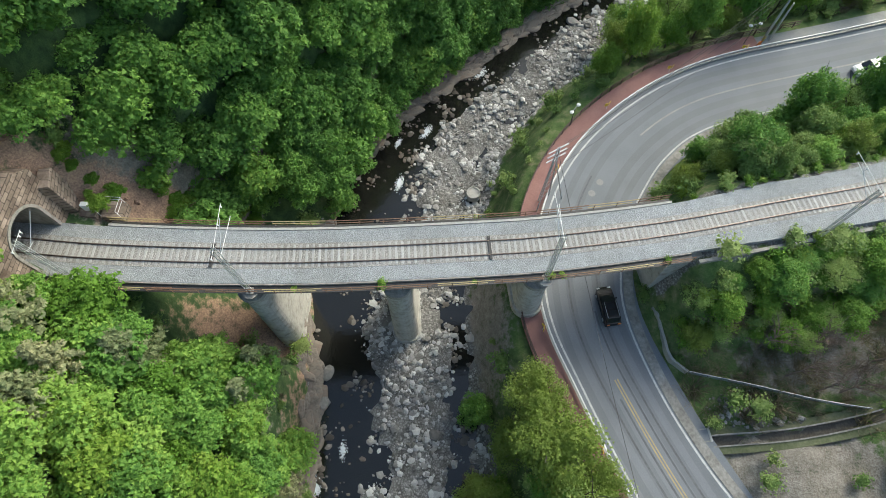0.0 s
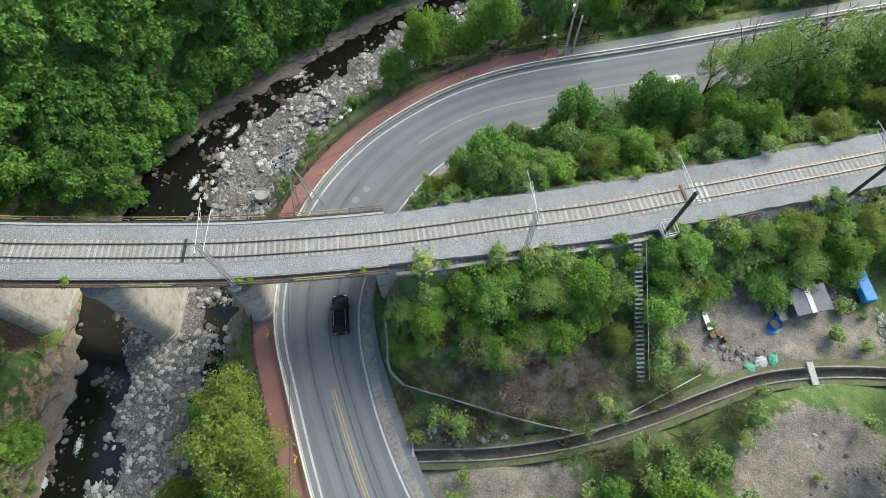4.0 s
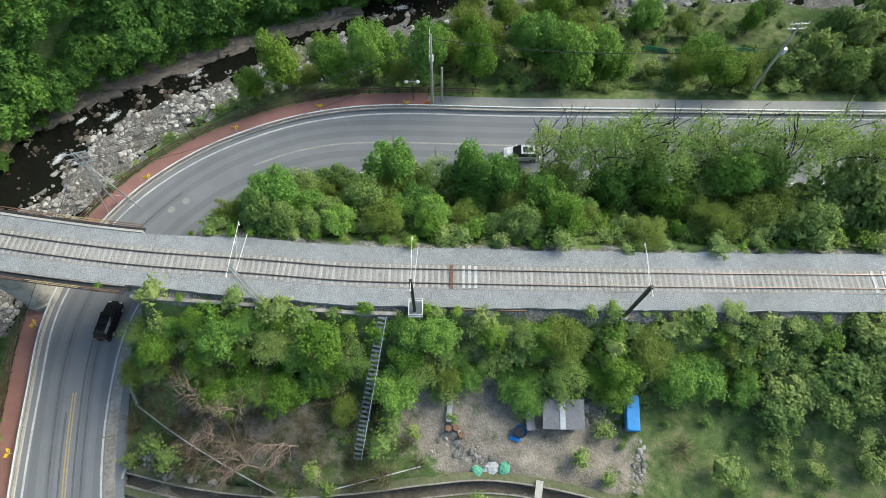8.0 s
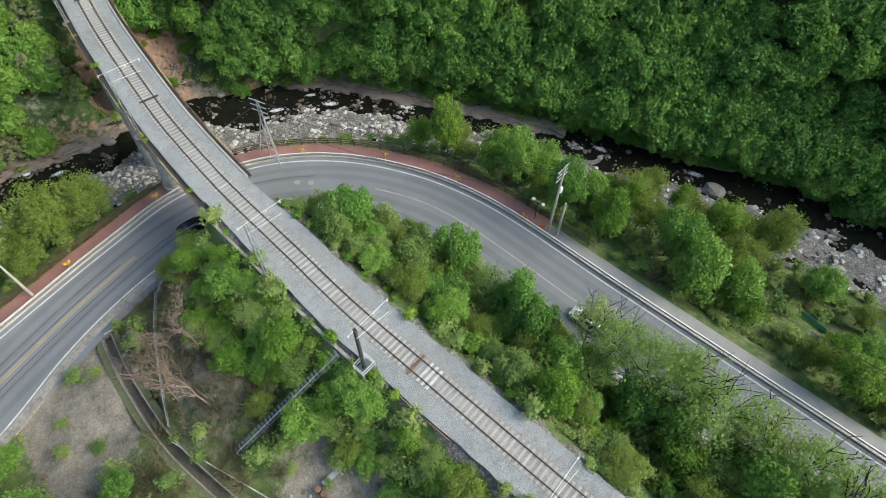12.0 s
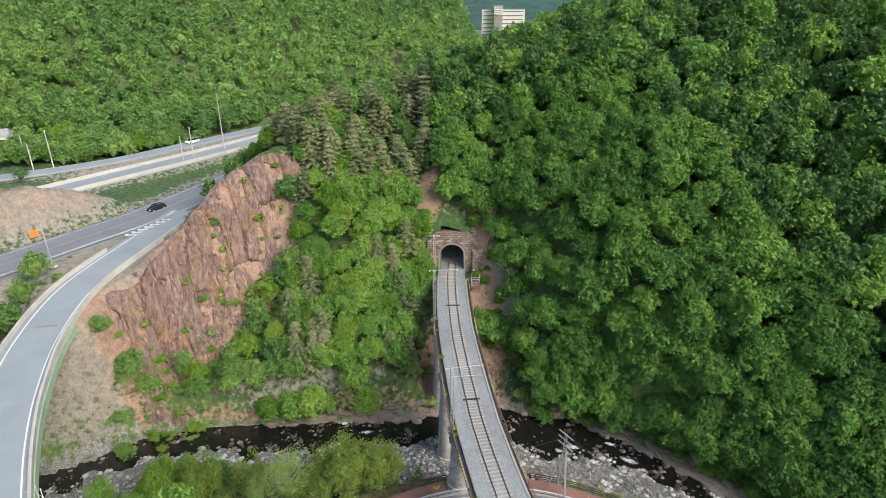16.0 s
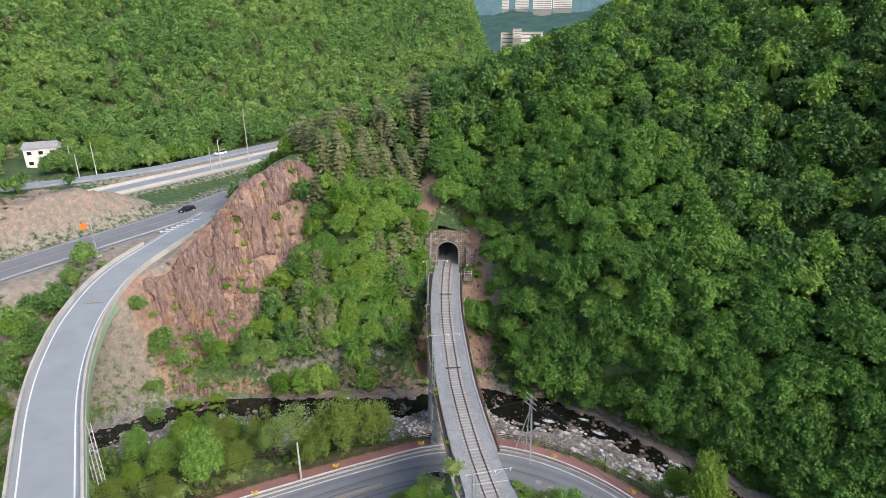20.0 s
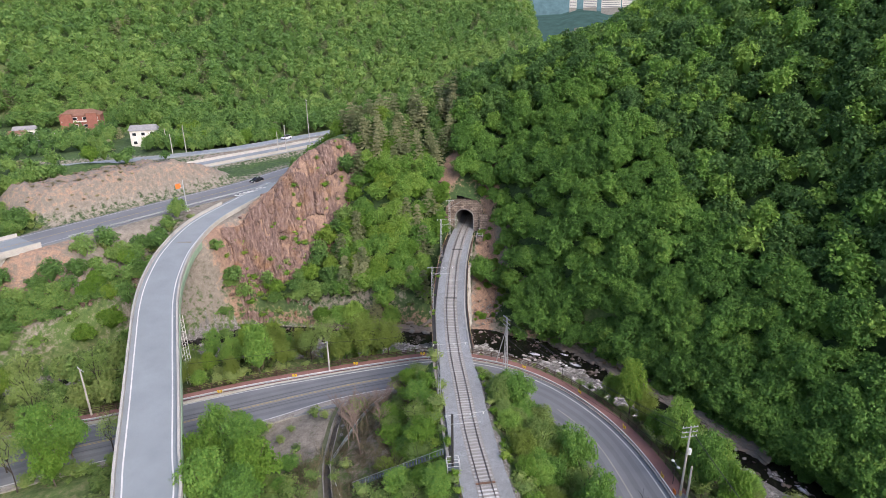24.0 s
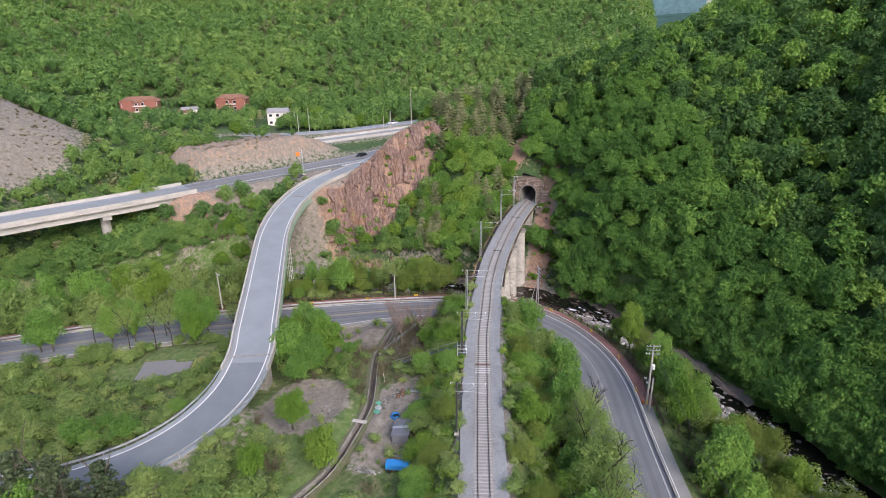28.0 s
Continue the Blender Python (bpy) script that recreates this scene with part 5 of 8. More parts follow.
# single trees and bushes near the road, the track and the yard
def trunk_mesh(seed):
    rng = random.Random(seed)
    bm = bmesh.new()
    top = Vector((rng.uniform(-0.05, 0.05), rng.uniform(-0.05, 0.05), 0.55))
    add_tube(bm, (0, 0, -0.08), top * 0.5, 0.045, 0.035, 7)
    add_tube(bm, top * 0.5, top, 0.035, 0.026, 7)
    for k in range(6):
        a = k * 1.05 + rng.uniform(-0.3, 0.3)
        st = top * rng.uniform(0.55, 1.0)
        end = st + Vector((math.cos(a) * 0.35, math.sin(a) * 0.35, rng.uniform(0.2, 0.45)))
        add_tube(bm, st, end, 0.02, 0.01, 5)
        for j in range(2):
            a2 = a + rng.uniform(-0.9, 0.9)
            add_tube(bm, end, end + Vector((math.cos(a2) * 0.22, math.sin(a2) * 0.22, rng.uniform(0.05, 0.25))), 0.01, 0.004, 4)
    me = bpy.data.meshes.new("trunk")
    bm.to_mesh(me)
    bm.free()
    me.materials.append(BARK)
    return me


TRUNKS = [trunk_mesh(s) for s in range(4)]


def limb_mesh(seed, deep=3):
    """A thin forked trunk with crooked limbs that reach the edge of the crown."""
    rng = random.Random(seed)
    bm = bmesh.new()

    def grow(a, d, length, r, level):
        b = a
        for k in range(3):
            e = b + (d + Vector((rng.uniform(-0.25, 0.25), rng.uniform(-0.25, 0.25), rng.uniform(-0.05, 0.15)))) * length / 3
            add_tube(bm, b, e, r * (1 - 0.2 * k), r * (0.8 - 0.2 * k), 5 if level else 7, False)
            if (level == 0 and k) or (0 < level < deep and k == 2) or (deep > 3 and level == 1 and k == 1):
                for j in range(3 if level == 0 or deep > 3 else 2):
                    t = rng.random() * 6.28
                    grow(e, (d * 0.5 + Vector((math.cos(t), math.sin(t), 0.25)) * 0.8), length * 0.58, r * 0.5, level + 1)
            b = e
    grow(Vector((0, 0, -0.08)), Vector((0.1, 0.05, 1.0)), 0.7, 0.04, 0)
    me = bpy.data.meshes.new("trunk")
    bm.to_mesh(me)
    bm.free()
    me.materials.append(BARK_DARK if deep < 4 else BARK_BARE)
    return me


BARK_BARE = surface("grey_red_twigs", (0.14, 0.1, 0.08), (0.3, 0.23, 0.19), 14.0, 2.0, 0.9)
BARK_DARK = surface("dark_bark", (0.025, 0.02, 0.017), (0.08, 0.065, 0.05), 14.0, 2.0, 0.9, 0, 0.6)
BRANCHED = [limb_mesh(s) for s in range(4)]


def crown_mesh(tpl, mat):
    me = raw_mesh("crown", tpl[0], tpl[1], False)
    at = me.attributes.new("tint", 'FLOAT', 'POINT')
    at.data.foreach_set("value", np.full(len(tpl[0]), 0.25, np.float32))
    me.materials.append(mat)
    return me


NEAR = [broad_crown(s, 38 + 3 * s, 1500, 0.043, mass=2, fill=0.52, open_air=0.42) for s in range(6)]
CROWNS = [crown_mesh(t, LEAF_HILL) for t in NEAR]
CROWNS_O = [crown_mesh(t, LEAF_OLIVE) for t in NEAR]
CROWNS_F = [crown_mesh(broad_crown(180 + q, 48, 1900, 0.03, mass=2, fill=0.5, shell=0.35, open_air=0.4), LEAF_ROADSIDE) for q in range(4)]
CROWNS_Y = [crown_mesh(t, LEAF_YELLOW) for t in NEAR]
CROWNS_P = [crown_mesh(pine_crown(66 + s, 700, 0.07), NEEDLE_GREEN) for s in range(3)]
def lifted(tpl, low, tall):
    """The same crown carried higher on its stem."""
    p = tpl[0].copy()
    p[:, 2] = low + tall * p[:, 2]
    return p, tpl[1]


SPARSE = [crown_mesh(lifted(broad_crown(100 + s, 40, 1000, 0.026, mass=0, shell=0.1, open_air=0.55), 0.3, 0.68), LEAF_PALE) for s in range(4)]


def tree(x, y, z, r, h, turn, kind, rng):
    sets = {"green": CROWNS, "fresh": CROWNS_Y, "sparse": SPARSE, "pine": CROWNS_P, "olive": CROWNS_O, "fine": CROWNS_F}[kind]
    words = {"green": "broadleaf tree in full green leaf", "fresh": "tree in fresh yellow-green spring leaf", "sparse": "tall thin tree with sparse young leaves", "pine": "grey-green pine tree with layered boughs", "olive": "broadleaf tree in dull olive-green leaf", "fine": "wide tree with fine yellowish-green young leaves"}[kind]
    ob = thing("tree", words, "tree", "roadside trees", Matrix.LocRotScale((x, y, z), Euler((0, 0, turn)), (r, r, h)))
    for nm, me in (("trunk", rng.choice(BRANCHED if kind == "sparse" else TRUNKS)), ("crown", rng.choice(sets))):
        c = new(nm, me)
        c.parent = ob
    return ob


BARE = [limb_mesh(20 + s, 4) for s in range(3)]
for k, (x, y, r, h) in enumerate(((35.5, 12.2, 3.2, 6.5), (38.8, 10.8, 2.8, 6.0), (41.3, 10.6, 3.0, 8.5), (44.4, 13.6, 3.0, 9.0), (33.5, 15.4, 2.6, 5.5), (38.2, 14.6, 3.0, 6.0))):
    ob = thing("bare_tree", "leafless reddish-grey tree with fine spreading twigs", "tree", "bare trees", Matrix.LocRotScale((x, y, height(x, y) - 0.2), Euler((0, 0, k * 1.7)), (r, r, h)))
    new("trunk", BARE[k % 3]).parent = ob
tree_rng = random.Random(5)
THICKET = []


def plant(x0, x1, y0, y1, gap, seed, wanted, kinds, rlo, rhi, klo=1.7, khi=2.3):
    xs, ys, zs, rng = scatter(x0, x1, y0, y1, gap, seed, wanted)
    for x, y, z in zip(xs, ys, zs):
        r = rng.uniform(rlo, rhi) * (0.65 if rng.random() < 0.35 else 1.0)
        if x > 88 or y < -28:
            THICKET.append((x, y, z - 0.1, r, r * rng.uniform(klo, khi), rng.random() * 6.28, rng.uniform(0, 0.5), rng.integers(0, 9)))
            continue
        tree(x, y, z - 0.1, r, r * rng.uniform(klo, khi), rng.random() * 6.28, tree_rng.choice(kinds), tree_rng)


def between(x, y):
    d, s, _ = near_line(TRACK[::3], x, y)
    e, q, _ = near_line(ROAD, x, y)
    return (s > 0) & (d > 5.2) & (q < 0) & (e > 6.6) & (x > 24) & (x < 120)


plant(22, 130, 28, 75, 3.0, 21, between, ("green", "olive", "fine", "fresh", "fine"), 1.7, 3.5, 1.2, 2.1)
def embank(x, y):
    d, s, _ = near_line(TRACK[::3], x, y)
    e, q, _ = near_line(ROAD, x, y)
    yard = (x > 54) & (x < 84) & (d > 10.5)
    return (s < 0) & (d > 4.9) & (d < 13) & (e > 8) & (x > 25) & (x < 130) & ~yard & ~((np.abs(x - 50.2) < 1.3))


plant(24, 130, 8, 52, 2.6, 22, embank, ("fine", "fresh", "fresh", "green", "sparse"), 1.8, 3.0, 0.9, 1.4)
def riverbank(x, y):
    d, s, _ = near_line(ROAD, x, y)
    e, q = river_side(x, y)
    t = near_line(TRACK[::3], x, y)[0]
    return (s > 0) & (d > 10.2) & (e > np.where((y > 52) | (y < -36), 7.0, 9.3)) & (q > 0) & (t > 9) & ~((y > 20) & (x < 20)) & ~((x > 64) & (x < 100) & (d > 13.5) & (np.sin(x * 1.7 + y) > -0.6))


plant(-2, 120, -112, 100, 4.4, 23, riverbank, ("fine", "fresh", "fine", "sparse", "green"), 2.0, 3.8, 1.6, 2.5)
def south(x, y):
    d, s, _ = near_line(ROAD, x, y)
    return clear(x, y, 17, 6, 3, 12, 6.5) & (s < 0) & ~((np.hypot((x - 72) / 1.6, y - 5) < 8)) & ~((x > 51) & (x < 80) & (y > -40) & (y < -13)) & ~((x > 28) & (x < 86) & (y > np.where(x < 47, -6, 4))) & (near_line(DITCH, x, y)[0] > 3)


plant(28, 120, -60, 10, 4.6, 24, south, ("green", "green", "green"), 1.6, 3.0, 1.0, 1.6)

_pts = [(x, y) for x, y in INNER if 60 < x < 125 and y > 40]
for k, (x, y) in enumerate(_pts[::3]):
    xx, yy = x + tree_rng.uniform(-1, 1) + 0.5, y - tree_rng.uniform(-0.1, 2.2)
    r = tree_rng.uniform(3.6, 5.2)
    tree(xx, yy, height(xx, yy) - 0.2, r, tree_rng.uniform(10, 14), tree_rng.random() * 6.28, "sparse", tree_rng)
for k, (x, y) in enumerate([(x, y) for x, y in INNER if 40 < x < 92][::5]):
    xx, yy = x + tree_rng.uniform(-1.5, 1.5), y - tree_rng.uniform(3.0, 5.5)
    tree(xx, yy, height(xx, yy) - 0.2, tree_rng.uniform(2.8, 3.8), tree_rng.uniform(7, 9.5), tree_rng.random() * 6.28, ("green", "green", "sparse")[k % 3], tree_rng)
for x, y, r, h, kind in ((10.6, 5.2, 5.0, 8.2, "fine"), (12.6, -1.5, 4.8, 9, "sparse"), (9, 10.5, 3.6, 6.8, "fine"), (14.0, 1.5, 3.4, 6.2, "fine"), (6.8, 6.0, 3.2, 6.0, "fine"), (19, -13.5, 3.8, 9.5, "green"), (8, -8, 3.6, 8, "fine"), (13, -5, 3.0, 7, "sparse"), (3.5, 1, 3.2, 7, "fine"), (4, -14, 3.4, 8, "green"), (52, -31, 3.0, 7, "fresh"), (44, -36, 3.8, 9.5, "sparse"), (39, -45, 3.6, 10, "sparse"), (73.5, 6.5, 3.2, 6.0, "fresh"), (56, -4.5, 4.4, 8.2, "green"), (52.5, 0.5, 4.2, 8.4, "fresh"), (57.5, 0.5, 3.4, 7.0, "green"), (47.5, -4, 3.8, 8, "green"), (43.5, -10, 3.2, 8.2, "green"), (50, -8.5, 3.6, 7.5, "fresh"), (31, -54, 3.6, 9, "sparse"), (28, -41, 3.6, 10, "sparse"), (79.5, 15, 3.0, 7.5, "fresh"), (101.5, -13.5, 4.4, 13, "pine"), (104.5, -15, 5.5, 8, "pine"), (97.5, -4.5, 3.4, 11, "pine"), (100.5, -8.5, 4.2, 13, "pine"), (105, -3, 4.6, 12, "pine"), (108, -24, 5.5, 8, "pine"), (111, -14, 5.6, 8, "pine"), (103, -11, 4, 7, "green"), (113, -32, 5, 8, "pine"), (57, -44, 3.4, 9.5, "sparse"), (55.3, -38.5, 3.6, 10, "sparse"), (53, -36.6, 3.2, 9, "sparse"), (44, -70, 4.0, 10, "green"), (48, -77, 4.4, 10.5, "green"), (39, -63, 3.8, 9.5, "fresh"), (53, -84, 4.2, 10, "green"), (34, -57, 3.6, 9, "fresh"), (46, -62, 3.4, 9, "green"), (41, -54, 3.2, 8.5, "fresh"), (86, 8, 2.4, 6, "fresh"), (26, 56.5, 2.8, 9, "fresh"), (36, 61.5, 2.8, 9, "green"), (43.5, 63.5, 3.0, 9.5, "green"), (50, 65, 2.8, 9, "fresh"), (62, 70, 4.2, 9.5, "green"), (57, 72, 3.6, 8.5, "green"), (66, 73, 3.4, 8, "green"), (78, 76, 2.6, 6, "fresh")):
    tree(x, y, height(x, y) - 0.2, r, h, x * 3.1, kind, tree_rng)

# low bushes, weeds and dry brush over the open ground
def scrub(x, y):
    u, v = 0.69 * (x + 35) - 0.73 * (y + 21), 0.73 * (x + 35) + 0.69 * (y + 21)
    crest = (np.abs(u - 4) < 21) & (v < 4) & (v > -15)
    plot = (np.abs(x - 60) < 8) & (np.abs(y + 31) < 8)
    return clear(x, y, 3.45, 3.9, 1.3, 10.4, 4.8, 0.0) & (x < 125) & ~crest & ~plot


yard_x = lambda x, y: (x > 54) & (x < 86) & (y > 12) & (y < 27)
xs, ys, zs, rng = scatter(-52, 125, -112, 92, 2.1, 51, scrub)
d, s = river_side(xs, ys)
cov = ground(xs, ys)
keep = rng.random(len(xs))
g_rows, b_rows = [], []
for x, y, z, dd, ss, soil, rock, k in zip(xs, ys, zs, d, s, cov[2], cov[3], keep):
    if ss < 0 and y > 33 and dd > 15:
        continue
    if k < soil * 0.95 + rock * 0.62 or ((54 < x < 86 and 12 < y < 25) and k < 0.8):
        continue
    r = 0.6 + 1.4 * rng.random() ** 1.5
    if rng.random() < 0.2:
        continue
    row = (x, y, z - 0.15, r, r * rng.uniform(0.9, 1.5), rng.random() * 6.28, rng.uniform(0, 0.6), rng.integers(0, 9))
    dry = (26 < x < 62 and 4 < y < 20) or rng.random() < 0.1
    (b_rows if dry and rng.random() < 0.55 else g_rows).append(row)
BUSH = [broad_crown(140 + q, 12, 160, 0.09, mass=1, lump=1.3, fill=0.68, open_air=0.3) for q in range(6)]
# bushes that close the railway bank and the strip beside the road
def bank_bush(x, y):
    d, s, _ = near_line(TRACK[::3], x, y)
    e, q, _ = near_line(ROAD, x, y)
    low = (s < 0) & (d < 11) & (e > 7.5) & ~((np.abs(x - 50.2) < 0.9) & (d > 3))
    high = (s > 0) & (q < 0) & (e > 6.9)
    return (low | high) & (d > 3.45) & (x > 25) & (x < 128)


xs, ys, zs, rng = scatter(24, 128, 8, 75, 1.9, 57, bank_bush)
y_rows = []
for x, y, z in zip(xs, ys, zs):
    r = (0.8 + 1.0 * rng.random()) * (0.55 if near_line(TRACK[::3], np.array([x]), np.array([y]))[0][0] < 4.6 else 1.0)
    (y_rows if rng.random() < 0.45 else g_rows).append((x, y, z - 0.15, r, r * rng.uniform(0.9, 1.5), rng.random() * 6.28, rng.uniform(0, 0.6), rng.integers(0, 9)))
joined("bank_bushes", y_rows, BUSH, LEAF_YELLOW, "fresh yellow-green bushes along the railway bank", "bushes")
joined("undergrowth", g_rows, BUSH, LEAF_OLIVE, "low green bushes and weeds over the banks", "bushes")


def twig_bundle(seed, n=46):
    """A bare shrub: crooked thin shoots that fork once."""
    rng = np.random.default_rng(seed)
    p = []
    for k in range(n):
        a = rng.random() * 6.283
        d = np.array([math.cos(a) * 0.7, math.sin(a) * 0.7, rng.uniform(0.3, 1.0)])
        b0 = rng.normal(size=3) * np.array([0.2, 0.2, 0.02])
        w = np.cross(d, rng.normal(size=3))
        w *= 0.02 / np.linalg.norm(w)
        tip = b0 + d * rng.uniform(0.6, 1.1)
        p += [b0 - w, b0 + w, tip]
        for j in range(3):
            m = b0 + (tip - b0) * rng.uniform(0.3, 0.8)
            q = m + (d + rng.normal(size=3) * 0.7) * rng.uniform(0.25, 0.5)
            p += [m - w * 0.6, m + w * 0.6, q]
    p = np.array(p)
    p[:, 2] = np.clip(p[:, 2], 0, None)
    return p, np.arange(len(p)).reshape(-1, 3)


TWIGS = [twig_bundle(210 + q) for q in range(4)]
xs, ys, zs, rng = scatter(27, 52, 7, 20, 2.0, 58, lambda x, y: scrub(x, y) & (near_line(DITCH, x, y)[0] > 1.6))
b_rows += [(x, y, z - 0.1, rng.uniform(0.8, 1.5), rng.uniform(0.7, 1.3), rng.random() * 6.28, rng.uniform(0, 0.6), rng.integers(0, 9)) for x, y, z in zip(xs, ys, zs)]
b_rows = [(x, y, z, r * 1.3, h * 1.6, a, ti, k) for (x, y, z, r, h, a, ti, k) in b_rows]
joined("dry_brush", b_rows, TWIGS, BRUSH, "dry brown brush and bare twigs on the bank", "brush")

# shrubs rooted in the cracks of the rock face
rng = np.random.default_rng(63)
_u, _v = rng.uniform(-17, 24, 330), rng.uniform(-2.0, 14, 330)
_k = ((fbm(_u, _v, 2.5) > 0.05) | (_v > 7.0)) & (near_line(RAMP, -35 + 0.69 * _u + 0.73 * _v, -21 - 0.73 * _u + 0.69 * _v)[0] > 5.5)
_u, _v = _u[_k], _v[_k]
_x, _y = -35 + 0.69 * _u + 0.73 * _v, -21 - 0.73 * _u + 0.69 * _v
_z = ground(_x, _y)[0]
joined("cliff_shrubs", [(x, y, z + 0.1, q, q * rng.uniform(0.8, 1.2), rng.random() * 6.28, rng.uniform(0, 0.5), rng.integers(0, 60)) for x, y, z, q in zip(_x, _y, _z, 0.5 + 1.3 * rng.random(len(_x)) ** 2)], BUSH, LEAF_YELLOW, "small fresh green shrubs growing out of the rock face", "bushes")
def rough_ground(x, y):
    d, q, _ = near_line(ROAD, x, y)
    return clear(x, y, 12, 6, 1.2, 12, 5.2) & (q < 0) & (np.hypot((x - 67) / 1.2, y - 5) > 9) & ~((np.abs(x - 60) < 7.5) & (np.abs(y + 31) < 8)) & ~((x > 26) & (x < 90) & (y > np.where(x < 47, -7, 5))) & (fbm(x, y, 7.0) > -0.55)


xs, ys, zs, rng = scatter(28, 130, -75, 12, 2.3, 66, rough_ground)
low_rows = [(x, y, z - 0.3, r, r * rng.uniform(0.9, 1.4), rng.random() * 6.28, rng.uniform(0, 0.5), rng.integers(0, 60)) for x, y, z, r in zip(xs, ys, zs, 0.9 + 1.3 * rng.random(len(xs)) ** 1.6)]
joined("rough_bushes", low_rows, BUSH, LEAF_OLIVE, "dense low bushes over the rough ground beside the ramp", "bushes")
joined("thicket", THICKET, MID, LEAF_OLIVE, "dense green trees and bushes beyond the road", "bushes")


def behind_highway(x, y):
    cov = ground(x, y)
    u, v = 0.69 * (x + 35) - 0.73 * (y + 21), 0.73 * (x + 35) + 0.69 * (y + 21)
    open_strip = (np.abs(u - 3) < 24) & (v > -34) & (v < 2)
    open_strip |= (near_line(HIGHWAY, x, y)[0] < 34) & (near_line(UPPER, x, y)[0] < 34) & (x < -48)
    return ~open_strip & clear(x, y, 6, 6, 3, 12, 6, 7.0) & (cov[2] < 0.4) & ((x < 5) | (y < -70))


xs, ys, zs, rng = scatter(-118, 90, -215, -52, 4.3, 61, behind_highway)
rows, pin = [], []
for x, y, z in zip(xs, ys, zs):
    if any(math.hypot(x - hx, y - hy) < 13 for hx, hy in ((-120, -148), (-103, -192), (-104, -110), (-113, -170), (-103, -165), (-109, -157))):
        continue
    r = rng.uniform(1.6, 3.4)
    if rng.random() < 0.15:
        pin.append((x, y, z - 0.3, r, rng.uniform(3.5, 6), rng.random() * 6.28, rng.uniform(0.1, 0.6), rng.integers(0, 9)))
    else:
        rows.append((x, y, z - 0.3, r, r * rng.uniform(1.3, 2.0), rng.random() * 6.28, rng.uniform(0, 0.5), rng.integers(0, 9)))
joined("valley_wood", [q for q in rows if q[1] > -128], FAR, LEAF, "green scrub wood behind the highway", "forest")
joined("far_wood", [q for q in rows if q[1] <= -128], TINY, LEAF, "green scrub wood round the houses", "forest")
joined("scattered_pines", pin, FAR_PINES, NEEDLE, "scattered dark pines behind the highway", "forest")

xs, ys, zs, rng = scatter(-75, 60, -172, -72, 1.7, 71, lambda x, y: (ground(x, y)[2] > 0.6) & (near_line(HIGHWAY, x, y)[0] > 8))
joined("dry_grass", [(x, y, z - 0.1, r, r * 0.6, rng.random() * 6.28, rng.uniform(0, 0.6), rng.integers(0, 60)) for x, y, z, r in zip(xs, ys, zs, rng.uniform(0.35, 1.0, len(xs))) if rng.random() < 0.55], BUSH[:3], DRY_GRASS, "tufts of dry yellow grass on the bare slopes", "grass")

# crags of the cliff: upright slabs of rock let into the slope
rng = np.random.default_rng(91)
rows = []
for k in range(130):
    x, y = -29 + rng.normal() * 3.0, -24 + rng.normal() * 8
    if k % 2 == 0:
        x, y = (-26 + rng.normal() * 4, 30 + rng.normal() * 2.0) if k % 8 else (-44 + rng.normal() * 3, 31 + rng.normal() * 3)
        rows.append([x, y, 0, rng.uniform(0.2, 0.6), rng.uniform(0.2, 0.7), rng.random() * 6.28, 0, rng.integers(0, 9)])
        continue
    rows.append([x, y, 0, rng.uniform(0.3, 1.1), rng.uniform(0.3, 1.0), rng.random() * 6.28, 0, rng.integers(0, 9)])
for k in range(420):
    i = int(rng.integers(8, len(RIVER) - 60))
    ry = RIVER[i, 1]
    if ry > -6:
        continue
    o = -rng.uniform(-0.4, 2.4) - (4.6 if ry > 52 else 7.2 if ry > 38 else 10.3)
    n2 = sideways(RIVER)[i]
    rows.append([RIVER[i, 0] + n2[0] * o, RIVER[i, 1] + n2[1] * o, 0, rng.uniform(0.4, 1.2), rng.uniform(0.35, 0.9), rng.random() * 6.28, 0, rng.integers(0, 9)])
_ok = near_line(RAMP, np.array([r[0] for r in rows]), np.array([r[1] for r in rows]))[0] > 5.5
rows = [r for r, k in zip(rows, _ok) if k]
zz = ground(np.array([r[0] for r in rows]), np.array([r[1] for r in rows]))[0]
for r, z in zip(rows, zz):
    r[2] = z - 0.1


def slab_templates(n):
    out = []
    for k in range(n):
        bm = bmesh.new()
        bmesh.ops.create_icosphere(bm, subdivisions=2, radius=1)
        g = np.random.default_rng(700 + k)
        v = np.array([w.co[:] for w in bm.verts])
        for j in range(9):
            d = g.normal(size=3)
            d[2] *= 0.4
            d /= np.linalg.norm(d)
            lim = g.uniform(0.45, 0.75)
            over = np.clip(v @ d - lim, 0, None)
            v -= over[:, None] * d
        v *= np.array([1, g.uniform(0.5, 0.9), 1])
        t = np.array([[w.index for w in q.verts] for q in bm.faces])
        bm.free()
        out.append((v, t))
    return out


joined("crags", rows, slab_templates(5), CLIFF, "rough reddish-brown crags of the cliff and river bank", "rock")

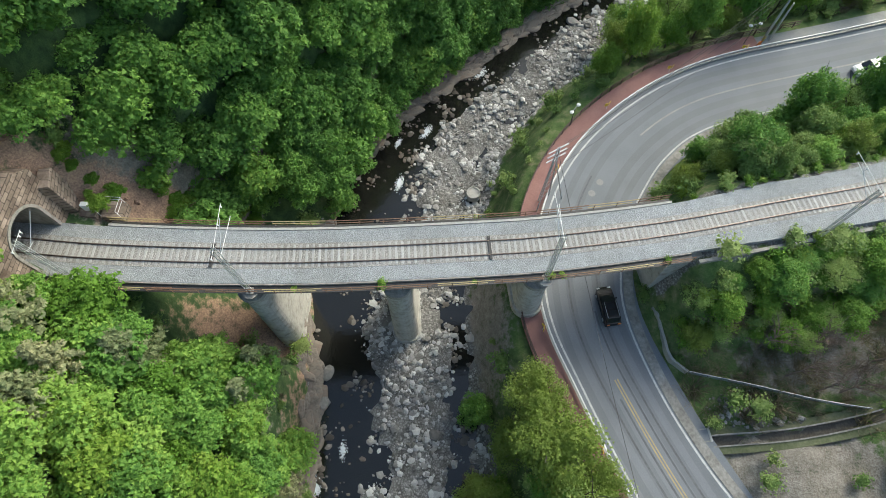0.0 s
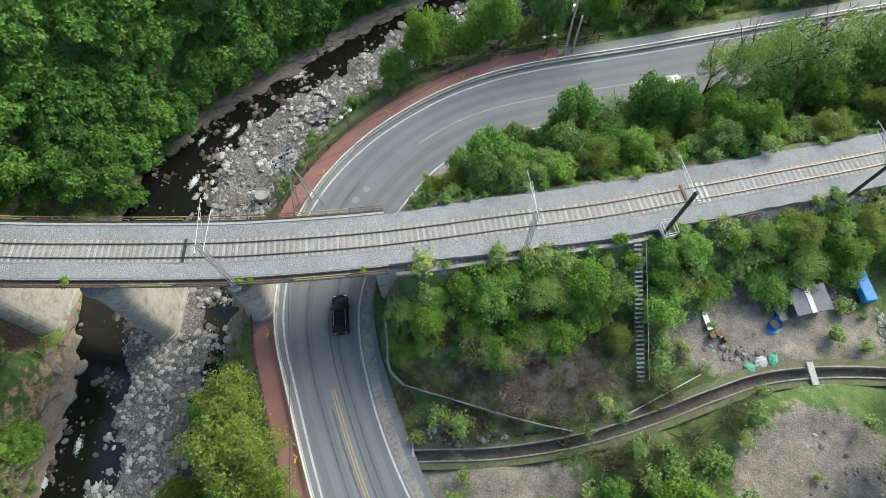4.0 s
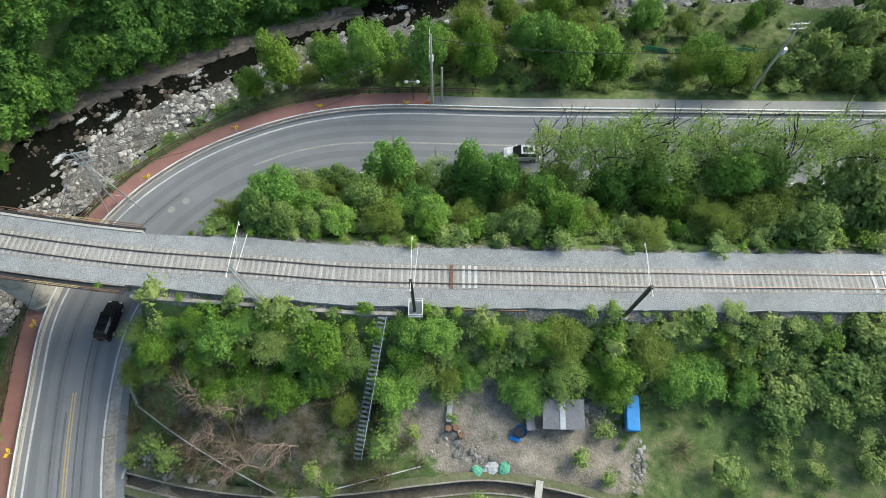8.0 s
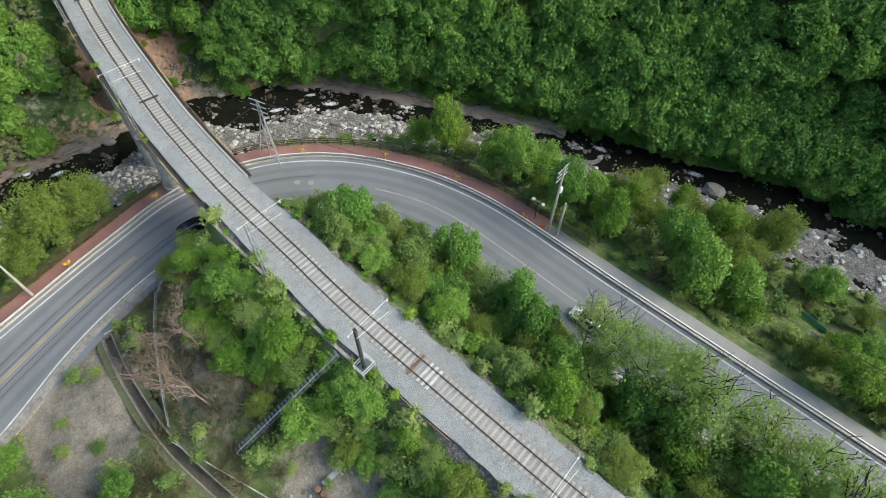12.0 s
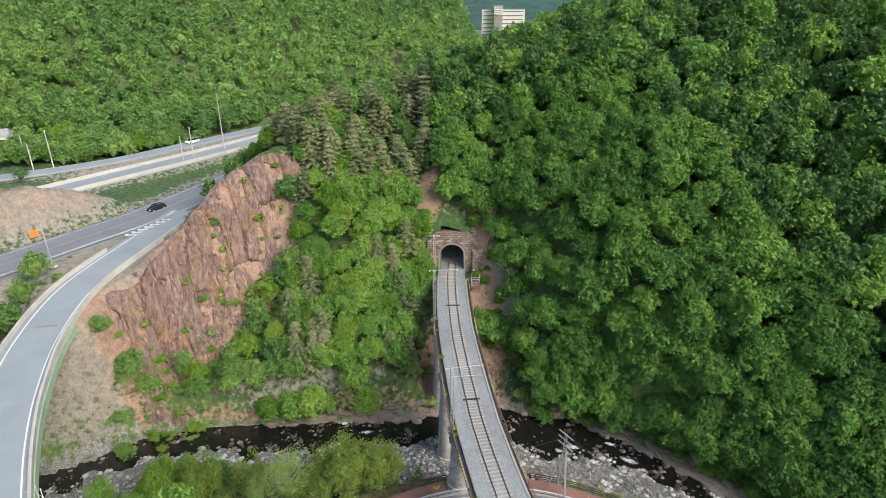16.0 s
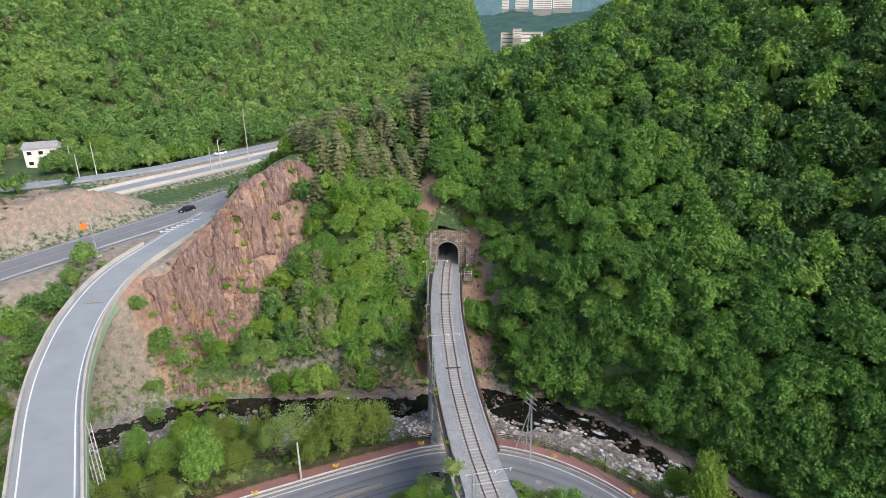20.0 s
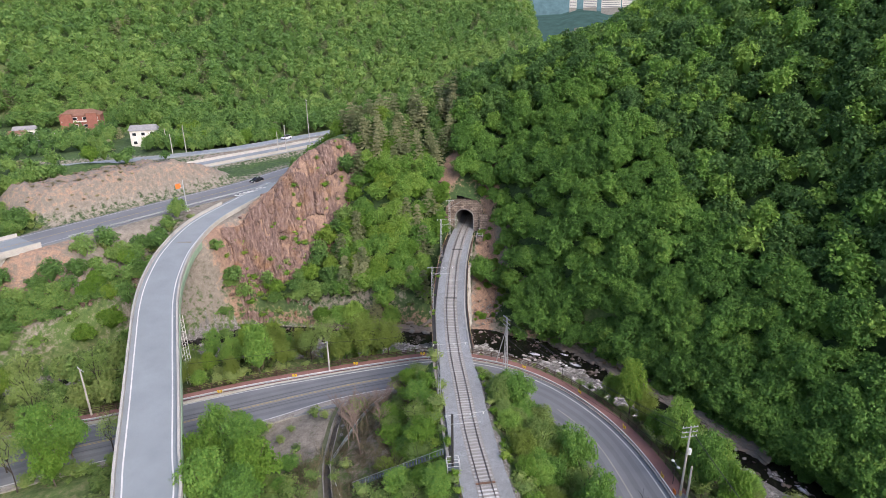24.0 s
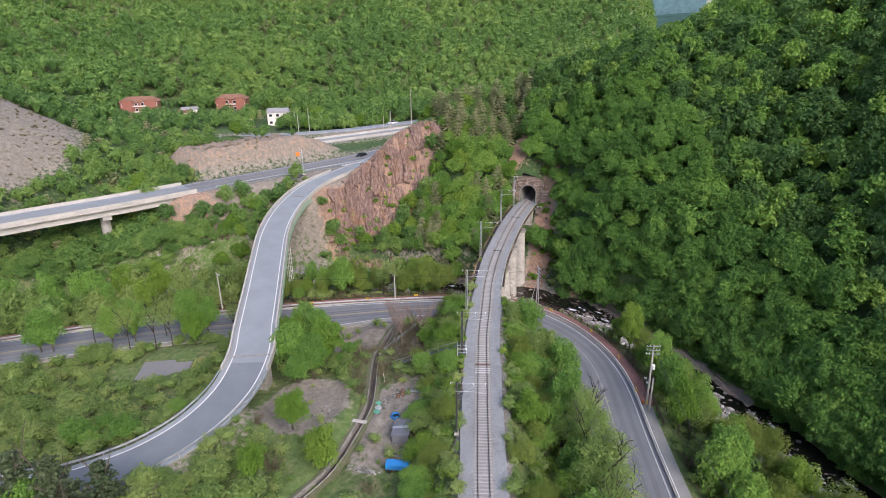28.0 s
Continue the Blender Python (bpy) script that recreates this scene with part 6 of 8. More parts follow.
# flat ledges of rock stepping down to the water on the steep banks
rng = np.random.default_rng(23)
SLABS = slab_templates(6)
for name, line, words in (("north_ledge", [(-23, 38.6), (-18.7, 40.4), (-11.4, 46.9), (-7.6, 52.4), (-3.7, 55.4), (1.7, 60.5), (6.8, 65), (15, 71.8), (26, 80)], "pale grey-brown rock ledges under the forest at the water"), ("west_ledge", [(-17.6, 22), (-17.2, 19.2), (-15.7, 14.9), (-15.4, 11.2), (-15.5, 6), (-16, 1.9), (-15.6, -4), (-15.2, -12)], "brown and grey rock ledges jutting into the river")):
    bank = smooth(line, 0.6)
    rows = []
    away = sideways(bank)
    if (away[len(bank) // 2] * (bank[len(bank) // 2] - np.array((-2.0, 45.0 if name == "north_ledge" else 8.0)))).sum() < 0:
        away = -away
    for (x, y), a in zip(bank, away):
        for k in range(3):
            if rng.random() < 0.15 * k:
                continue
            o = 0.0 + 0.7 * k + rng.uniform(-0.5, 0.5)
            r = rng.uniform(0.9, 2.1)
            px, py = x + a[0] * o, y + a[1] * o
            rows.append((px, py, max(height(px, py), -7.7 + 0.26 * k) + rng.uniform(-0.12, 0.08), r, rng.uniform(0.22, 0.42), math.atan2(a[0], -a[1]) + rng.normal() * 0.3, 0.3, rng.integers(0, 60)))
    joined(name, rows, SLABS, LEDGE, words, "rock")

# the rock face below the crest: blocks broken along upright joints, two sizes of them
rng = np.random.default_rng(17)
fu, fv = np.meshgrid(np.arange(-19, 25.1, 0.26), np.arange(-6.0, 12.1, 0.2), indexing="ij")
cx, cy = -35 + 0.69 * fu.ravel() + 0.73 * fv.ravel(), -21 - 0.73 * fu.ravel() + 0.69 * fv.ravel()
cz, _, _, crock = ground(cx, cy)
fu, fv = fu.ravel(), fv.ravel()


def blocks(wide, tall, seed):
    """Depth of upright blocks of rock over the face, by place along it and height."""
    g = np.random.default_rng(seed)
    a, b = fu / wide + 0.25 * (cz / tall), cz / tall + 0.1 * fbm(fu, cz, 3.0)
    ia, ib = np.floor(a).astype(int), np.floor(b).astype(int)
    jit = g.random((96, 96, 5))
    best, out, gap = np.full(len(a), 1e9), np.zeros(len(a)), np.full(len(a), 1e9)
    for da in (-1, 0, 1):
        for db in (-1, 0, 1):
            q = jit[(ia + da) % 96, (ib + db) % 96]
            ra, rb = a - (ia + da + q[:, 0]), b - (ib + db + q[:, 1])
            d = np.abs(ra) + 0.8 * np.abs(rb)
            m = d < best
            gap = np.where(m, best, np.minimum(gap, d))
            out = np.where(m, q[:, 2] + (q[:, 3] - 0.5) * ra * 0.9 + (q[:, 4] - 0.5) * rb * 0.5, out)
            best = np.where(m, d, best)
    return out - 0.22 * ((gap - best) < 0.1)


push = 1.35 * blocks(2.6, 8.0, 3) + 0.32 * blocks(0.95, 3.2, 5) + 0.035 * rng.normal(size=len(fu)) - 0.4
amount = step01((crock - 0.3) / 0.3) * step01((fv + 5.5) / 2) * step01((11.5 - fv) / 3) * step01((fu + 18) / 3) * step01((24.5 - fu) / 4)
co = np.column_stack([cx + 0.73 * push * amount, cy + 0.69 * push * amount, cz + (0.25 + 0.15 * push) * amount - 1.0 * (1 - amount)])
k = np.arange(len(fu)).reshape(len(np.arange(-19, 25.1, 0.26)), -1)
fa = np.stack([k[:-1, :-1], k[1:, :-1], k[1:, 1:], k[:-1, 1:]], -1).reshape(-1, 4)
fa = fa[amount[fa].max(1) > 0.02]
me = raw_mesh("rock_face", co, fa, False)
me.materials.append(CLIFF)
tagged(new("rock_face", me), "steep reddish-brown rock face broken into upright blocks", "rock", kind="structure")

# ---------------------------------------------------------------- stones of the river bed
def stone_templates(n, seed, fine=1):
    out = []
    for k in range(n):
        bm = bmesh.new()
        bmesh.ops.create_icosphere(bm, subdivisions=fine, radius=1)
        rng = np.random.default_rng(seed + k)
        v = np.array([w.co[:] for w in bm.verts])
        v = np.sign(v) * np.abs(v) ** 0.8
        v *= 1 + rng.normal(size=(len(v), 1)) * 0.13
        v *= np.array([1, rng.uniform(0.6, 0.95), rng.uniform(0.4, 0.7)])
        t = np.array([[w.index for w in q.verts] for q in bm.faces])
        bm.free()
        out.append((v, t))
    return out


STONES = stone_templates(6, 500)
rng = np.random.default_rng(77)
rows, wet_rows = [], []
n_st = 140000
idx = rng.integers(0, len(RIVER), n_st)
off = rng.uniform(-12, 12, n_st)
nrm = sideways(RIVER)
px = RIVER[idx, 0] + nrm[idx, 0] * off + rng.normal(size=n_st) * 0.6
py = RIVER[idx, 1] + nrm[idx, 1] * off + rng.normal(size=n_st) * 0.6
pz, pg = ground(px, py)[:2]
clump = fbm(px, py, 3.0)
for x, y, z, o, c, gr in zip(px, py, pz, off, clump, pg):
    if gr < 0.5 or not (-75 < y < 112 and x < 100):
        continue
    wet = z < WATER_Z - 0.1
    edge = z > WATER_Z - 0.42
    if rng.random() > ((0.5 if edge else 0.2) * max(0.0, 1.1 * c - 0.1) + 0.006 if wet else 0.55 * (0.8 + 0.7 * c)):
        continue
    if not -32 < y < 75 and rng.random() < 0.6:
        continue
    r = 0.1 + 0.44 * rng.random() ** 3.4 + (0.04 if wet else 0.0)
    (wet_rows if wet else rows).append((x, y, (WATER_Z if wet else z) + 0.02, r, r * (0.7 if wet else 1.0), rng.random() * 6.28, 0.3, rng.integers(0, 9)))
joined("wet_stones", wet_rows, STONES, WET_STONE, "dark wet brown stones standing in the shallow river", "stones")
joined("river_stones", rows, STONES, ROCKS, "grey and pale stones covering the river bed", "stones")

# white water where the river runs over stones
rows = []
for x, y, n, w in ((-6.4, 42.0, 170, 0.75), (-6.7, 48.9, 70, 0.6), (-2.6, 50.8, 170, 0.8), (5.7, 61.7, 170, 0.85), (-14.9, 2.2, 200, 0.8), (-12.1, 6.1, 70, 0.7), (18, 73.5, 80, 0.8), (33, 83.5, 80, 0.8), (46, 92.5, 80, 0.9)):
    i = near_line(RIVER, np.array([x]), np.array([y]))[2][0]
    d = RIVER[min(i + 1, len(RIVER) - 1)] - RIVER[i - 1]
    d = d / np.linalg.norm(d)
    for k in range(n * 4):
        a, b = rng.normal() * w * 0.7, rng.normal() * w * 0.3
        r = rng.uniform(0.015, 0.075) * (1 + 0.8 * math.exp(-(a * a + 4 * b * b) / (w * w * 0.2)))
        rows.append((x + d[0] * a - d[1] * b, y + d[1] * a + d[0] * b, WATER_Z + 0.02, r, 0.03, rng.random() * 6.28, 0.3, rng.integers(0, 60)))
joined("foam", rows, STONES, FOAM, "white foam on the dark river among the stones", "foam")

_bl = []
for k, (v, t) in enumerate(stone_templates(4, 900, 2)):
    m = raw_mesh("boulder", v, t, False)
    m.materials.append(ROCKS_SINGLE)
    _bl.append(m)
for k in range(70):
    i = int(rng.integers(10, len(RIVER) - 25))
    o = float(rng.choice([rng.uniform(-11.5, -7), rng.uniform(-6, 10)]))
    x, y = RIVER[i, 0] + nrm[i, 0] * o, RIVER[i, 1] + nrm[i, 1] * o
    s = 0.35 + 0.6 * float(rng.random()) ** 2
    if height(x, y) < WATER_Z - 0.15:
        if k % 3:
            continue
        s *= 0.7
    ob = tagged(new("boulder", _bl[k % 4]), "rounded grey boulder lying in the river bed", "boulder", "river boulders")
    ob.matrix_basis = Matrix.LocRotScale((x, y, max(height(x, y), WATER_Z - 0.1) + 0.1 * s), Euler((0, 0, float(rng.random()) * 6)), (s, s, s))
for x, y, s in ((50.3, 92.0, 1.6), (61, 95, 1.1), (70.7, 94.5, 1.2), (21.3, 72, 1.1), (-14.5, 15, 1.0), (-14.8, 11.5, 0.8)):
    ob = tagged(new("boulder", _bl[int(s * 10) % 4]), "large pale boulder at the edge of the river", "boulder", "river boulders")
    ob.matrix_basis = Matrix.LocRotScale((x, y, max(height(x, y), WATER_Z) + 0.1), Euler((0, 0, x)), (s, s, s))

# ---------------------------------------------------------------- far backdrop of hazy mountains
# Distance haze is put into the emission colour; the ridges glow by themselves.
def haze_glow(name, colour, strength):
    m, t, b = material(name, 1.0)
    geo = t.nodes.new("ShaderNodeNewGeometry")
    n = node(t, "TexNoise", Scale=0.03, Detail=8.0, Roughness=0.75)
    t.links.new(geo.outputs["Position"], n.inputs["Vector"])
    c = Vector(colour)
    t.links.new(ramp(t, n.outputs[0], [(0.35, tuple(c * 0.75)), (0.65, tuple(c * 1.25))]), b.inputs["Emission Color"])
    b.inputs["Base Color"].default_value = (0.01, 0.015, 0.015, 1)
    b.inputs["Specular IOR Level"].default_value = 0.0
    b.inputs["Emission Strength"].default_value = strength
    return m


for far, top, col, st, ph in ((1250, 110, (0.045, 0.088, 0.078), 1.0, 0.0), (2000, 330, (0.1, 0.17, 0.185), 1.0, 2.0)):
    co, fa = [], []
    n = 120
    for i in range(n + 1):
        a = radians(90 + 180 * i / n)
        h = top * (1 + 0.15 * math.sin(i * 0.31 + ph) + 0.1 * math.sin(i * 0.83 + 1.3 * ph) + 0.05 * math.sin(i * 2.1))
        for k, (dr, hh) in enumerate(((0, -60), (120, 0.25 * h), (300, 0.7 * h), (500, h))):
            co.append(((far + dr) * math.cos(a), (far + dr) * math.sin(a), 30 + hh))
    for i in range(n):
        for k in range(3):
            q = i * 4 + k
            fa.append((q, q + 1, q + 5, q + 4))
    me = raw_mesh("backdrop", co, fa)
    me.materials.append(haze_glow("haze_glow_mountain", col, st))
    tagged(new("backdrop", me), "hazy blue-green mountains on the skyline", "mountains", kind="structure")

# ---------------------------------------------------------------- roadside things
def shared(name, bm, mat):
    me = bpy.data.meshes.new(name)
    bm.to_mesh(me)
    bm.free()
    me.materials.append(mat)
    return me


def put(name, me, parent, m):
    o = new(name, me)
    o.parent = parent
    o.matrix_basis = m
    return o


near_road = OUTER[(OUTER[:, 1] > -75) & (OUTER[:, 0] < 150)]
guard = thing("guard_rail", "pale galvanised guard rail along the road's outer edge", "guard rail")
gl = np.column_stack([near_road, np.full(len(near_road), ROAD_Z)])
strip("rail_beam", gl, 0.78, 0.86, 0.82, 0.3, STEEL).parent = guard
strip("rail_beam", gl, 0.74, 0.9, 0.86, 0.05, WHITE_PAINT).parent = guard
_post = shared("post", tube((0, 0, 0), (0, 0, 0.66), 0.06, seg=8), STEEL)
for (x, y, z), a in along(offset(gl, 0.9), 4.0, 1.0):
    put("post", _post, guard, pose(x, y, z + 0.15, 0, 0, a))

fl = gl[(gl[:, 0] < 52)]
fence = thing("footway_fence", "dark brown post and rail fence along the footway", "fence")
for h in (1.15, 0.8, 0.45):
    strip("fence_rail", fl, 3.28, 3.36, 0.16 + h, 0.09, BROWN_RAIL).parent = fence
_post = shared("fence_post", box((0.13, 0.13, 1.25), pose(0, 0, 0.62), 0.02), BROWN_RAIL)
for (x, y, z), a in along(offset(fl, 3.32), 2.0, 0.5):
    put("fence_post", _post, fence, pose(x, y, z + 0.1, 0, 0, a))


def delineator(x, y, turn):
    t = thing("curve_sign", "small yellow curve sign with a black arrow on a post", "road sign", "curve signs", pose(x, y, ROAD_Z + 0.1, 0, 0, turn))
    part("post", tube((0, 0, 0), (0, 0, 1.0), 0.03, seg=6), STEEL, t)
    for s in (-1, 1):
        part("panel", box((0.06, 0.42, 0.5), pose(0.06 * s, 0.24 * s, 1.12, 0, 0, s * 25), 0.01), YELLOW, t)
        bm = bmesh.new()
        for k in (-1, 1):
            add_box(bm, (0.012, 0.2, 0.07), pose(0.1 * s, 0.24 * s, 1.12 + 0.07 * k, k * 40, 0, s * 25))
        part("arrow", bm, BLACK, t)


for x, y in ((14.1, 38.6), (21.7, 48.4), (31.1, 54.6), (42.1, 58.1), (10.8, 18.0), (15.7, 5.2), (21.1, -5.5), (27.5, -17.5)):
    d, s, i = near_line(OUTER, np.array([x]), np.array([y]))
    n = sideways(OUTER)[int(i[0])]
    delineator(x, y, math.degrees(math.atan2(n[1], n[0])) + 180)


def park_lamp(x, y, turn):
    t = thing("street_lamp", "small street lamp with two white heads on one post", "street lamp", "footway lamps", pose(x, y, ROAD_Z, 0, 0, turn))
    part("post", tube((0, 0, 0), (0, 0, 3.7), 0.06, 0.045, 8), DARK_STEEL, t)
    part("arm", tube((-0.7, 0, 3.75), (0.7, 0, 3.75), 0.03, seg=6), STEEL, t)
    for s in (-0.75, 0.75):
        bm = bmesh.new()
        bmesh.ops.create_uvsphere(bm, u_segments=12, v_segments=6, radius=0.27, matrix=pose(s, 0, 3.72) @ Matrix.Diagonal((1, 1, 0.45, 1)))
        part("lamp_head", bm, WHITE_PAINT, t)


park_lamp(42.6, 59.6, 15)
park_lamp(16.6, 45.8, 50)
park_lamp(8.2, 27.0, 90)


def utility_pole(x, y, z, h, turn, arms=3, box_on=True, lean=0.0):
    t = thing("utility_pole", "grey concrete utility pole with cross arms and insulators", "utility pole", "utility poles", pose(x, y, z, 0, lean, turn))
    part("pole", tube((0, 0, -0.3), (0, 0, h), 0.19, 0.12, 12), CONCRETE, t)
    for k in range(arms):
        zz = h - 0.3 - 0.75 * k
        part("cross_arm", box((2.3, 0.1, 0.1), pose(0, 0.12, zz), 0.01), STEEL, t)
        for s in (-1.05, -0.55, 0.55, 1.05):
            part("insulator", tube((s, 0.12, zz + 0.05), (s, 0.12, zz + 0.28), 0.05, 0.035, 8), WHITE_PAINT, t)
    if box_on:
        part("transformer", tube((0.35, 0, h * 0.62), (0.35, 0, h * 0.62 + 0.8), 0.28, seg=14), WHITE_PAINT, t)
        for k in range(3):
            part("warning_band", tube((0, 0, 0.5 + 0.3 * k), (0, 0, 0.65 + 0.3 * k), 0.195, seg=12), YELLOW, t)
    return t


utility_pole(45.2, 59.9, 0.2, 12.2, 105)
utility_pole(17.2, 0.2, 0.2, 6.6, 60, 0, False)
utility_pole(35.0, -37.8, 0.2, 9.5, 60, 1, False)
utility_pole(46.4, 60.4, 0.2, 6.5, 100, 0, False)
utility_pole(86.5, 72.5, height(86.5, 72.5), 13.0, 20, 2, True)
# steel frame pole at the bend, with struts
fp = thing("frame_pole", "steel lattice power pole with cross arms on the river bank", "utility pole", "", pose(12.3, 35.0, 0.1, 0, 0, 30))
for k, (a, b) in enumerate((((-0.8, 0, 0), (-0.12, 0, 11)), ((0.8, 0, 0), (0.12, 0, 11)), ((-1.9, -1.2, 0), (-0.1, 0, 8.5)), ((1.9, -1.2, 0), (0.1, 0, 8.5)))):
    part("leg", tube(a, b, 0.09, 0.07, 8), STEEL, fp)
for zz in (10.8, 9.9, 9.0):
    part("cross_arm", box((2.6, 0.12, 0.12), pose(0, 0, zz), 0.01), STEEL, fp)
for k in range(9):
    w0, w1 = 0.8 - 0.07 * k, 0.8 - 0.07 * (k + 1)
    s = 1 if k % 2 else -1
    part("brace", tube((s * w0, 0, k * 1.15), (-s * w1, 0, (k + 1) * 1.15), 0.03, seg=5), STEEL, fp)


def wire(name, a, b, sag, r=0.02, mat=DARK_STEEL):
    a, b = Vector(a), Vector(b)
    return bent([a.lerp(b, k / 16) - Vector((0, 0, sag * 4 * k / 16 * (1 - k / 16))) for k in range(17)], r)


def bent(points, r, seg=5):
    """One tube along a bent line."""
    bm = bmesh.new()
    rings = []
    for i, p in enumerate(points):
        d = (points[min(i + 1, len(points) - 1)] - points[max(i - 1, 0)]).normalized()
        u = d.orthogonal().normalized() if abs(d.z) > 0.9 else Vector((d.y, -d.x, 0)).normalized()
        v = d.cross(u)
        rings.append([bm.verts.new(p + (u * math.cos(6.2832 * k / seg) + v * math.sin(6.2832 * k / seg)) * r) for k in range(seg)])
    for a, b in zip(rings, rings[1:]):
        for k in range(seg):
            bm.faces.new((a[k], a[(k + 1) % seg], b[(k + 1) % seg], b[k]))
    return bm


for k, (a, b, sag) in enumerate((((45.2, 59.9, 11.8), (12.3, 35, 10.8), 1.6), ((45.6, 60.8, 11.8), (13.2, 35.8, 10.8), 1.6), ((44.8, 59.2, 11.0), (11.8, 34.4, 9.9), 1.5), ((45.2, 59.9, 7.5), (12.3, 35, 6.6), 1.4), ((45.2, 59.9, 11.8), (86.5, 72.5, 9.0), 1.8), ((45.5, 60.6, 11.0), (86.8, 73.2, 8.4), 1.8), ((12.3, 35, 10.5), (17.2, 0.2, 6.6), 0.8), ((17.2, 0.2, 6.4), (35, -37.8, 9.2), 1.0))):
    tagged(part("power_cable", wire("power_cable", a, b, sag, 0.025), DARK_STEEL), "thin dark overhead power cable between poles", "cable", "overhead cables")


def car(x, y, z, turn, paint, words, suv=True):
    t = thing("car", words, "car", "cars", pose(x, y, z, 0, 0, turn))

    def body(sections):
        bm = bmesh.new()
        rings = []
        for (px, half, z0, z1, zin) in sections:
            rings.append([bm.verts.new(v) for v in ((px, -half, z0), (px, -half, z1 - 0.1), (px, -half * zin, z1), (px, half * zin, z1), (px, half, z1 - 0.1), (px, half, z0))])
        for a, b in zip(rings, rings[1:]):
            for k in range(6):
                bm.faces.new((a[k], a[(k + 1) % 6], b[(k + 1) % 6], b[k]))
        bm.faces.new(rings[0][::-1])
        bm.faces.new(rings[-1])
        bmesh.ops.recalc_face_normals(bm, faces=bm.faces)
        return bm
    part("body", body(((-2.3, 0.75, 0.4, 0.75, 0.9), (-2.2, 0.88, 0.28, 0.98, 0.9), (-0.9, 0.92, 0.25, 1.0, 0.92), (0.9, 0.92, 0.25, 0.98, 0.92), (1.9, 0.88, 0.28, 0.86, 0.88), (2.3, 0.7, 0.4, 0.66, 0.85))), paint, t)
    part("cabin", body(((-2.1, 0.78, 0.9, 1.0, 0.8), (-1.7, 0.8, 0.9, 1.5, 0.82), (0.2, 0.8, 0.9, 1.54, 0.82), (1.15, 0.8, 0.9, 1.0, 0.8))), GLASS, t)
    part("roof", box((1.75, 1.22, 0.06), pose(-0.72, 0, 1.55), 0.02), paint, t)
    part("windscreen", box((1.0, 1.3, 0.03), pose(0.72, 0, 1.29, 0, 31.5, 0)), GLASS, t)
    part("sunroof", box((0.6, 0.8, 0.02), pose(-0.35, 0, 1.59)), GLASS, t)
    part("sunroof", box((0.5, 0.8, 0.02), pose(-1.1, 0, 1.59)), GLASS, t)
    for s in (-1, 1):
        part("roof_rail", box((1.8, 0.05, 0.05), pose(-0.7, s * 0.66, 1.6), 0.01), STEEL, t)
        part("mirror", box((0.14, 0.2, 0.14), pose(0.7, s * 1.0, 1.0), 0.03), paint, t)
        part("headlight", box((0.25, 0.36, 0.16), pose(2.12, s * 0.6, 0.68), 0.03), WHITE_PAINT, t)
        part("tail_light", box((0.1, 0.34, 0.16), pose(-2.26, s * 0.62, 0.82), 0.02), ORANGE, t)
        for px in (-1.4, 1.4):
            w = part("wheel", tube((px, s * 0.74, 0.34), (px, s * 0.94, 0.34), 0.34, seg=18), BLACK, t)
            r = part("rim", tube((px, s * 0.93, 0.34), (px, s * 0.955, 0.34), 0.22, seg=12), STEEL)
            r.parent = w


CAR_BLACK = plain("black_car_paint", (0.015, 0.015, 0.017), 0.2)
CAR_WHITE = plain("white_car_paint", (0.75, 0.76, 0.77), 0.25)
car(18.4, 20.6, ROAD_Z, 98, CAR_BLACK, "black estate car driving on the lower road")
car(58.6, 54.6, ROAD_Z, 194, CAR_WHITE, "white car driving on the lower road")
car(-62.0, -46.5, 19.0, 330, CAR_BLACK, "dark car on the highway above the cliff")
car(-118, -57, 23.75, 330, CAR_WHITE, "white car on the distant road")

# ---------------------------------------------------------------- catenary masts
def lattice_mast(x, y, z, turn, h=6.8, dark=False, reach=3.6):
    t = thing("catenary_mast", "galvanised lattice catenary mast with white cantilever arms" if not dark else "dark steel catenary mast with arms", "catenary mast", "catenary masts", pose(x, y, z, 0, 0, turn))
    mat = DARK_STEEL if dark else STEEL
    if dark:
        part("column", box((0.28, 0.28, h), pose(0, 0, h / 2), 0.02), mat, t)
    else:
        for sx in (-0.16, 0.16):
            for sy in (-0.16, 0.16):
                part("chord", tube((sx, sy, 0), (sx, sy, h), 0.035, seg=5), mat, t)
        for sx in (-0.16, 0.16):
            bm = bmesh.new()
            for k in range(14):
                s = 1 if k % 2 else -1
                add_tube(bm, (sx, s * 0.16, k * h / 14), (sx, -s * 0.16, (k + 1) * h / 14), 0.02, seg=4)
                add_tube(bm, (s * 0.16, sx, k * h / 14), (-s * 0.16, sx, (k + 1) * h / 14), 0.02, seg=4)
            part("lacing", bm, mat, t)
    for k, zz in enumerate((h - 0.15, h - 1.3)):
        part("arm", tube((0.2 * k, -0.9 + 0.7 * k, zz), (0.5 * k, reach - 0.6 * k, zz + 0.1), 0.026, seg=6), WHITE_PAINT, t)
    part("stay", tube((0, 0, h - 2.0), (0, 3.0, h - 0.3), 0.03, seg=6), STEEL, t)
    for yy in (-0.8, reach * 0.55, reach - 0.2):
        bm = bmesh.new()
        for k in range(3):
            add_tube(bm, (0, yy, h - 0.1 - 0.1 * k), (0, yy, h - 0.16 - 0.1 * k), 0.08 - 0.01 * k, seg=8)
        add_tube(bm, (0, yy, h - 0.05), (0, yy, h - 0.4), 0.03, seg=6)
        part("insulator", bm, WHITE_PAINT, t)
    part("base_plate", box((0.7, 0.7, 0.5), pose(0, 0, -0.15), 0.04), CONCRETE_STAINED, t)


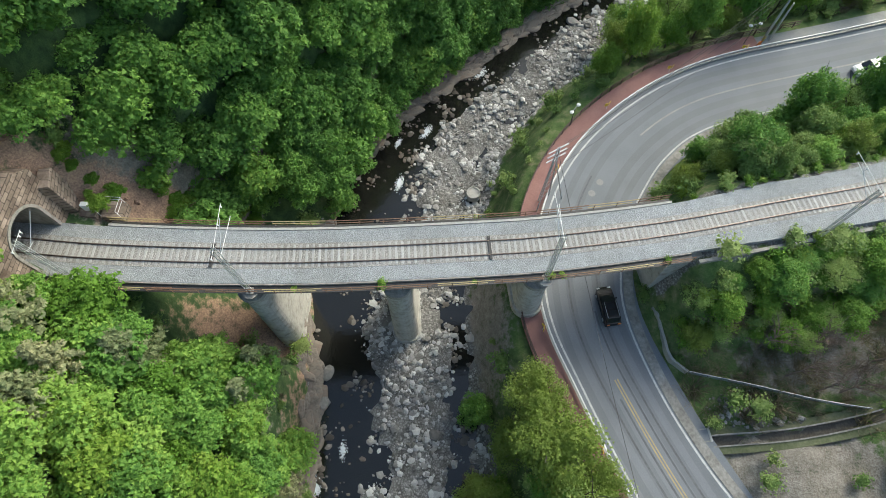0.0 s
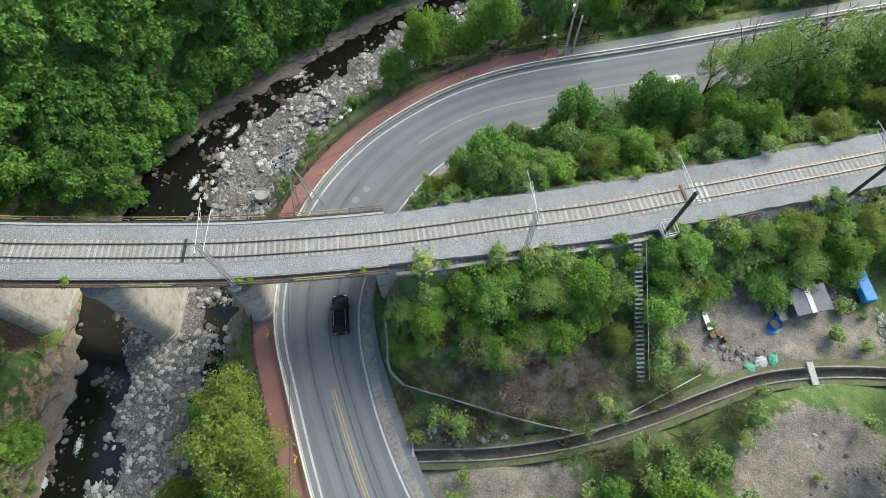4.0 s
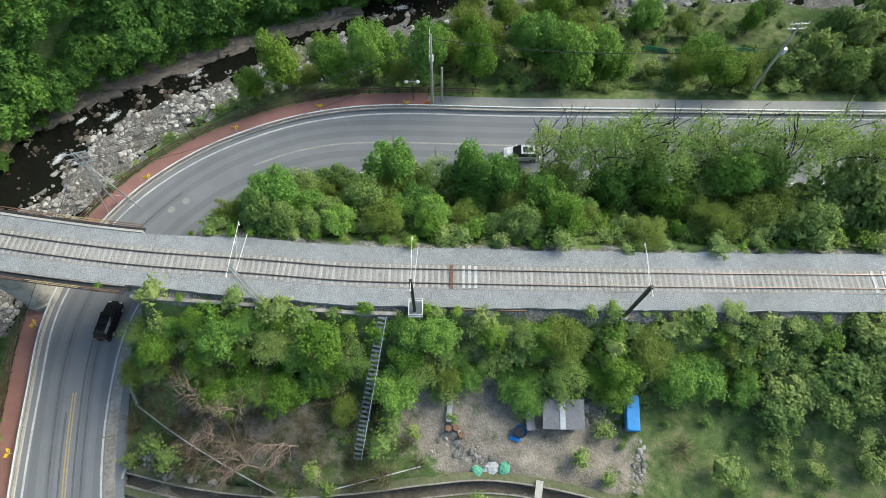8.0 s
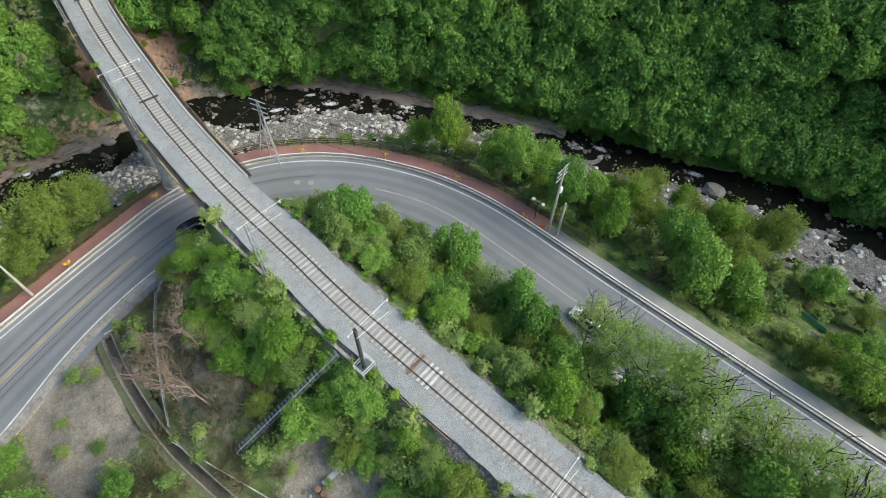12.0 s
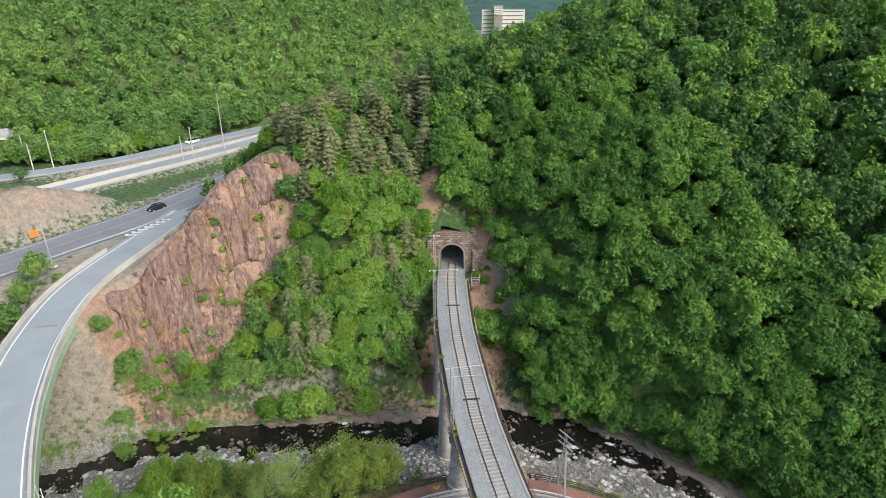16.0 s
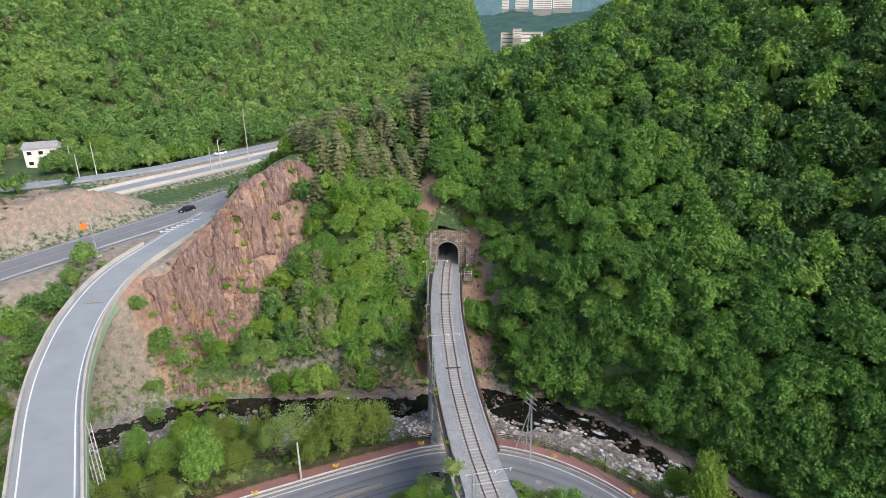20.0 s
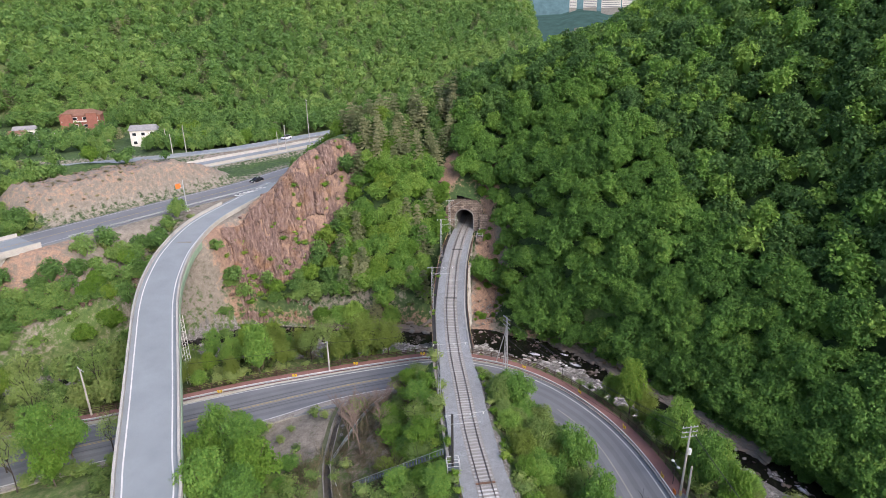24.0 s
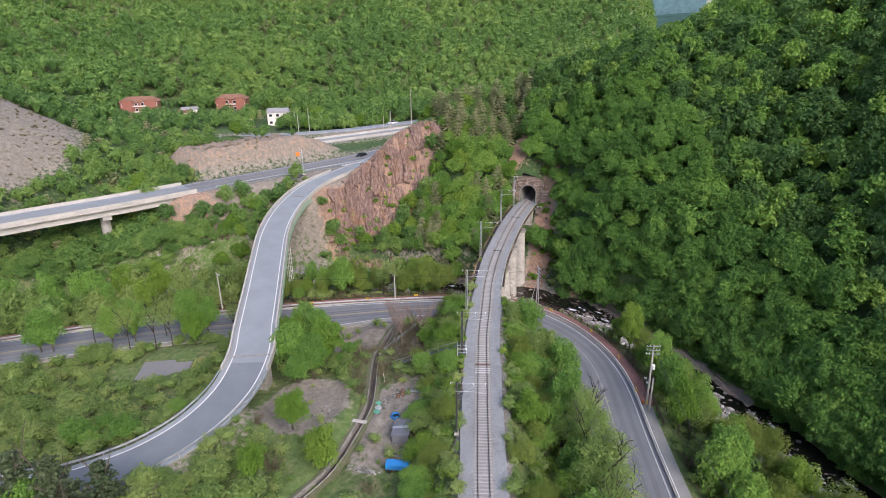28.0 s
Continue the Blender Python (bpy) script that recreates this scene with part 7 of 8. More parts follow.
for x, away, dark in ((-34.0, 3.4, False), (-18.6, 3.5, False), (9.4, 3.5, False), (37.2, 3.7, False), (51.6, 3.6, True), (71.5, 3.7, True), (100.0, 3.8, True), (126.0, 3.8, True)):
    i = int(np.argmin(np.abs(TRACK[:, 0] - x)))
    d = TRACK[i + 1] - TRACK[i - 1]
    n = sideways(TRACK)[i]
    lattice_mast(x - n[0] * away, TRACK[i, 1] - n[1] * away, TRACK[i, 2] - 0.35, math.degrees(math.atan2(d[1], d[0])), 8.4 if dark else 9.6, dark, 1.2 if x < -30 else 4.2)
    if -30 < x < 20:
        bm = bmesh.new()
        bmesh.ops.create_cone(bm, cap_ends=True, segments=18, radius1=0.35, radius2=0.75, depth=1.1, matrix=pose(x - n[0] * away, TRACK[i, 1] - n[1] * away, TRACK[i, 2] - 1.05))
        part("mast_bracket", bm, CONCRETE_STAINED, bridge)

# cable along the deck, joints across the track
bm = bent([Vector((p[0], p[1] + 0.15 * math.sin(p[0] * 1.3), p[2] - 0.17)) for p, a in along(offset(TRACK[(TRACK[:, 0] > -36) & (TRACK[:, 0] < -19)], -2.1), 1.0)], 0.03)
tagged(part("cable", bm, BLACK), "black cable lying on the ballast", "cable")
for x in (-22.8, 4.4, 55.2):
    i = int(np.argmin(np.abs(TRACK[:, 0] - x)))
    d = TRACK[i + 1] - TRACK[i - 1]
    part("joint_plate", box((0.3, 2.5, 0.1), pose(TRACK[i, 0], TRACK[i, 1], TRACK[i, 2] + 0.03, 0, 0, math.degrees(math.atan2(d[1], d[0]))), 0.02), DARK_STEEL if x < 20 else RUST, railway)
PAINTED = surface("painted_sleeper", (0.36, 0.36, 0.35), (0.68, 0.68, 0.67), 4.0, 1.5, 0.8)
for x0, n in ((56.2, 3), (97, 4)):
    for k in range(n):
        x = x0 + 0.62 * k
        i = int(np.argmin(np.abs(TRACK[:, 0] - x)))
        d = TRACK[i + 1] - TRACK[i - 1]
        part("painted_sleeper", box((0.27, 2.42, 0.04), pose(TRACK[i, 0], TRACK[i, 1], TRACK[i, 2] + 0.0, 0, 0, math.degrees(math.atan2(d[1], d[0])))), PAINTED, railway)
for x, l in ((56.5, 2.4), (61.0, 2.8), (-27, 2)):
    i = int(np.argmin(np.abs(TRACK[:, 0] - x)))
    d = TRACK[i + 1] - TRACK[i - 1]
    n = sideways(TRACK)[i]
    tagged(part("spare_rail", box((l, 0.14, 0.16), pose(TRACK[i, 0] - n[0] * 3.4, TRACK[i, 1] - n[1] * 3.4, TRACK[i, 2] - 0.2, 0, 0, math.degrees(math.atan2(d[1], d[0]))), 0.02), RUST), "rusty length of spare rail lying beside the track", "rail", "spare rails")
sb = thing("signal_cabinet", "white signal cabinet beside the tunnel mouth", "cabinet", "", pose(-35.6, 27.4, 12.2, 0, 0, -4))
part("body", box((0.7, 0.5, 1.1), pose(0, 0, 0.55), 0.03), WHITE_PAINT, sb)
part("plinth", box((1.6, 1.6, 1.0), pose(0, 0, -0.5), 0.03), PORTAL_STONE, sb)
rl = thing("platform_rail", "thin white railing round a small platform", "railing", "", pose(-34.4, 27.6, 11.9, 0, 0, -4))
for a, b in (((0, -0.8, 0), (0, -0.8, 1.1)), ((0, 0.8, 0), (0, 0.8, 1.1)), ((2, 0.8, 0), (2, 0.8, 1.1)), ((2, -0.8, 0), (2, -0.8, 1.1))):
    part("post", tube(a, b, 0.03, seg=5), WHITE_PAINT, rl)
for zz in (0.6, 1.1):
    part("bar", tube((0, 0.8, zz), (2, 0.8, zz), 0.025, seg=5), WHITE_PAINT, rl)
    part("bar", tube((2, -0.8, zz), (2, 0.8, zz), 0.025, seg=5), WHITE_PAINT, rl)
part("plinth", box((2.2, 1.8, 1.2), pose(1, 0, -0.6), 0.03), PORTAL_STONE, rl)

# service stair down the bank, with landing rail
st = thing("service_stair", "grey metal service stair down the railway bank", "stair")
A, B = Vector((49.6, 26.6, 9.25)), Vector((50.5, 14.0, 3.35))
n = 30
GRATING = surface("stair_grating", (0.08, 0.1, 0.105), (0.2, 0.235, 0.24), 9.0, 1.5, 0.6, 0.4, 0.1)
tread = shared("tread", box((0.8, 0.24, 0.05), pose(0, 0, 0), 0.01), GRATING)
for k in range(n + 1):
    p = A.lerp(B, k / n)
    put("tread", tread, st, pose(p.x, p.y, p.z, 0, 0, 4))
for s in (-0.44, 0.44):
    part("stringer", tube(A + Vector((s, 0, -0.12)), B + Vector((s, 0, -0.12)), 0.05, seg=6), GRATING, st)
part("handrail", tube(A + Vector((0.56, 0, 0.95)), B + Vector((0.56, 0, 0.95)), 0.03, seg=6), STEEL, st)
for k in range(8):
    p = A.lerp(B, k / 7)
    part("baluster", tube(p + Vector((0.56, 0, -0.1)), p + Vector((0.56, 0, 0.95)), 0.025, seg=5), STEEL, st)
pl = thing("cage_platform", "white railed platform at the head of the stair", "platform", "", pose(52.6, 28.2, 9.1, 0, 0, 15))
part("deck", box((1.3, 1.6, 0.08), pose(0, 0, 0.3), 0.01), GRATING, pl)
for sx in (-0.65, 0.65):
    for sy in (-0.8, 0.8):
        part("post", tube((sx, sy, 0), (sx, sy, 1.5), 0.035, seg=5), WHITE_PAINT, pl)
for zz in (0.9, 1.5):
    for sy in (-0.8, 0.8):
        part("bar", tube((-0.65, sy, zz), (0.65, sy, zz), 0.03, seg=5), WHITE_PAINT, pl)
    for sx in (-0.65, 0.65):
        part("bar", tube((sx, -0.8, zz), (sx, 0.8, zz), 0.03, seg=5), WHITE_PAINT, pl)

# ---------------------------------------------------------------- drain, walls and yard
dz = np.array([height(x, y) for x, y in DITCH])
dz = np.convolve(np.pad(dz, 4, mode="edge"), np.ones(9) / 9, mode="valid") + 1.25
dl = np.column_stack([DITCH, dz])
PATH_SOIL = surface("trodden_soil", (0.065, 0.085, 0.032), (0.19, 0.19, 0.11), 3.0, 0.4, 0.95, 0, 0.5, 0.05)
DRAIN_BED = surface("muddy_drain_bed", (0.05, 0.045, 0.035), (0.17, 0.15, 0.12), 4.0, 0.5, 0.8)
drain = thing("drain_channel", "open concrete drain channel curving across the yard", "drain")
for a, b, lift, th, nm, mat in ((-0.64, -0.5, 0.1, 1.3, "side_wall", CONCRETE_STAINED), (0.5, 0.64, 0.1, 1.3, "side_wall", CONCRETE_STAINED), (-0.5, 0.5, -0.9, 0.2, "bed", DRAIN_BED), (-1.35, -0.64, -0.06, 0.5, "shoulder", PATH_SOIL), (0.64, 1.35, -0.06, 0.5, "shoulder", PATH_SOIL)):
    strip(nm, dl, a, b, lift, th, mat).parent = drain
part("slab", box((0.7, 2.4, 0.16), pose(68.2, 15.5, dz[int(len(dz) * 0.68)] + 0.2, 0, 0, 5), 0.02), CONCRETE, drain)
fr = smooth([(26.0, 13.0), (30.6, 11.7), (35.3, 10.5), (40, 9.5), (43.6, 8.9)], 1.0)
fz = np.array([height(x, y) for x, y in fr])
fence2 = thing("plot_fence", "thin pale steel railing beside the rough grass", "fence")
fb = np.column_stack([fr, np.convolve(np.pad(fz, 3, mode="edge"), np.ones(7) / 7, mode="valid")])
for h in (0.55, 1.05):
    strip("rail", fb, -0.03, 0.03, h, 0.06, STEEL).parent = fence2
for (x, y, z), a in along(fb, 2.0, 0.2):
    part("post", tube((x, y, z - 0.3), (x, y, z + 1.08), 0.04, seg=6), STEEL, fence2)
strip("mesh_panel", fb, -0.012, 0.012, 1.0, 0.85, surface("fence_mesh", (0.2, 0.25, 0.26), (0.36, 0.42, 0.43), 12.0, 1.0, 0.6, 0.3)).parent = fence2
wl = smooth([(23.4, 20.4), (23.8, 18.6), (24.1, 16.4), (24.4, 14.6), (26.0, 13.1)], 1.0)
wz = np.array([height(x, y) for x, y in wl])
tagged(strip("retaining_wall", np.column_stack([wl, np.maximum(wz + 0.5, 1.0)]), -0.14, 0.14, 0, 1.6, CONCRETE), "low concrete retaining wall beside the road bank", "wall", kind="structure")
hose = thing("white_pipe", "long white plastic pipe lying over the ground", "pipe")
pa, pb = (45.2, 8.6), (56.7, 14.9)
part("pipe", tube((*pa, height(*pa) + 0.9), (*pb, height(*pb) + 0.5), 0.06, seg=8), WHITE_PAINT, hose)
cb = thing("culvert_box", "concrete culvert mouth beside the road", "culvert", "", pose(27.0, 6.6, -0.5, 0, 0, 8) @ Matrix.Diagonal((0.6, 0.7, 0.6, 1)))
for s in (-0.9, 0.9):
    part("cheek", box((1.8, 0.25, 1.6), pose(0, s, 0.2), 0.03), CONCRETE_STAINED, cb)
part("lintel", box((0.4, 2.05, 0.4), pose(0.7, 0, 0.85), 0.03), CONCRETE, cb)
# Black plate stands in for the shade inside the culvert mouth.
part("dark_mouth_plate", box((0.1, 1.5, 1.0), pose(0.55, 0, 0.2)), BLACK, cb)


def yz(x, y):
    return height(x, y)


hut = thing("yard_hut", "low hut under grey sheeting with a pale strip", "hut", "", pose(69.0, 23.2, yz(69, 23.2), 0, 0, 14))
for sx in (-1.7, 1.7):
    part("side_wall", box((0.1, 2.5, 1.5), pose(sx, 0, 0.75), 0.01), GREY_SHEET, hut)
part("back_wall", box((3.4, 0.1, 1.7), pose(0, 1.2, 0.85), 0.01), GREY_SHEET, hut)
part("roof", box((4.1, 2.9, 0.08), pose(0, 0, 1.75, 7, 0, 0), 0.01), GREY_SHEET, hut)
part("roof_strip", box((0.55, 2.9, 0.03), pose(-0.1, 0, 1.82, 7, 0, 0)), STEEL, hut)
trl = thing("covered_trailer", "narrow trailer covered by a bright blue tarpaulin", "trailer", "", pose(75.8, 25.3, yz(75.8, 25.3), 0, 0, 100))
part("bed", box((3.6, 1.25, 0.15), pose(0, 0, 0.55), 0.02), RUST, trl)
part("cover", box((3.5, 1.35, 0.9), pose(0, 0, 1.05), 0.12), BLUE, trl)
for s in (-1, 1):
    part("wheel", tube((-1.2, s * 0.55, 0.3), (-1.2, s * 0.75, 0.3), 0.3, seg=14), BLACK, trl)
tub = thing("water_tub", "round blue plastic tub with hoses", "tub", "", pose(65.3, 20.6, yz(65.3, 20.6)))
bm = bmesh.new()
bmesh.ops.create_cone(bm, cap_ends=False, segments=20, radius1=0.55, radius2=0.66, depth=0.8, matrix=pose(0, 0, 0.4))
part("wall", bm, BLUE, tub)
part("water", tube((0, 0, 0.3), (0, 0, 0.5), 0.56, seg=20), GLASS, tub)
part("rim", box((1.1, 0.4, 0.1), pose(-0.3, -0.75, 0.1), 0.03), BLUE, tub)
trk = thing("hand_tiller", "small grey hand tractor parked beside the hut", "tractor", "", pose(65.8, 22.6, yz(65.8, 22.6), 0, 0, 110))
part("engine", box((0.9, 0.5, 0.5), pose(0.4, 0, 0.6), 0.08), STEEL, trk)
part("tray", box((1.6, 0.9, 0.3), pose(-0.9, 0, 0.6), 0.04), GREY_SHEET, trk)
for s in (-1, 1):
    part("wheel", tube((0.3, s * 0.35, 0.32), (0.3, s * 0.52, 0.32), 0.32, seg=14), BLACK, trk)
    part("handle", tube((0.3, s * 0.3, 0.8), (-0.6, s * 0.35, 1.05), 0.03, seg=5), DARK_STEEL, trk)
pk = thing("roof_sheet", "long pale metal sheet lying on the grass", "sheet", "", pose(57.9, 21.4, yz(57.9, 21.4) + 0.25, 0, 4, 101))
part("sheet", box((3.6, 0.55, 0.06), bevel=0.01), STEEL, pk)
for k in range(3):
    b = tagged(part("drum", tube((0, 0, 0), (0, 0, 0.75), 0.32, seg=14), RUST), "rusty brown oil drum in the yard", "drum", "yard drums")
    b.matrix_basis = pose(58.4 + 0.7 * k, 19.0 + 0.3 * math.sin(k * 2), yz(58.4 + 0.7 * k, 19))
bs = thing("board_stack", "small stack of pale boards beside the hut", "boards", "", pose(69.3, 25.4, yz(69.3, 25.4), 0, 0, 8))
for k in range(5):
    part("board", box((1.9, 0.16, 0.05), pose(0, (k - 2) * 0.19, 0.1 + 0.05 * (k % 2)), 0.01), PLASTER, bs)
GREY_WHITE = surface("dirty_white_plastic", (0.25, 0.26, 0.27), (0.55, 0.56, 0.57), 6.0, 1.0, 0.6)
NET_GREEN = surface("green_net", (0.06, 0.22, 0.14), (0.14, 0.45, 0.3), 9.0, 1.5, 0.8)
for x, y, mat, w, r in ((62.2, 15.9, NET_GREEN, "crumpled green netting heaped on the ground", 0.7), (63.5, 16.5, GREY_WHITE, "crumpled white plastic sheet heaped on the ground", 0.9), (64.6, 16.9, NET_GREEN, "crumpled green netting heaped on the ground", 0.65)):
    bm = bmesh.new()
    bmesh.ops.create_icosphere(bm, subdivisions=3, radius=1)
    for v in bm.verts:
        k = 1 + 0.3 * noise.noise(v.co * 2.3 + Vector((x, y, 0))) + 0.15 * noise.noise(v.co * 6)
        v.co = Vector((v.co.x * r * k, v.co.y * r * 0.8 * k, max(v.co.z, -0.1) * 0.22 * k))
    o = tagged(part("tarpaulin", bm, mat), w, "sheeting", "heaped sheets")
    o.matrix_basis = pose(x, y, yz(x, y), 0, 0, x * 40)
rows = []
rng = np.random.default_rng(31)
for cx, cy, sx, sy, n in ((72.6, 25.2, 1.6, 1.6, 220), (30.2, 9.0, 2.6, 1.6, 130), (77.4, 20.5, 0.5, 2.2, 80), (37, 7.6, 5, 0.7, 120), (60.5, 17.5, 3, 0.9, 60), (70, 6.0, 6, 3.5, 40), (-22.5, 30.5, 3.0, 3.0, 260), (-14, 30.5, 4.0, 4.0, 420)):
    for k in range(n):
        x, y = cx + rng.normal() * sx * 0.5, cy + rng.normal() * sy * 0.5
        r = 0.1 + 0.35 * rng.random() ** 3
        rows.append((x, y, 0, r, r, rng.random() * 6.28, 0, rng.integers(0, 9)))
zz = ground(np.array([r[0] for r in rows]), np.array([r[1] for r in rows]))[0]
rows = [(r[0], r[1], z + 0.03, *r[3:]) for r, z in zip(rows, zz)]
joined("rubble", rows, STONES, RUBBLE, "heaps of broken stones in the yard and under the cliff", "rubble")
# vegetable plot beside the ramp
plot = thing("vegetable_plot", "small field under grey mulch film beside green rows", "field", kind="structure")
pm = pose(61.5, -30.5, height(61.5, -30.5) + 0.12, 0, 0, -62)
part("mulch_film", box((9.5, 6.5, 0.2), pm, 0.05), surface("mulch_film", (0.17, 0.165, 0.165), (0.27, 0.265, 0.26), 4, 0.6, 0.6), plot)
for k in range(5):
    part("row", box((0.5, 6.0, 0.35), pm @ pose(-5.4 - 0.75 * k, 0, 0.05), 0.1), surface("green_row", (0.12, 0.16, 0.03), (0.3, 0.3, 0.08), 6, 1.0, 0.9) if k == 0 else bpy.data.materials["green_row"], plot)

# ---------------------------------------------------------------- highway furniture, houses
gs = thing("gantry_sign", "tall grey pole with a yellow and a blue road sign", "road sign", "", pose(-29.5, -52.3, 18.7, 0, 0, 60))
part("pole", tube((0, 0, 0), (0, 0, 8.5), 0.17, 0.12, 10), STEEL, gs)
part("foot", box((1.2, 1.2, 0.4), pose(0, 0, 0.1), 0.05), CONCRETE, gs)
part("sign_panel", box((0.08, 1.7, 1.3), pose(0.1, -1.5, 7.2, 0, 0, 10), 0.02), ORANGE, gs)
part("sign_arm", tube((0, 0, 7.6), (0, -2.2, 7.6), 0.06, seg=6), STEEL, gs)
part("sign_arm", tube((0, 0, 6.7), (0, -2.2, 6.7), 0.06, seg=6), STEEL, gs)
HATCH = (-44.6, -44.9, -1.6, 0.62, 19.2, -21)
for k in range(7):
    hx, hy = HATCH[0] + HATCH[2] * k, HATCH[1] + HATCH[3] * k
    for s in (-1, 1):
        part("chevron", box((0.7, 1.5 - 0.12 * k, 0.02), pose(hx, hy + 0.55 * s, HATCH[4], 0, 0, HATCH[5] + 35 * s)), LINE_BRIGHT, flyover)
strip("guard_beam", HIGHWAY[(HIGHWAY[:, 0] < -8) & (HIGHWAY[:, 0] > -60)], -6.5, -6.4, 0.8, 0.3, STEEL).parent = highway
for a in (-4.95, 4.65):
    strip("barrier", UPPER, a, a + 0.3, 0.9, 1.6, CONCRETE).parent = bpy.data.objects["upper_road"]
for x, y, z, h in ((-113.5, -45.5, 23, 17), (-103, -51.5, 22.5, 9), (-100, -53.5, 22.5, 7), (-91, -86, 23.2, 10), (-88.5, -90, 23.2, 7), (-97, -97, 24, 7), (-58, -111, 23, 5)):
    utility_pole(x, y, z, h, 30, 1 if h > 8 else 0, False)


def house(x, y, turn, w, d, h, wall, roof, words, floors=2, gable=True, bays=3):
    z = height(x, y)
    t = thing("house", words, "house", "houses", pose(x, y, z - 0.5, 0, 0, turn))
    part("wall", box((d, w, h), pose(0, 0, h / 2), 0.03), wall, t)
    bm = bmesh.new()
    rh = min(w, d) * 0.22
    a = [bm.verts.new(v) for v in ((-d / 2 - 0.5, -w / 2 - 0.5, h), (d / 2 + 0.5, -w / 2 - 0.5, h), (d / 2 + 0.5, w / 2 + 0.5, h), (-d / 2 - 0.5, w / 2 + 0.5, h), (0, -w / 2 + (0 if gable else d * 0.3), h + rh), (0, w / 2 - (0 if gable else d * 0.3), h + rh))]
    for f in ((0, 1, 4), (1, 2, 5, 4), (2, 3, 5), (3, 0, 4, 5), (3, 2, 1, 0)):
        bm.faces.new([a[k] for k in f])
    bmesh.ops.recalc_face_normals(bm, faces=bm.faces)
    part("roof", bm, roof, t)
    for fl in range(floors):
        for k in range(bays):
            yy = (k + 0.5) / bays * w - w / 2
            zz = (fl + 0.58) * h / floors
            win = part("window", box((0.16, w / bays * 0.5, h / floors * 0.42), pose(d / 2 + 0.02, yy, zz), 0.02), WHITE_PAINT, t)
            pn = part("pane", box((0.06, w / bays * 0.4, h / floors * 0.34), pose(d / 2 + 0.1, yy, zz)), GLASS)
            pn.parent = win
        if floors > 2 or bays > 3:
            part("balcony", box((0.9, w * 0.9, 0.5), pose(d / 2 + 0.4, 0, (fl + 0.2) * h / floors), 0.03), PLASTER, t)
    for k in (-1, 1):
        if w > 12:
            part("gable_front", box((1.4, w * 0.26, h + 0.8), pose(d / 2 + 0.5, k * w * 0.3, (h + 0.8) / 2), 0.03), wall, t)
            part("dormer_roof", box((1.9, w * 0.3, 0.3), pose(d / 2 + 0.5, k * w * 0.3, h + 0.9), 0.05), roof, t)


GREY_ROOF = surface("grey_roof", (0.2, 0.2, 0.2), (0.4, 0.39, 0.38), 4, 0.7, 0.7)
house(-120, -148, 28, 15, 10, 9.0, BRICK, ROOF_BROWN, "three-storey red brick house with a brown roof", 3, False, 4)
house(-103, -192, 38, 18, 10, 8.5, BRICK, ROOF_BROWN, "long brick guest house with pale balconies", 3, False, 6)
house(-104, -110, 25, 9.5, 8, 6.5, PLASTER, GREY_ROOF, "white rendered two-storey house with a grey roof", 2, True, 3)
house(-113, -170, 35, 8, 6, 4.2, PLASTER, GREY_ROOF, "small white house with a grey gabled roof", 1, True, 2)
house(-103, -165, 35, 6, 5.5, 3.6, PLASTER, ROOF_BROWN, "small cream house with a pale roof", 1, True, 2)
house(-109, -157, 32, 16, 4, 2.6, CONCRETE, GREY_ROOF, "long low grey-roofed shed between the houses", 1, True, 3)
for a0, a1, e0, e1, r, fl, words in ((170.2, 174.1, -1.6, 0.45, 900, 6, "large white institution building in the valley"), (172.2, 173.0, 0.0, 0.75, 885, 5, "taller wing of the white institution building"), (173.5, 174.15, 2.5, 4.3, 1800, 14, "distant pale apartment tower on the hillside"), (171.7, 172.9, 2.5, 4.4, 1800, 14, "distant pale apartment tower on the hillside"), (169.6, 171.3, 2.45, 3.3, 1790, 5, "distant white terraced apartment building"), (167.8, 169.5, 2.5, 3.6, 1810, 6, "distant white terraced apartment building")):
    a = (a0 + a1) / 2
    x, y = 73.6 + r * math.cos(radians(a)), 21 + r * math.sin(radians(a))
    w, z0 = r * radians(a1 - a0), 61.8 + r * math.tan(radians(e0))
    h = r * (math.tan(radians(e1)) - math.tan(radians(e0)))
    t = thing("apartment_building", words, "building", "far buildings", pose(x, y, z0, 0, 0, a - 180))
    part("wall", box((14, w, h), pose(0, 0, h / 2), 0.1), PLASTER, t)
    part("roof", box((15, w + 1, 1.0), pose(0, 0, h + 0.4), 0.1), GREY_ROOF, t)
    part("footing", box((13, w - 0.5, 24), pose(-0.5, 0, -12)), CONCRETE_STAINED, t)
    for f in range(fl):
        part("window_band", box((0.3, w * 0.92, h / fl * 0.3), pose(7.1, 0, (f + 0.5) * h / fl)), GREY_SHEET, t)

# round concrete well ring on the gravel beside a pool
wr = thing("well_ring", "round concrete well ring standing on the river gravel", "well", "", pose(4.0, 39.7, -7.3))
bm = bmesh.new()
bmesh.ops.create_cone(bm, cap_ends=False, segments=28, radius1=1.0, radius2=0.95, depth=0.9, matrix=pose(0, 0, 0.3))
bmesh.ops.solidify(bm, geom=bm.faces[:], thickness=0.14)
part("ring", bm, CONCRETE, wr)
part("cover", tube((0, 0, 0.45), (0, 0, 0.6), 0.85, seg=28), PIER, wr)

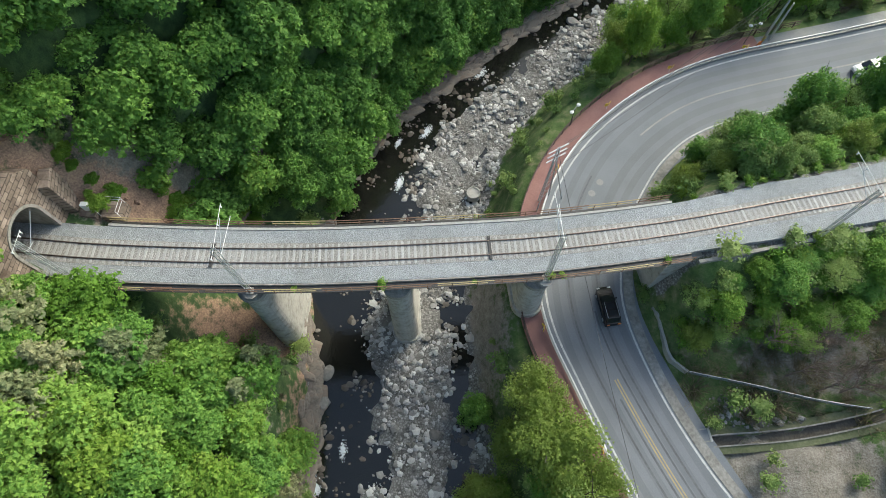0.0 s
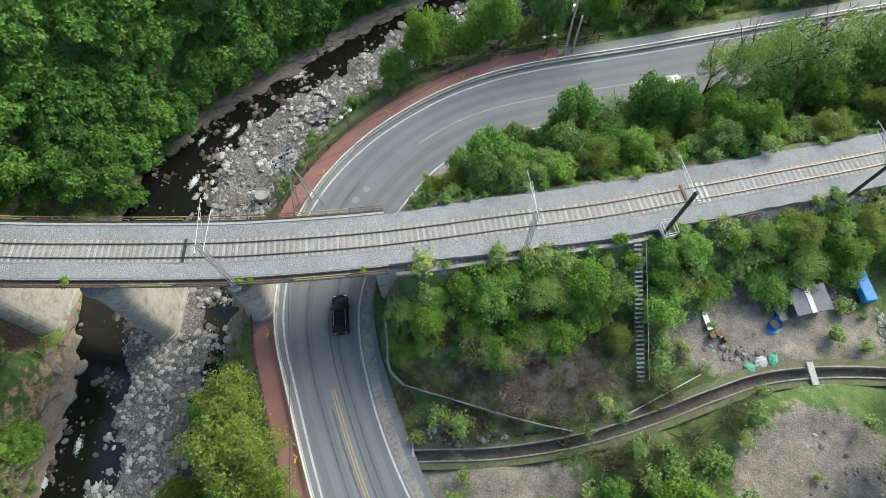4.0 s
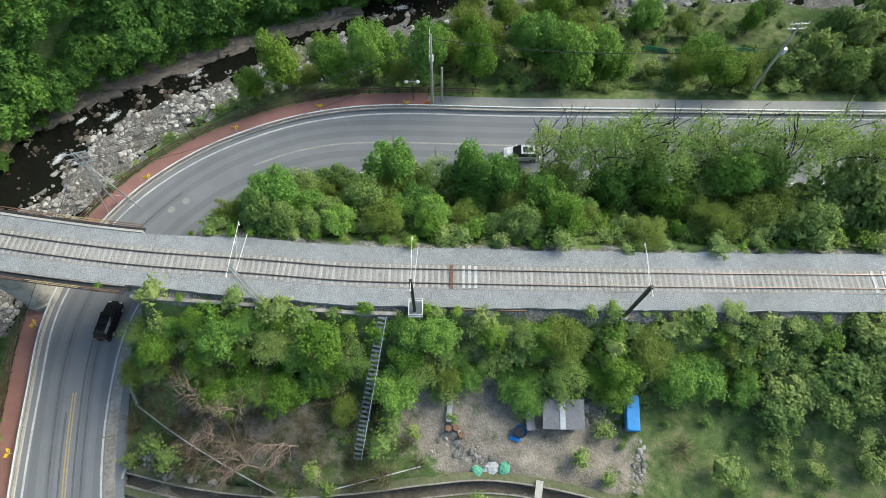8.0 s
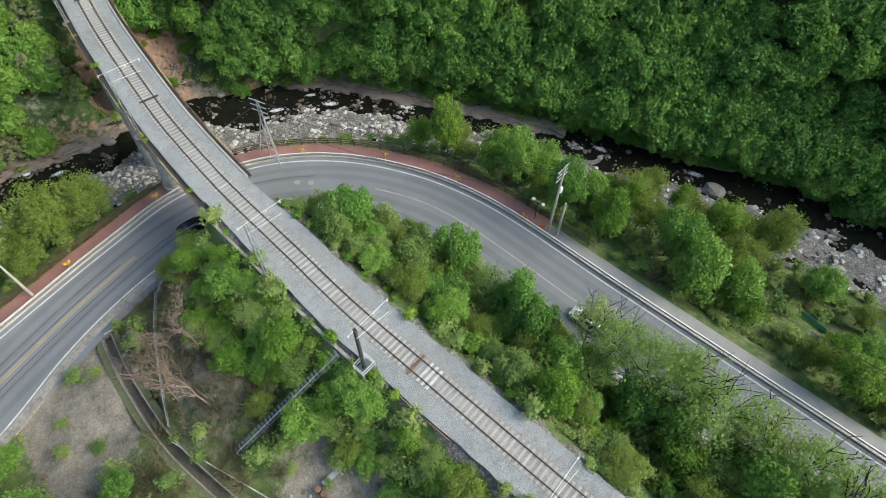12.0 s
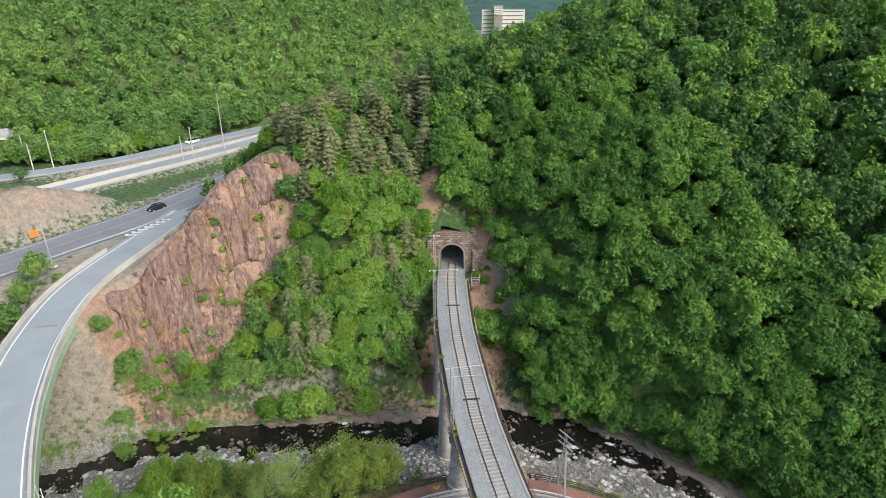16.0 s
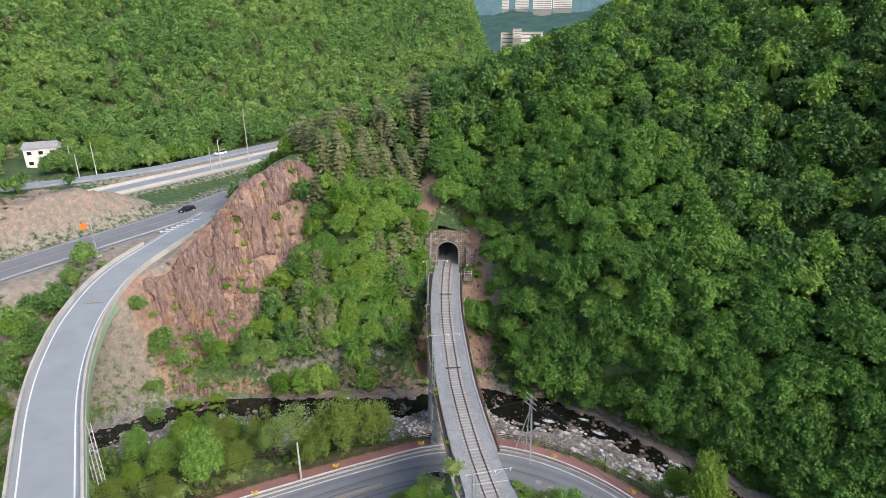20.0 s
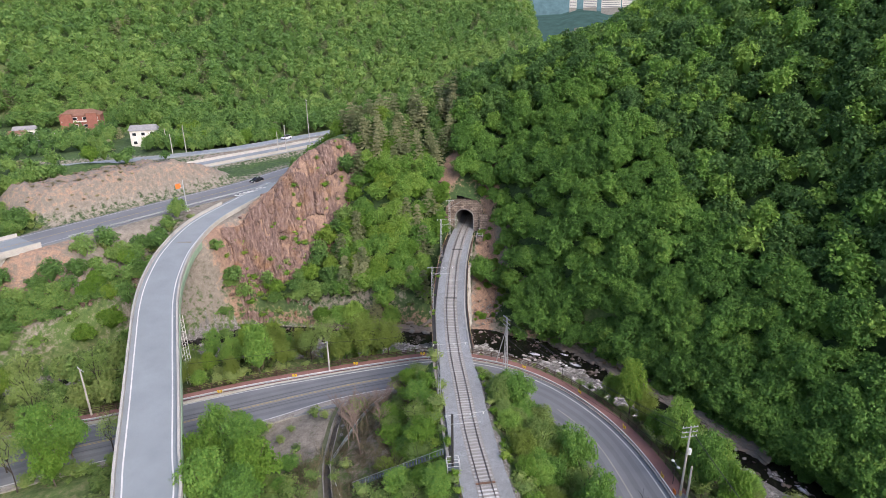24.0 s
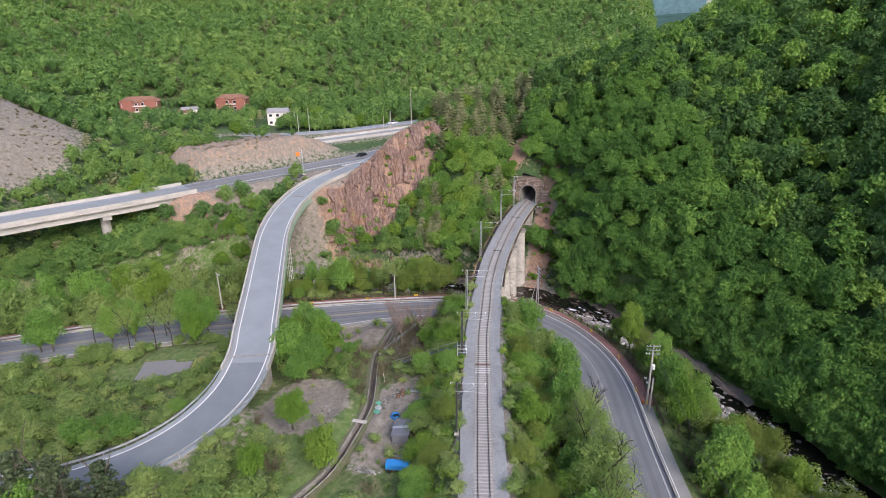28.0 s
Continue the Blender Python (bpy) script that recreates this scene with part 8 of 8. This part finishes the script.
# ladder tower at the flyover pier
lt = thing("access_ladder", "white inspection ladder cage at the flyover pier", "ladder", "", pose(20.6, -27.4, height(20.6, -27.4), 0, 0, -29))
lh = 13.0 - height(20.6, -27.4)
for sx in (-0.5, 0.5):
    for sy in (-0.5, 0.5):
        part("upright", tube((sx, sy, 0), (sx, sy, lh), 0.05, seg=5), WHITE_PAINT, lt)
for k in range(int(lh / 1.2)):
    zz = 0.6 + 1.2 * k
    for a, b in (((-0.5, -0.5), (0.5, -0.5)), ((0.5, -0.5), (0.5, 0.5)), ((0.5, 0.5), (-0.5, 0.5)), ((-0.5, 0.5), (-0.5, -0.5))):
        part("rung", tube((*a, zz), (*b, zz), 0.03, seg=4), WHITE_PAINT, lt)
# garden nets on the river terrace, manhole covers, weeds on the bridge
for line in (((72.2, 81.2), (80, 82.6), (89.0, 85.4)), ((74.6, 76.6), (81, 78.0), (87.6, 80.6))):
    gl3 = smooth(line, 0.8)
    net = thing("garden_net", "low blue-green net fence round a garden plot", "net fence", "garden nets")
    nl = np.column_stack([gl3, [height(x, y) for x, y in gl3]])
    strip("net", nl, -0.02, 0.02, 0.95, 0.9, NET_GREEN).parent = net
    for (x, y, z), a in along(nl, 2.4, 0.1):
        part("stake", tube((x, y, z - 0.2), (x, y, z + 1.1), 0.03, seg=6), BROWN_RAIL, net)
for x, y in ((19.6, 37.2), (18.4, 35.6)):
    part("manhole_cover", tube((x, y, ROAD_Z), (x, y, ROAD_Z + 0.012), 0.45, seg=24), PAVING, _road)
weed_mesh = [crown_mesh(t, LEAF_YELLOW) for t in BUSH[:3]]
for k, (x, off, r) in enumerate(((-6.2, -3.3, 0.8), (9.9, -3.4, 0.65), (10.9, -3.5, 0.5), (21.5, -3.3, 0.6), (-14.5, -3.4, 0.45), (29.5, -3.6, 0.6), (44.0, 3.9, 0.5), (2.6, -3.4, 0.35))):
    i = int(np.argmin(np.abs(TRACK[:, 0] - x)))
    n = sideways(TRACK)[i]
    o = tagged(new("weed_tuft", weed_mesh[k % 3]), "tuft of green weeds growing on the bridge edge", "weeds", "weed tufts")
    o.matrix_basis = Matrix.LocRotScale((x + n[0] * off, TRACK[i, 1] + n[1] * off, TRACK[i, 2] - 0.42), Euler((0, 0, k)), (r, r, r * 0.9))

# road works barrier at the pole
bb = thing("orange_barrier", "small orange warning barrier at the pole foot", "barrier", "", pose(44.6, 59.3, 0.25, 0, 0, 20))
part("board", box((0.6, 0.12, 0.7), pose(0, 0, 0.4), 0.03), ORANGE, bb)
part("foot", box((0.7, 0.4, 0.08), pose(0, 0, 0.04), 0.02), BLACK, bb)
